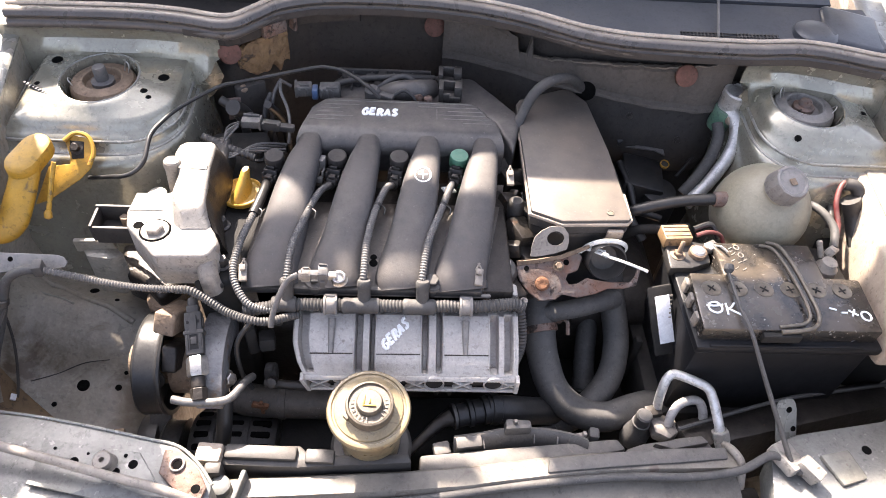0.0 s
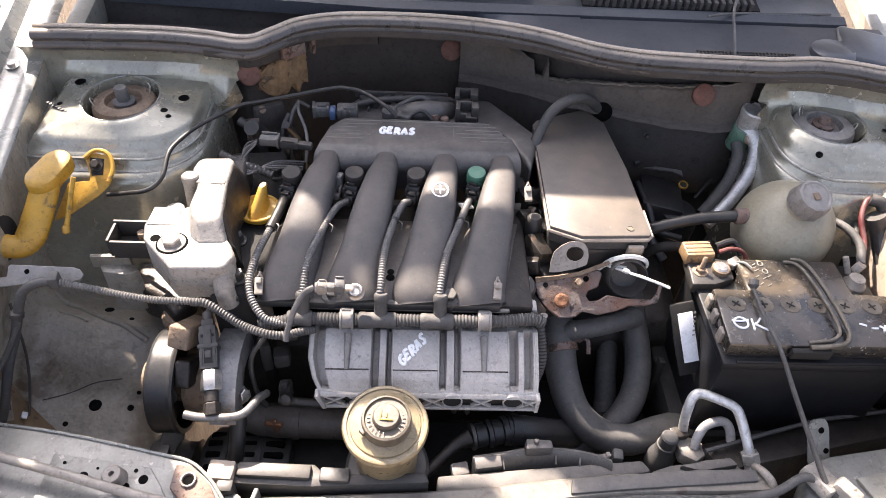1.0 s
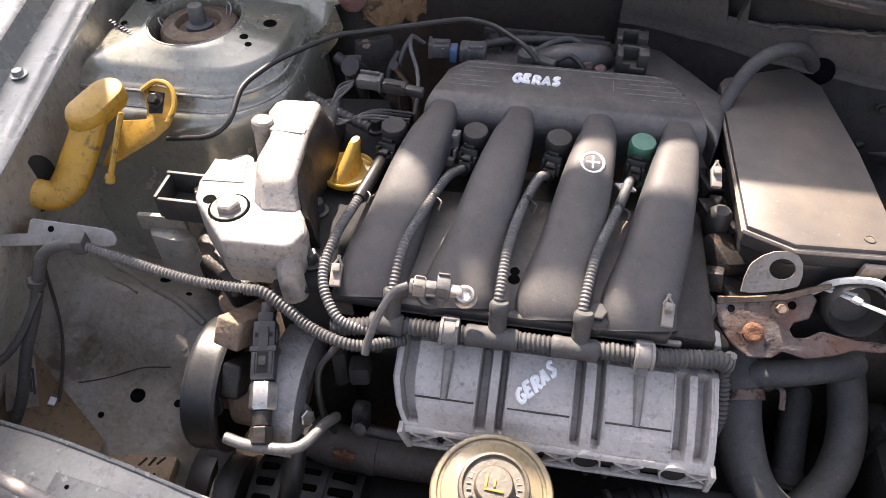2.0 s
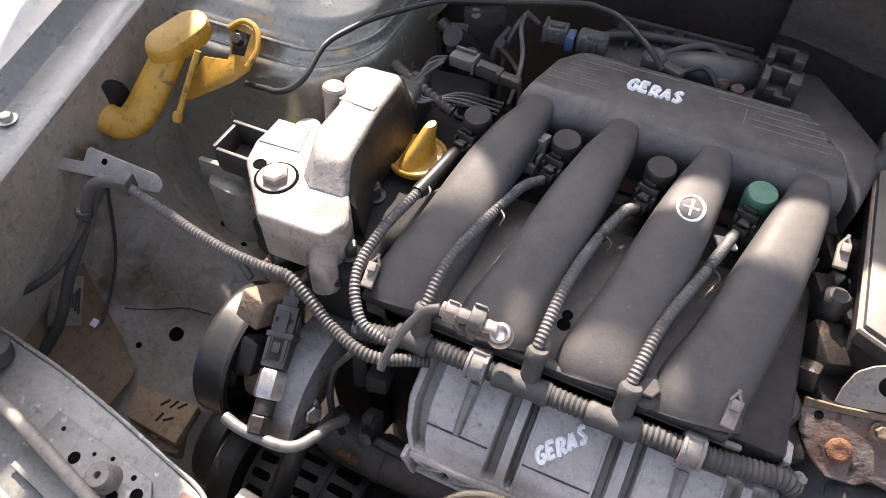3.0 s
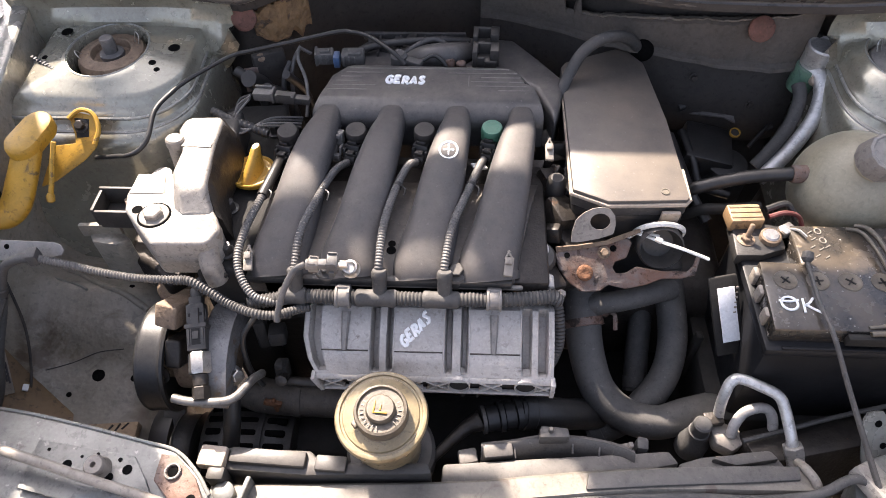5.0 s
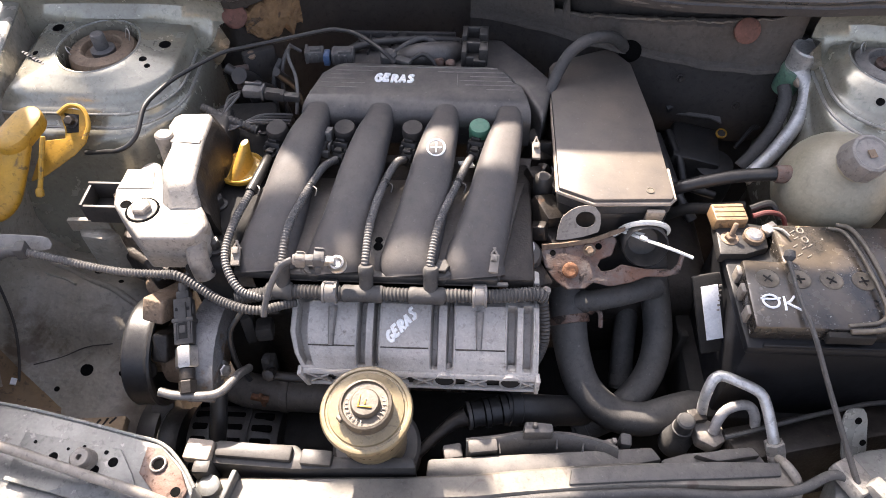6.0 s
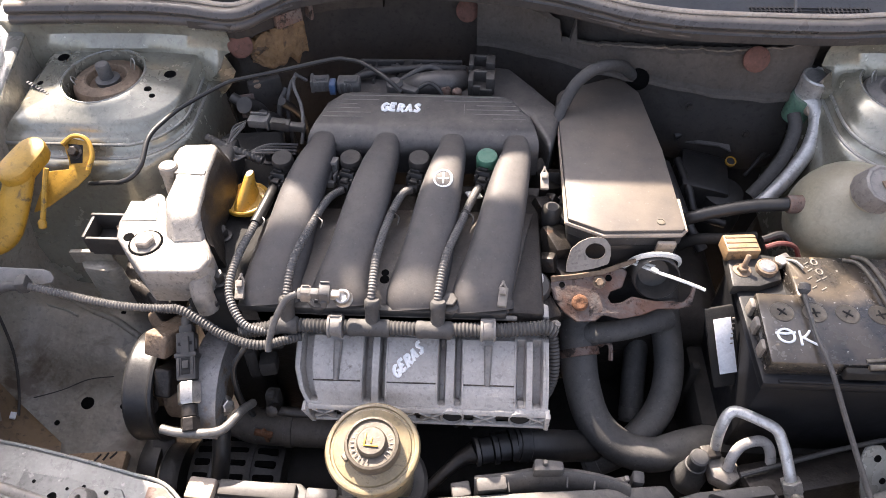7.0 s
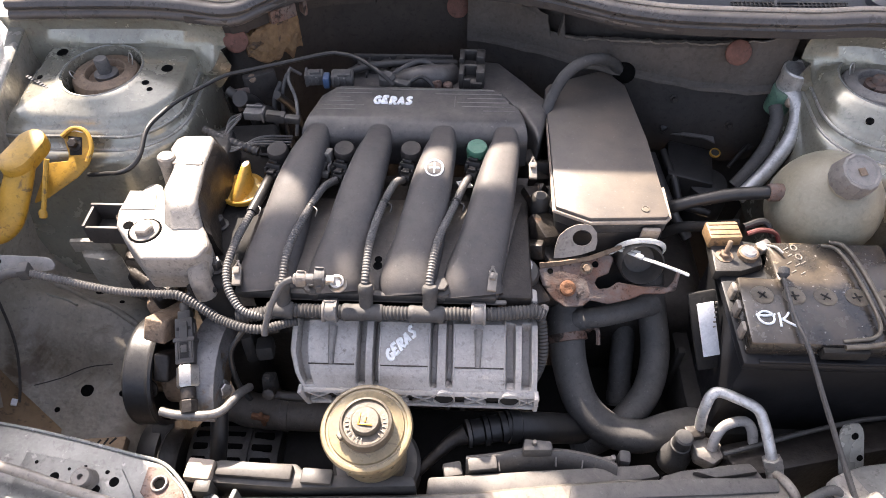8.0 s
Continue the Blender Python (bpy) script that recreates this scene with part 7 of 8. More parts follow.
    lathe(bm, on_plate(-0.0125, -0.0146, -0.002), (0, -0.6, 0.8), [(0.0102, 0), (0.0095, 0.0050), (0.0072, 0.0062), (0.0055, 0.0064), (0.003, 0.0056)], 20)
    part("boss", bm, ORANGE, plate, "orange rusted boss")
    bolt(on_plate(0.0095, 0.0106), (0, -0.6, 0.8), 0.0052, 0.006, plate, BROWN)
    hole_disc(on_plate(0.0208, 0.0156, 0.0012), 0.0040, plate, (0, -0.6, 0.8))
    hole_disc(on_plate(-0.034, 0.006, 0.0012), 0.0035, plate, (0, -0.6, 0.8))
    bm = B()
    box(bm, (0.245, -0.098, 0.706), (0.070, 0.040, 0.034), (10, 0, 8), 0.007, 3)
    box(bm, (0.232, -0.128, 0.690), (0.036, 0.036, 0.034), (14, 0, 20), 0.007, 3)
    part("casting", bm, BLOCK, t, "greasy casting behind the plate")


lifting_eye()

# ---------------------------------------------------------------- coolant hoses
def hose(pts, r, mat, words, n=18, radii=None):
    """A rubber hose with a thicker collar at either end."""
    t = thing("coolant_hose", pts[0], words, "hose", "coolant hoses")
    bm = B()
    tube(bm, pts, r, n, 10, radii=radii)
    part("tube", bm, mat, t)
    for a, b, f in ((pts[0], pts[1], (radii or [r])[0]), (pts[-1], pts[-2], (radii or [r])[-1])):
        bm = B()
        d = (Vector(b) - Vector(a)).normalized()
        lathe(bm, Vector(a) + d * 0.004, d, [(f * 0.98, 0), (f * 1.08, 0.001), (f * 1.08, 0.014), (f * 0.99, 0.016)], 20)
        part("collar", bm, mat, t)
    return t


hose([(0.250, -0.105, 0.665), (0.253, -0.150, 0.645), (0.259, -0.192, 0.615), (0.276, -0.232, 0.585), (0.310, -0.256, 0.566), (0.350, -0.262, 0.562), (0.392, -0.250, 0.566), (0.430, -0.236, 0.555), (0.465, -0.23, 0.52)], 0.0225, RUBBER, "thick grey rubber coolant hose curving forward", radii=[0.024, 0.024, 0.0225, 0.022, 0.022, 0.0215, 0.021, 0.02, 0.02])
hose([(0.366, -0.07, 0.66), (0.374, -0.11, 0.625), (0.378, -0.155, 0.595), (0.368, -0.195, 0.572), (0.345, -0.225, 0.555), (0.31, -0.25, 0.54), (0.27, -0.26, 0.52)], 0.019, RUBBER, "grey rubber coolant hose looping behind the thick one")
hose([(0.345, -0.06, 0.60), (0.348, -0.10, 0.57), (0.342, -0.15, 0.54), (0.34, -0.19, 0.51)], 0.016, RUBBER, "dark hose deep behind the loop")
hose([(0.37, -0.21, 0.48), (0.32, -0.228, 0.512), (0.275, -0.247, 0.548), (0.235, -0.264, 0.580), (0.200, -0.274, 0.601), (0.172, -0.279, 0.61)], 0.0195, BLACK_CLEAN, "smooth black lower coolant hose")
hose([(0.366, -0.125, 0.66), (0.345, -0.137, 0.668), (0.315, -0.147, 0.668), (0.285, -0.152, 0.664), (0.258, -0.15, 0.655)], 0.0135, RUBBER, "short grey hose under the rusty bracket")
fit_t = thing("hose_fitting", (0.14, -0.27, 0.58), "shiny black quick-release hose fitting", "hose fitting")
chain(fit_t, (0.176, -0.279, 0.610), (0.128, -0.291, 0.611), [("ring", 0.0, 0.16, 0.019, 24, BLACK_CLEAN, ""), ("sleeve", 0.16, 0.45, 0.0165, 24, BLACK_CLEAN, ""), ("ring", 0.45, 0.58, 0.0185, 24, BLACK_CLEAN, ""), ("sleeve", 0.58, 0.9, 0.0155, 24, BLACK_CLEAN, ""), ("ring", 0.9, 1.0, 0.017, 24, BLACK, "")])
bm = B()
tube(bm, [(0.128, -0.291, 0.611), (0.112, -0.298, 0.607), (0.092, -0.314, 0.60), (0.068, -0.335, 0.59)], 0.010, 12, 8, radii=[0.013, 0.009, 0.007, 0.006])
part("stem", bm, BLOCK, fit_t)
clampt = thing("hose_clip", (0.27, -0.16, 0.62), "rusty spring clip on the thick hose", "hose clip")
bm = B()
lathe(bm, (0.2545, -0.160, 0.638), (0.1, -0.55, -0.3), [(0.0255, 0), (0.0255, 0.010), (0.0235, 0.0105)], 24)
part("band", bm, RUSTY, clampt)
bm = B()
box(bm, (0.280, -0.158, 0.652), (0.014, 0.008, 0.014), (0, 30, 10), 0.002)
tube(bm, [(0.276, -0.158, 0.65), (0.290, -0.165, 0.658), (0.292, -0.18, 0.645)], 0.003, 6, 5)
part("ears", bm, RUSTY, clampt)


# ---------------------------------------------------------------- battery
def battery():
    t = thing("car_battery", (0.545, -0.17, 0.56), "dusty black car battery with round caps and a white OK mark", "battery")
    bm = B()
    box(bm, (0.5485, -0.168, 0.640), (0.230, 0.168, 0.165), (0, 0, 0), 0.004)
    part("case", bm, CASE, t)
    bm = B()
    box(bm, (0.5490, -0.170, 0.7265), (0.243, 0.176, 0.014), (0, 0, 0), 0.004)
    part("rim", bm, CASE, t)
    bm = B()
    prism(bm, [(0.432, -0.246), (0.664, -0.246), (0.668, -0.160), (0.622, -0.157), (0.622, -0.098), (0.484, -0.098), (0.484, -0.155), (0.437, -0.153)], 0.725, 0.7565, 0.004, 2)
    lid = part("lid", bm, BATTERY_TOP, t, "dust-covered lid")
    for k in range(6):
        x = 0.4595 + 0.0352 * k
        bm = B()
        lathe(bm, (x, -0.1808, 0.7562), (0, 0, 1), [(0.0128, 0), (0.0128, 0.0008), (0.0122, 0.0012), (0.0115, 0.0007), (0.004, 0.0007)], 28)
        cp = part("filler_cap", bm, CAPDARK, lid)
        # black bars paint the shade in the cap's crossed slots
        bm = B()
        for a in (45, -45) if k % 2 == 0 else (0, 90):
            box(bm, (x, -0.1808, 0.7574), (0.0115, 0.0017, 0.0010), (0, 0, a + 4 * k), 0)
        part("cross_slot_shade", bm, GRIME_SHADE, cp)
    bm = B()
    box(bm, (0.5445, -0.2545, 0.7335), (0.20, 0.004, 0.004), (0, 0, 0), 0.001)
    part("front_bead", bm, CASE, lid)
    # lugs get a paler colour for the sunlight they catch
    bm = B()
    for y in (-0.22, -0.19, -0.165):
        box(bm, (0.4325 + 0.03 * (y + 0.22), y, 0.742), (0.006, 0.013, 0.020), (0, 0, 0), 0.002)
    part("side_lug", bm, CAPGREY, lid, "dusty side lug, coloured pale for the sun on it")
    # carrying handle
    bm = B()
    tube(bm, [(0.560, -0.098, 0.757), (0.572, -0.108, 0.7615), (0.580, -0.140, 0.7625), (0.584, -0.195, 0.7625), (0.583, -0.228, 0.762), (0.574, -0.243, 0.760), (0.555, -0.2475, 0.758), (0.530, -0.2485, 0.756)], 0.0030, 10, 8)
    tube(bm, [(0.549, -0.103, 0.757), (0.562, -0.113, 0.7615), (0.570, -0.145, 0.7625), (0.574, -0.195, 0.7625), (0.572, -0.226, 0.762), (0.562, -0.2375, 0.760), (0.545, -0.240, 0.758), (0.530, -0.241, 0.756)], 0.0024, 10, 8)
    part("handle", bm, CAPDARK, t, "dusty bent carrying handle")
    # black block paints the shade in the handle's slot
    bm = B()
    box(bm, (0.532, -0.2505, 0.747), (0.05, 0.008, 0.014), (0, 0, 0), 0.002)
    part("handle_slot_shade", bm, GRIME_SHADE, t)
    # white marks
    z = 0.7575
    o = [(0.4555 + 0.0085 * math.cos(a), -0.2125 + 0.0085 * math.sin(a), z) for a in (k * math.pi / 7 + 2.0 for k in range(15))]
    kk = [[(0.4705, -0.206, z), (0.470, -0.215, z), (0.469, -0.224, z)], [(0.482, -0.205, z), (0.476, -0.212, z), (0.470, -0.215, z)], [(0.472, -0.214, z), (0.479, -0.219, z), (0.487, -0.224, z)]]
    strokes("marker_word", [o, [(0.445, -0.209, z), (0.4555, -0.210, z), (0.466, -0.208, z)]] + kk, 0.0014, WHITE, lid, "white hand-written OK")
    ring = [(0.650 + 0.006 * math.cos(a), -0.222 + 0.007 * math.sin(a), z) for a in (k * math.pi / 6 for k in range(13))]
    strokes("marker_sign", [ring, [(0.619, -0.217, z), (0.627, -0.217, z)], [(0.630, -0.213, z), (0.640, -0.221, z)], [(0.638, -0.212, z), (0.632, -0.222, z)], [(0.606, -0.210, z), (0.614, -0.213, z)]], 0.0013, WHITE, lid, "white hand-drawn strokes and a ring")
    lines = []
    for k, (x, y) in enumerate(((0.505, -0.110), (0.515, -0.108), (0.507, -0.120), (0.517, -0.122), (0.503, -0.132), (0.512, -0.135), (0.520, -0.131), (0.505, -0.145), (0.515, -0.147))):
        if k in (1, 3):
            lines.append([(x + 0.0035 * math.cos(a), y + 0.004 * math.sin(a), z - 0.0005) for a in (j * math.pi / 4 for j in range(9))])
        else:
            lines.append([(x - 0.003, y - 0.002, z - 0.0005), (x + 0.003, y + 0.002, z - 0.0005)])
    strokes("worn_symbol", lines, 0.0008, CAPGREY, lid, "worn pale printed symbols")
    # side label
    bm = B()
    box(bm, (0.4165, -0.184, 0.691), (0.0200, 0.0015, 0.068), (-38, -9, 8), 0.0004)
    lb = part("side_label", bm, PAPER, t, "white printed side label")
    for k in range(6):
        bm = B()
        w = 0.0022 * (k - 2.5)
        box(bm, Matrix.Rotation(radians(8), 4, "Z").to_3x3() @ (Matrix.Rotation(radians(-9), 4, "Y").to_3x3() @ V(0, -0.0006 - 0.77 * 0.0008, 0.0006)) + V(0.4165 + 0.0060, -0.184, 0.691) + V(0, 0.012 + 0.47 * w * 3.6, 0.015 + 0.60 * w * 3.6), (0.0030, 0.0010, 0.0014 + 0.0010 * (k % 2)), (-38, -9, 8), 0)
        part("print_bar", bm, CAPGREY, lb)
    bm = B()
    box(bm, (0.4165, -0.180, 0.684), (0.034, 0.006, 0.10), (-38, -9, 8), 0.003)
    part("side_holder", bm, GRIME_SHADE, t, "black plastic holder beside the case")
    # posts and clamps
    for x, y, m in ((0.4640, -0.110, STEEL), (0.640, -0.130, STEEL)):
        bm = B()
        lathe(bm, (x, y, 0.733), (0, 0, 1), [(0.0115, 0), (0.0100, 0.018), (0.008, 0.020)], 22)
        part("post", bm, m, t)
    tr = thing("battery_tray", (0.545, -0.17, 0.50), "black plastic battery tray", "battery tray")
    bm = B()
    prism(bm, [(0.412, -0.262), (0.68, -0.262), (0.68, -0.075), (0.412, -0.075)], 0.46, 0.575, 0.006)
    part("tray", bm, GRIME_SHADE, tr)
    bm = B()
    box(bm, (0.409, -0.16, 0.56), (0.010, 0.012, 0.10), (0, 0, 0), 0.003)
    part("side_rib", bm, GRIME_SHADE, tr)


battery()


def terminals():
    t = thing("battery_clamp", (0.4500, -0.0880, 0.735), "grey terminal clamp with a fuse block and brass bolt", "terminal clamp")
    bm = B()
    prism(bm, [(0.420, -0.136), (0.451, -0.135), (0.480, -0.124), (0.483, -0.088), (0.424, -0.080)], 0.726, 0.7435, 0.003)
    part("plate", bm, ALTERNATOR, t)
    bm = B()
    lathe(bm, (0.4640, -0.1100, 0.742), (0, 0, 1), [(0.0122, 0), (0.0122, 0.008), (0.0102, 0.0095), (0.0085, 0.0070), (0.0070, 0.009), (0.003, 0.0095)], 24)
    part("ring", bm, BROWN, t)
    bm = B()
    lathe(bm, (0.4360, -0.1120, 0.742), (0, 0, 1), [(0.0066, 0), (0.0066, 0.007), (0.0055, 0.008)], 6)
    lathe(bm, (0.4360, -0.1120, 0.742), (0, 0, 1), [(0.0105, 0), (0.0105, 0.0025), (0.0095, 0.003)], 20)
    lathe(bm, (0.4365, -0.1115, 0.750), (0.2, 0.35, 1), [(0.0030, 0), (0.0030, 0.015), (0.0022, 0.016)], 12)
    part("bolt", bm, BROWN, t, "brass-coloured bolt")
    bm = B()
    box(bm, (0.4385, -0.0810, 0.7485), (0.040, 0.028, 0.020), (0, 0, 4), 0.003)
    fb = part("fuse_block", bm, PEACH, t, "pale orange-brown fuse block")
    for k in range(3):
        bm = B()
        box(bm, (0.4385, -0.0885 + 0.0080 * k, 0.7588), (0.036, 0.0034, 0.0016), (0, 0, 4), 0.0005, 1)
        part("ridge", bm, PEACH, fb)
    bm = B()
    tube(bm, [(0.4690, -0.0800, 0.75), (0.4870, -0.0760, 0.753), (0.5070, -0.0740, 0.745), (0.515, -0.082, 0.73)], 0.0030, 8, 6)
    part("lead", bm, RED, t, "red lead")
    bm = B()
    tube(bm, [(0.4670, -0.0700, 0.752), (0.4920, -0.0640, 0.756), (0.505, -0.074, 0.740)], 0.0042, 8, 6)
    part("lead", bm, BLACK_CLEAN, t)
    bm = B()
    tube(bm, [(0.4820, -0.1000, 0.752), (0.4920, -0.1100, 0.760), (0.4980, -0.1210, 0.761)], 0.0016, 6, 5)
    box(bm, (0.4840, -0.1010, 0.75), (0.018, 0.014, 0.010), (0, 0, 30), 0.002)
    part("wire", bm, STEEL, t)
    bm = B()
    tube(bm, [(0.690, -0.040, 0.790), (0.703, -0.050, 0.768), (0.708, -0.075, 0.745), (0.706, -0.115, 0.735), (0.699, -0.170, 0.72), (0.69, -0.215, 0.68)], 0.014, 12, 8)
    solo("wiring_loom", bm, BLACK, "thick black wiring loom between battery and fuse box", "wiring")
    u = thing("battery_clamp", (0.64, -0.13, 0.745), "pale corroded terminal clamp with cables", "terminal clamp")
    bm = B()
    lathe(bm, (0.640, -0.130, 0.738), (0, 0, 1), [(0.0155, 0), (0.0150, 0.008), (0.0120, 0.011), (0.0100, 0.019), (0.005, 0.020)], 24)
    part("clamp", bm, CAPGREY, u, "corroded pale clamp")
    bm = B()
    box(bm, (0.650, -0.110, 0.757), (0.020, 0.012, 0.012), (10, 20, 40), 0.002)
    lathe(bm, (0.636, -0.115, 0.75), (-0.3, 0.4, 0.8), [(0.004, 0), (0.004, 0.024), (0.003, 0.025)], 10)
    part("bolt", bm, CAPGREY, u)
    for r, pts, m in ((0.0058, [(0.655, -0.105, 0.757), (0.664, -0.075, 0.765), (0.655, -0.045, 0.77), (0.640, -0.015, 0.76), (0.625, 0.02, 0.72)], RUBBER), (0.0038, [(0.658, -0.10, 0.755), (0.672, -0.07, 0.765), (0.672, -0.04, 0.785), (0.684, -0.018, 0.800), (0.70, -0.02, 0.795)], RED), (0.009, [(0.685, -0.02, 0.802), (0.70, -0.028, 0.800), (0.715, -0.045, 0.77)], BLACK), (0.005, [(0.668, -0.06, 0.755), (0.68, -0.03, 0.76), (0.69, 0.0, 0.75)], BLACK)):
        bm = B()
        tube(bm, pts, r, 10, 8)
        part("cable", bm, m, u)


terminals()


def expansion_tank():
    t = thing("expansion_tank", (0.553, -0.04, 0.66), "round milky plastic coolant expansion tank with a grey cap", "expansion tank")
    c = V(0.580, -0.022, 0.744)
    bm = B()
    prof = []
    for k in range(19):
        a = -math.pi / 2 + math.pi * k / 18
        prof.append((max(0.002, 0.0685 * math.cos(a)), 0.077 * math.sin(a) * (0.96 if a > 0 else 0.9)))
    lathe(bm, c, (0.12, -0.05, 1), prof, 48)
    part("tank", bm, MILKY, t)
    bm = B()
    lathe(bm, c + V(-0.004, -0.024, 0.062), (0.12, -0.40, 1), [(0.022, 0), (0.022, 0.018)], 30)
    part("neck", bm, MILKY, t)
    bm = B()
    lathe(bm, c + V(-0.004, -0.027, 0.070), (0.12, -0.40, 1), [(0.0265, 0), (0.0268, 0.006), (0.0255, 0.020), (0.0235, 0.025), (0.0205, 0.026), (0.0185, 0.0245), (0.009, 0.0247)], 12)
    cap = part("cap", bm, HOLDER, t, "faceted grey-brown cap", 20)
    bm = B()
    box(bm, c + V(-0.001, -0.0375, 0.0935), (0.010, 0.010, 0.0012), (22, 6, 20), 0.0004)
    part("cap_sign", bm, BROWN, cap)
    bm = B()
    lathe(bm, (0.514, -0.024, 0.768), (-1, -0.05, 0.02), [(0.0115, -0.006), (0.0115, 0.009), (0.010, 0.011)], 20)
    part("hose_clip", bm, RUSTY, t, "rusty clip at the hose end")
    bm = B()
    tube(bm, [(0.506, -0.024, 0.768), (0.46, -0.026, 0.765), (0.42, -0.030, 0.758), (0.39, -0.032, 0.748), (0.37, -0.02, 0.72)], 0.0085, 14, 8)
    solo("tank_hose", bm, BLACK_CLEAN, "dark rubber hose into the expansion tank", "hose")
    bm = B()
    tube(bm, [(0.47, -0.05, 0.735), (0.43, -0.052, 0.732), (0.40, -0.05, 0.728), (0.375, -0.04, 0.70)], 0.0072, 12, 8)
    solo("tank_hose", bm, GRIME_SHADE, "second dark hose below it", "hose")


expansion_tank()


def fuse_box():
    t = thing("fuse_box", (0.72, -0.10, 0.66), "pale beige fuse and relay box with a worn lid", "fuse box")
    bm = B()
    prism(bm, [(0.726, 0.060), (0.705, -0.02), (0.688, -0.12), (0.668, -0.235), (0.672, -0.262), (0.80, -0.262), (0.82, 0.05), (0.80, 0.068)], 0.70, 0.800, 0.008, 3, lambda x, y: 0.03 * (y + 0.1), 0.05)
    lid = part("lid", bm, BEIGE, t)
    bm = B()
    prism(bm, [(0.725, 0.01), (0.708, -0.16), (0.79, -0.17), (0.80, 0.01)], 0.798, 0.803, 0.002, 2, lambda x, y: 0.03 * (y + 0.1))
    pan = part("sunk_field", bm, CAPGREY, lid)
    bm = B()
    box(bm, (0.757, -0.06, 0.8055), (0.05, 0.07, 0.0012), (1.7, 0, 4), 0.0003)
    part("label", bm, PAPER, pan, "white label")
    bm = B()
    prism(bm, [(0.69, 0.03), (0.665, -0.20), (0.81, -0.24), (0.81, 0.03)], 0.52, 0.705, 0.006)
    part("case", bm, GRIME_SHADE, t)


fuse_box()


def heater_valve():
    t = thing("heater_pipe_joint", (0.555, 0.16, 0.74), "silver and green capped pipe joint at the firewall", "pipe joint")
    bm = B()
    lathe(bm, (0.566, 0.157, 0.780), (0.03, -0.12, 1), [(0.018, 0.020), (0.0185, 0.042), (0.0195, 0.044), (0.0195, 0.054), (0.0175, 0.056), (0.0155, 0.054), (0.006, 0.054)], 30)
    part("can", bm, TUBE_ALLOY, t)
    bm = B()
    lathe(bm, (0.562, 0.155, 0.764), (0.03, -0.12, 1), [(0.0175, 0), (0.0182, 0.004), (0.0182, 0.038), (0.017, 0.040)], 26)
    part("wrap", bm, GREEN_LABEL, t, "green wrap")
    bm = B()
    lathe(bm, (0.570, 0.138, 0.790), (0.1, -0.7, 0.55), [(0.0105, 0), (0.011, 0.003), (0.011, 0.010), (0.009, 0.012)], 20)
    box(bm, (0.583, 0.140, 0.782), (0.018, 0.006, 0.016), (0, 30, -20), 0.002)
    part("flange", bm, BEIGE, t)
    for pts, r in (([(0.564, 0.146, 0.800), (0.571, 0.134, 0.797), (0.576, 0.118, 0.782), (0.568, 0.095, 0.760), (0.553, 0.078, 0.738), (0.533, 0.062, 0.715), (0.505, 0.045, 0.69)], 0.0105), ([(0.548, 0.132, 0.785), (0.549, 0.115, 0.774), (0.540, 0.094, 0.752), (0.524, 0.077, 0.728), (0.500, 0.06, 0.70)], 0.0088)):
        bm = B()
        tube(bm, pts, r, 14, 8)
        part("pipe", bm, TUBE_ALLOY if r > 0.009 else RUBBER, t)
    bm = B()
    rings = []
    for k in range(20):
        a = 2 * math.pi * k / 20
        rings.append((0.555 + 0.05 * math.cos(a), 0.172, 0.775 + 0.06 * math.sin(a)))
    tube(bm, rings + [rings[0]], 0.007, 8, 2)
    part("grommet", bm, GRIME_SHADE, t, "dark rubber grommet")
    bm = B()
    lathe(bm, (0.53, 0.186, 0.865), (0, -0.7, 0.7), [(0.007, 0), (0.007, 0.006), (0.005, 0.008)], 12)
    part("nut", bm, STEEL, t)


heater_valve()


def gear_linkage():
    t = thing("gearbox_breather", (0.4720, 0.1120, 0.62), "black box with a yellow ring near the firewall", "gearbox part")
    bm = B()
    box(bm, (0.4470, 0.1170, 0.66), (0.07, 0.08, 0.07), (0, 8, -10), 0.006)
    part("box", bm, BLACK_CLEAN, t)
    bm = B()
    prism(bm, [(0.425, 0.160), (0.490, 0.172), (0.488, 0.140), (0.474, 0.152)], 0.708, 0.711, 0.0008)
    part("bent_plate", bm, CONDUIT, t)
    bm = B()
    lathe(bm, (0.4900, 0.1340, 0.695), (0, -0.3, 1), [(0.0078, 0), (0.0078, 0.004), (0.0066, 0.0046), (0.0058, 0.003)], 22)
    part("ring", bm, YELLOW, t, "small yellow ring")
    bm = B()
    lathe(bm, (0.4900, 0.1340, 0.695), (0, -0.3, 1), [(0.0060, 0), (0.0060, 0.0030), (0.003, 0.0032)], 20)
    part("ring_core", bm, BLACK_CLEAN, t)
    bm = B()
    lathe(bm, (0.4740, 0.0920, 0.62), (0, -0.1, 1), [(0.035, 0), (0.035, 0.04), (0.028, 0.05), (0.028, 0.062), (0.02, 0.064)], 28)
    part("drum", bm, BLACK_CLEAN, t)
    for pts, r in (([(0.4120, 0.1320, 0.70), (0.4220, 0.0820, 0.69), (0.4320, 0.0520, 0.67), (0.4720, 0.0420, 0.66)], 0.006), ([(0.4120, 0.1720, 0.71), (0.4620, 0.1870, 0.725), (0.5220, 0.1770, 0.715), (0.5470, 0.1520, 0.69)], 0.007), ([(0.5120, 0.1220, 0.68), (0.5420, 0.1520, 0.70), (0.5470, 0.1720, 0.69)], 0.003), ([(0.3920, 0.1220, 0.70), (0.4120, 0.0220, 0.68), (0.4320, -0.0080, 0.66)], 0.008)):
        bm = B()
        tube(bm, pts, r, 10, 8)
        part("cable", bm, BLACK_CLEAN, t)


gear_linkage()


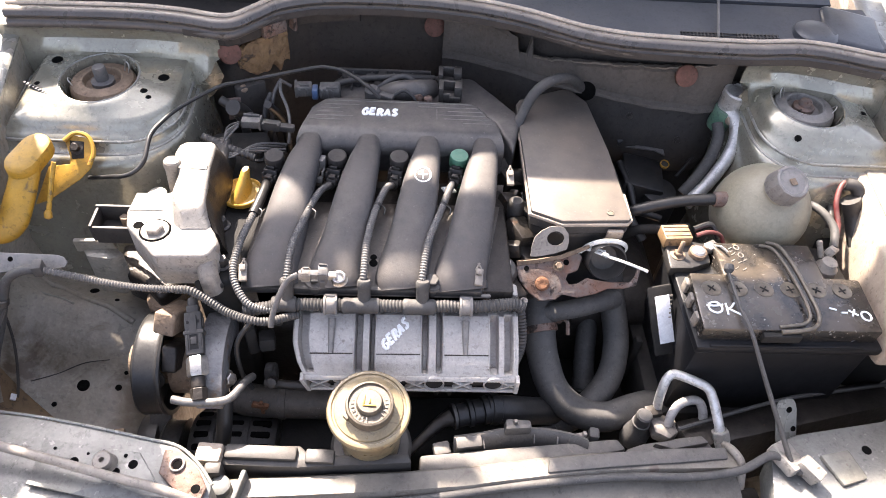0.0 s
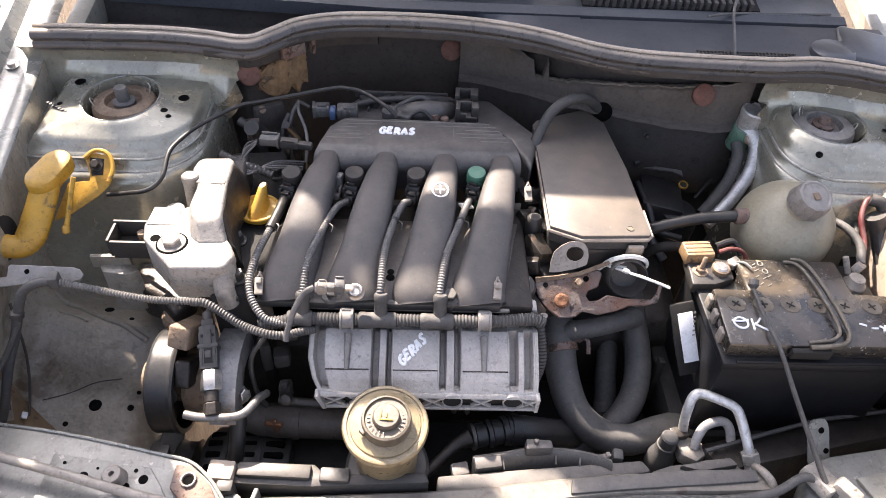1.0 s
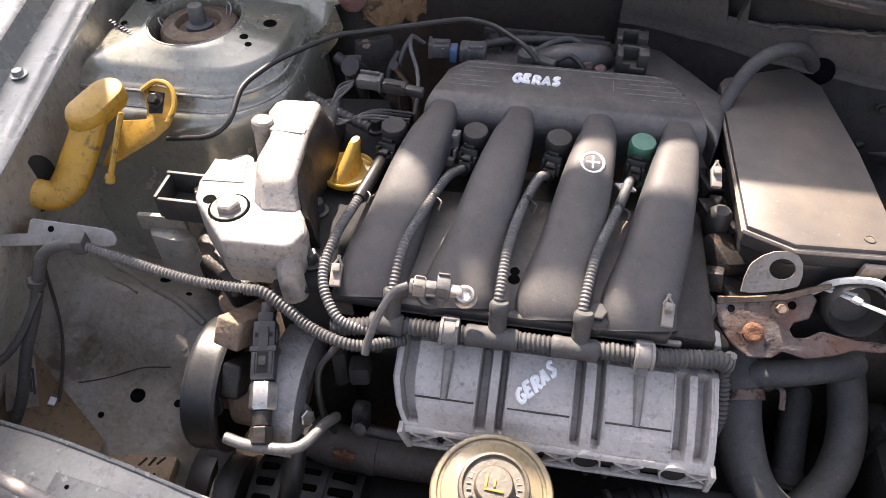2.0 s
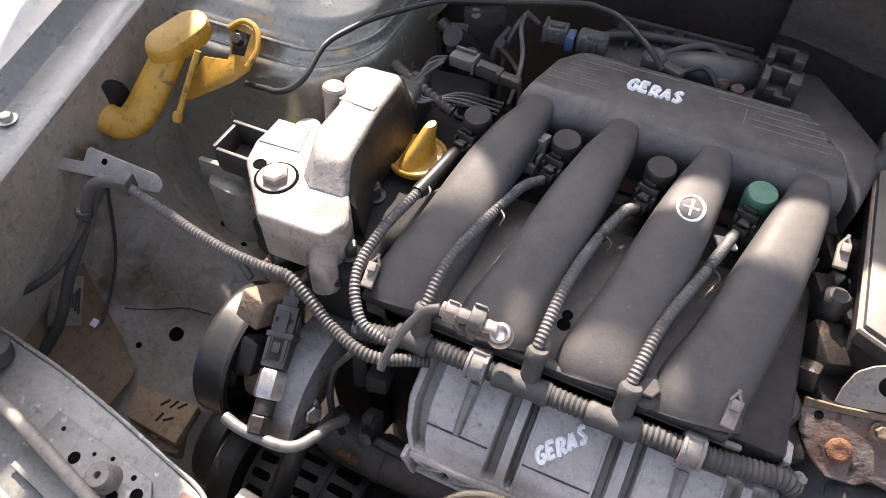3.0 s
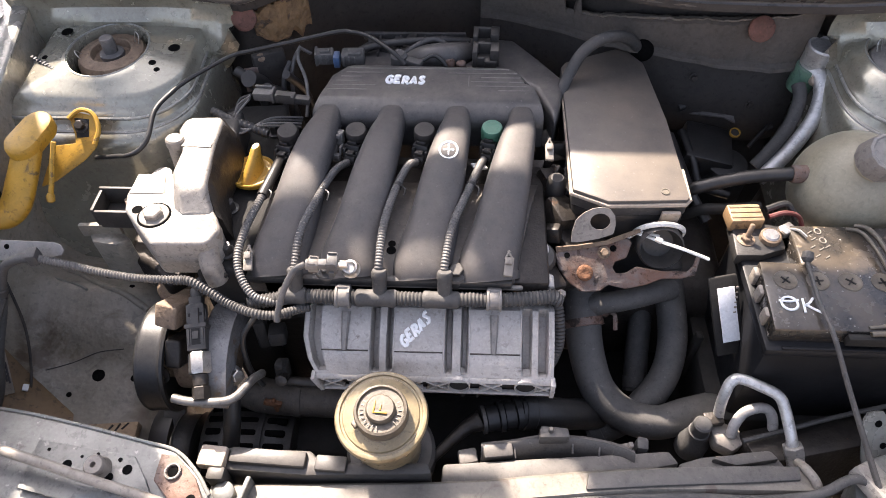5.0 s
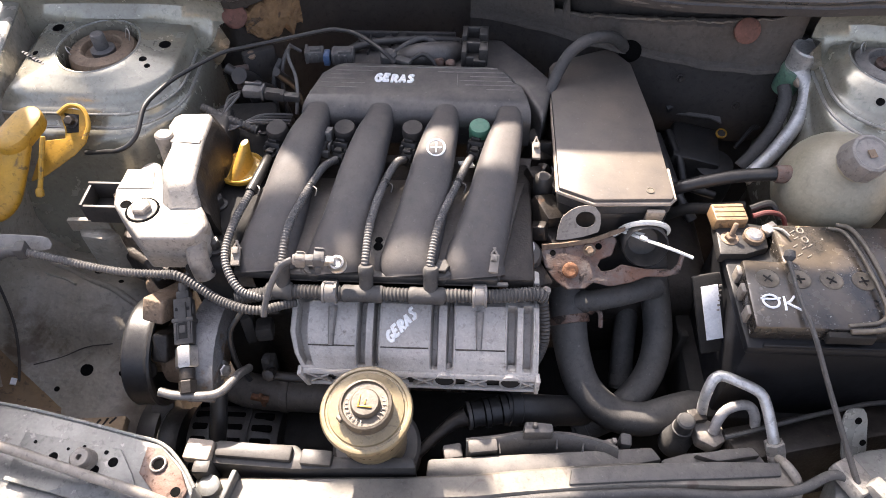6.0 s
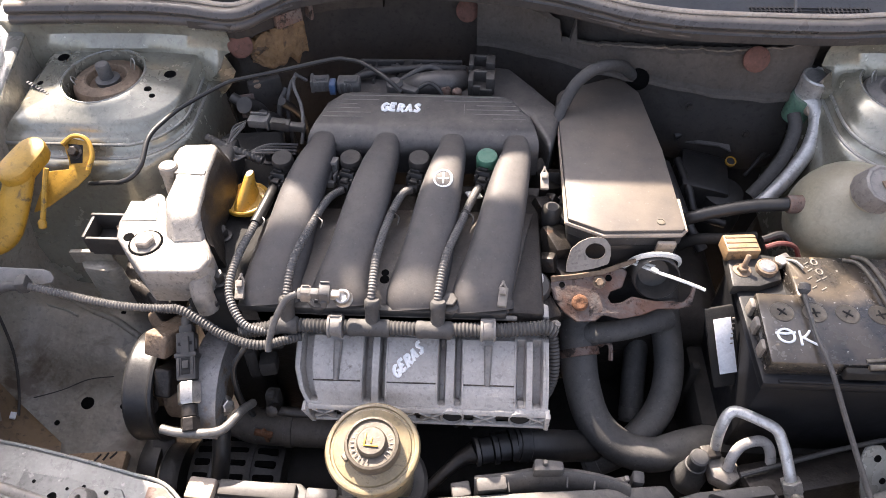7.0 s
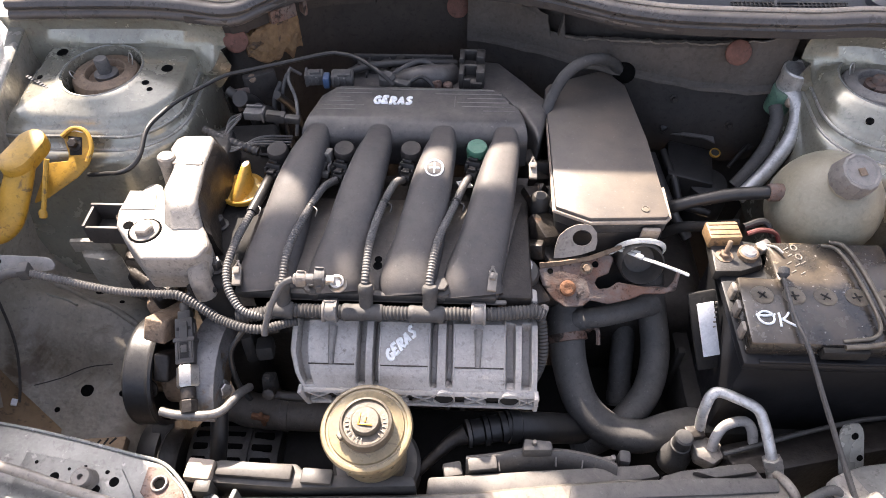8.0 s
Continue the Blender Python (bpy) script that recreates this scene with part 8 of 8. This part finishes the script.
# ---------------------------------------------------------------- air-conditioning pipes and fan shroud
def aircon():
    t = thing("aircon_pipe", (0.43, -0.28, 0.58), "bent aluminium air-conditioning pipes on a block joint", "pipe")
    bm = B()
    tube(bm, [(0.414, -0.272, 0.590), (0.410, -0.267, 0.620), (0.409, -0.263, 0.645), (0.4135, -0.2560, 0.660), (0.4235, -0.2540, 0.664), (0.444, -0.2645, 0.666), (0.460, -0.2745, 0.665), (0.4675, -0.2855, 0.656), (0.475, -0.3070, 0.637), (0.481, -0.324, 0.618)], 0.0064, 14, 8)
    part("bent_pipe", bm, TUBE_ALLOY, t, "bright bent pipe")
    bm = B()
    tube(bm, [(0.424, -0.292, 0.595), (0.427, -0.283, 0.610), (0.438, -0.273, 0.620), (0.460, -0.268, 0.622), (0.471, -0.276, 0.612), (0.474, -0.296, 0.585)], 0.0062, 12, 8)
    part("lower_pipe", bm, ALLOY_GREY, t)
    chain(t, (0.478, -0.3155, 0.628), (0.490, -0.339, 0.594), [("nut", 0.0, 0.35, 0.0115, 6, ALLOY, ""), ("collar", 0.35, 1.0, 0.010, 16, ALLOY_GREY, "")])
    bm = B()
    prism(bm, [(0.402, -0.285), (0.412, -0.272), (0.436, -0.282), (0.440, -0.300), (0.422, -0.312), (0.404, -0.302)], 0.575, 0.596, 0.003)
    part("block_joint", bm, CAPGREY, t)
    bm = B()
    lathe(bm, (0.389, -0.286, 0.545), (0, 0, 1), [(0.019, 0), (0.019, 0.025), (0.0135, 0.032), (0.0125, 0.048), (0.011, 0.049), (0.011, 0.066), (0.009, 0.068), (0.003, 0.068)], 24)
    part("valve_cap", bm, RUBBER, t, "dark valve with a cap")
    bm = B()
    box(bm, (0.405, -0.275, 0.602), (0.022, 0.016, 0.010), (0, 0, 10), 0.002)
    part("clip", bm, BLOCK, t)
    bm = B()
    tube(bm, [(0.476, -0.338, 0.632), (0.478, -0.352, 0.645), (0.486, -0.368, 0.640), (0.49, -0.385, 0.61)], 0.0052, 10, 6)
    part("hook", bm, CAPGREY, t, "pale hooked end")


aircon()


def fan_shroud():
    t = thing("fan_shroud", (0.22, -0.34, 0.55), "dusty grey radiator fan shroud behind the crossmember", "fan shroud")
    bm = B()
    prism(bm, [(0.085, -0.350), (0.130, -0.346), (0.205, -0.338), (0.280, -0.331), (0.341, -0.325), (0.351, -0.340), (0.300, -0.352), (0.236, -0.361), (0.118, -0.373), (0.084, -0.373)], 0.55, 0.622, 0.004, 2, lambda x, y: 0.0015 * noise.noise(V(x * 40, y * 40, 0)))
    top = part("top", bm, SHROUD, t, "uneven dusty top ledge")
    bm = B()
    rings = []
    arc = spline([(0.128, -0.328, 0), (0.162, -0.323, 0), (0.195, -0.316, 0), (0.231, -0.315, 0), (0.260, -0.318, 0), (0.285, -0.324, 0), (0.300, -0.331, 0)], 5)
    for q in arc:
        w = 0.001 * noise.noise(q * 50)
        rings.append([V(q.x, q.y + 0.003, 0.56), V(q.x, q.y + 0.001, 0.629 + w), V(q.x, q.y - 0.003, 0.631 + w), V(q.x, q.y - 0.006, 0.629 + w), V(q.x, q.y - 0.013, 0.617), V(q.x, q.y - 0.018, 0.56)])
    loft(bm, rings)
    part("ring_wall", bm, SHROUD, top)
    bm = B()
    box(bm, (0.147, -0.3335, 0.621), (0.034, 0.016, 0.018), (10, 0, 8), 0.003)
    box(bm, (0.113, -0.338, 0.612), (0.022, 0.018, 0.012), (0, 0, 12), 0.003)
    part("block_end", bm, SHROUD, top)
    for x, y, turn in ((0.166, -0.333, 8), (0.232, -0.325, -2), (0.262, -0.329, -8)):
        bm = B()
        box(bm, (x, y, 0.6225), (0.0022, 0.016, 0.004), (26, 0, turn), 0.0006)
        part("rib", bm, SHROUD, top)
    bm = B()
    prism(bm, [(0.191, -0.325), (0.229, -0.323), (0.228, -0.310), (0.193, -0.308)], 0.60, 0.642, 0.003, 2, None, 0.10)
    lathe(bm, (0.206, -0.316, 0.640), (0, 0, 1), [(0.003, 0), (0.003, 0.008), (0.002, 0.009)], 8)
    part("tab", bm, SHROUD, t)
    bm = B()
    box(bm, (0.291, -0.326, 0.617), (0.014, 0.012, 0.022), (0, 0, 12), 0.003)
    box(bm, (0.296, -0.324, 0.627), (0.005, 0.006, 0.012), (0, 10, 12), 0.001)
    part("peg", bm, CAPGREY, t, "dusty tan clip")
    bm = B()
    box(bm, (0.312, -0.318, 0.612), (0.014, 0.016, 0.026), (0, 0, -8), 0.004)
    part("peg", bm, RUBBER, t)
    bm = B()
    prism(bm, [(0.345, -0.352), (0.352, -0.338), (0.377, -0.330), (0.457, -0.319), (0.468, -0.338), (0.420, -0.350)], 0.57, 0.619, 0.003)
    prism(bm, [(0.385, -0.335), (0.420, -0.3265), (0.452, -0.3225), (0.460, -0.333), (0.41, -0.3425)], 0.61, 0.628, 0.003)
    part("side_piece", bm, SHROUD, t)
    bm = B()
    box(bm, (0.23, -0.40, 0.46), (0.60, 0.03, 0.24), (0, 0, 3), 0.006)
    part("radiator", bm, GRIME_SHADE, t)


fan_shroud()


# ---------------------------------------------------------------- yellow washer filler and fuel line
def washer_filler():
    t = thing("washer_filler", (-0.41, -0.07, 0.72), "yellow plastic washer filler neck with a snap cap", "filler neck")
    bm = B()
    ax = V(0.45, 0.75, 0.22).normalized()
    a, b2 = V(-0.4255, -0.062, 0.832), V(-0.417, -0.038, 0.836)
    rings = []
    side = (b2 - a).normalized()
    for h, g in ((-0.012, 0.90), (-0.009, 1.0), (0.002, 1.0), (0.006, 0.93), (0.0085, 0.7), (0.009, 0.2)):
        ring = []
        for k in range(40):
            an = 2 * math.pi * k / 40
            c = b2 if math.cos(an) > 0 else a
            perp = V(-side.y, side.x, 0).normalized()
            rad = (0.0205 if math.cos(an) > 0 else 0.0215) * g
            ring.append(c + side * math.cos(an) * rad + perp * math.sin(an) * rad + V(0, 0, h))
        rings.append(ring)
    loft(bm, rings)
    part("snap_cap", bm, YELLOW, t, "domed yellow cap")
    bm = B()
    tube(bm, [(-0.422, -0.058, 0.832), (-0.427, -0.076, 0.812), (-0.432, -0.096, 0.795), (-0.437, -0.113, 0.781), (-0.444, -0.126, 0.775), (-0.457, -0.132, 0.777), (-0.474, -0.133, 0.785)], 0.0115, 24, 8, wide=1.55, radii=[0.0125, 0.0125, 0.0130, 0.0130, 0.0120, 0.0108, 0.0105])
    part("neck", bm, YELLOW, t, "flattened yellow neck bending into the wing")
    bm = B()
    ear = [(-0.429, -0.072), (-0.416, -0.031), (-0.388, -0.028), (-0.389, -0.020), (-0.397, -0.004), (-0.391, 0.001), (-0.384, 0.003), (-0.366, 0.000), (-0.357, -0.015), (-0.361, -0.031), (-0.375, -0.044), (-0.411, -0.066)]
    prism(bm, ear, 0.8205, 0.8235, 0.0008, 1)
    for v in bm.verts:
        v.co = V(v.co.x, v.co.y, v.co.z + 0.75 * v.co.y)
    lug = part("bracket", bm, YELLOW, t, "flat yellow bracket ear")
    # black plate on the ear paints the shade of a bolt recess
    bm = B()
    prism(bm, [(-0.391, -0.003), (-0.372, -0.004), (-0.371, -0.022), (-0.386, -0.023)], 0.8210, 0.8242, 0.0004, 1)
    for v in bm.verts:
        v.co = V(v.co.x, v.co.y, v.co.z + 0.75 * v.co.y)
    part("recess_shade", bm, GRIME_SHADE, lug, "black plate for the shade of a recess round the bolt")
    bm = B()
    tube(bm, [(-0.397, -0.006, 0.823), (-0.384, 0.003, 0.829), (-0.367, 0.000, 0.827), (-0.358, -0.015, 0.815), (-0.362, -0.031, 0.803)], 0.0030, 8, 5)
    part("ear_rim", bm, YELLOW, lug)
    bolt((-0.381, -0.011, 0.815), (0, -0.6, 0.8), 0.006, 0.007, lug, BLOCK)
    bm = B()
    tube(bm, [(-0.384, -0.066, 0.838), (-0.388, -0.080, 0.820), (-0.392, -0.095, 0.800), (-0.395, -0.104, 0.787)], 0.0030, 8, 5)
    lathe(bm, (-0.395, -0.104, 0.790), (0, -0.5, -0.8), [(0.003, 0), (0.0050, 0.003), (0.0045, 0.010), (0.001, 0.012)], 10)
    part("strap", bm, YELLOW, t)
    # black disc on the uncut wing paints the shade of its opening
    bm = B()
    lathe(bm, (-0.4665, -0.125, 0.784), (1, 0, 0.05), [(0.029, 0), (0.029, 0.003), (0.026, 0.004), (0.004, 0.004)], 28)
    part("wing_hole_shade", bm, GRIME_SHADE, t, "black disc for the shade of an opening in the inner wing")


washer_filler()
bm = B()
tube(bm, [(0.018, 0.105, 0.83), (0.003, 0.112, 0.842), (-0.018, 0.131, 0.845), (-0.039, 0.147, 0.846), (-0.058, 0.153, 0.846), (-0.078, 0.153, 0.846), (-0.142, 0.126, 0.846), (-0.185, 0.108, 0.846), (-0.211, 0.096, 0.845), (-0.250, 0.050, 0.845), (-0.268, 0.018, 0.844), (-0.278, -0.012, 0.842), (-0.2795, -0.042, 0.831), (-0.2835, -0.0525, 0.825), (-0.293, -0.0600, 0.819), (-0.309, -0.0590, 0.811), (-0.3268, -0.0480, 0.800), (-0.349, -0.0385, 0.789), (-0.371, -0.0280, 0.778)], 0.0030, 10, 8)
solo("fuel_line", bm, BLACK_CLEAN, "slim black fuel line curving round the strut tower", "fuel line")

# thin rod leaning from the lamp panel onto the battery
bm = B()
tube(bm, [(0.536, -0.375, 0.664), (0.520, -0.338, 0.695), (0.503, -0.296, 0.729), (0.487, -0.256, 0.7625), (0.4835, -0.215, 0.7645), (0.486, -0.160, 0.764)], 0.0034, 8, 8, radii=[0.0034, 0.0029, 0.0025, 0.0023])
lathe(bm, (0.486, -0.160, 0.764), (0.1, 0.5, 0.3), [(0.004, 0), (0.0068, 0.004), (0.006, 0.011), (0.002, 0.013)], 12)
solo("bonnet_catch_cable", bm, RUBBER, "thin dark cable running from the lamp panel over the battery", "cable")

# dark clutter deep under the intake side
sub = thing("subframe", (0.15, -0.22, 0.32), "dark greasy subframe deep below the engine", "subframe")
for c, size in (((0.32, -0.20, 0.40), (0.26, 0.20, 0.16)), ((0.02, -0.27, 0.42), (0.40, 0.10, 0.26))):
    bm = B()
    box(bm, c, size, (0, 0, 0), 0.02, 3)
    part("beam", bm, GRIME_SHADE, sub)
for pts, r in (([(-0.20, 0.11, 0.80), (-0.19, 0.14, 0.76), (-0.17, 0.15, 0.68)], 0.012), ([(-0.175, 0.10, 0.79), (-0.16, 0.13, 0.75), (-0.15, 0.14, 0.66)], 0.009), ([(-0.15, 0.12, 0.80), (-0.14, 0.16, 0.74), (-0.14, 0.18, 0.66)], 0.006)):
    bm = B()
    tube(bm, pts, r, 10, 6)
    solo("heater_hose", bm, BLACK, "dark hose between the engine and the firewall", "hose", "hoses by the firewall")

nook = thing("firewall_bracket", (-0.19, 0.15, 0.70), "dark rusty bracket and lines beside the sealant patch", "bracket")
bm = B()
prism(bm, [(-0.205, 0.150), (-0.165, 0.172), (-0.158, 0.160), (-0.198, 0.138)], 0.70, 0.812, 0.003)
part("plate", bm, SOOT, nook)
bm = B()
box(bm, (-0.176, 0.158, 0.800), (0.030, 0.004, 0.024), (-20, 0, 30), 0.001)
part("face", bm, BLOCK, nook)
bm = B()
box(bm, (-0.204, 0.132, 0.782), (0.020, 0.004, 0.034), (-12, 8, 30), 0.001)
part("rusty_face", bm, RUSTY, nook, "rust-brown face")
for pts, r, m in (([(-0.222, 0.128, 0.80), (-0.205, 0.122, 0.79), (-0.19, 0.118, 0.76), (-0.186, 0.116, 0.70)], 0.007, BLACK), ([(-0.150, 0.150, 0.80), (-0.158, 0.132, 0.785), (-0.160, 0.118, 0.75), (-0.16, 0.11, 0.70)], 0.0035, RUBBER), ([(-0.135, 0.165, 0.815), (-0.145, 0.150, 0.80), (-0.150, 0.135, 0.77), (-0.15, 0.125, 0.70)], 0.0028, CONDUIT)):
    bm = B()
    tube(bm, pts, r, 10, 6)
    part("line", bm, m, nook)
bm = B()
lathe(bm, (-0.190, 0.148, 0.806), (0.3, -0.6, 0.8), [(0.006, 0), (0.006, 0.005), (0.004, 0.006)], 12)
part("nut", bm, BROWN, nook)
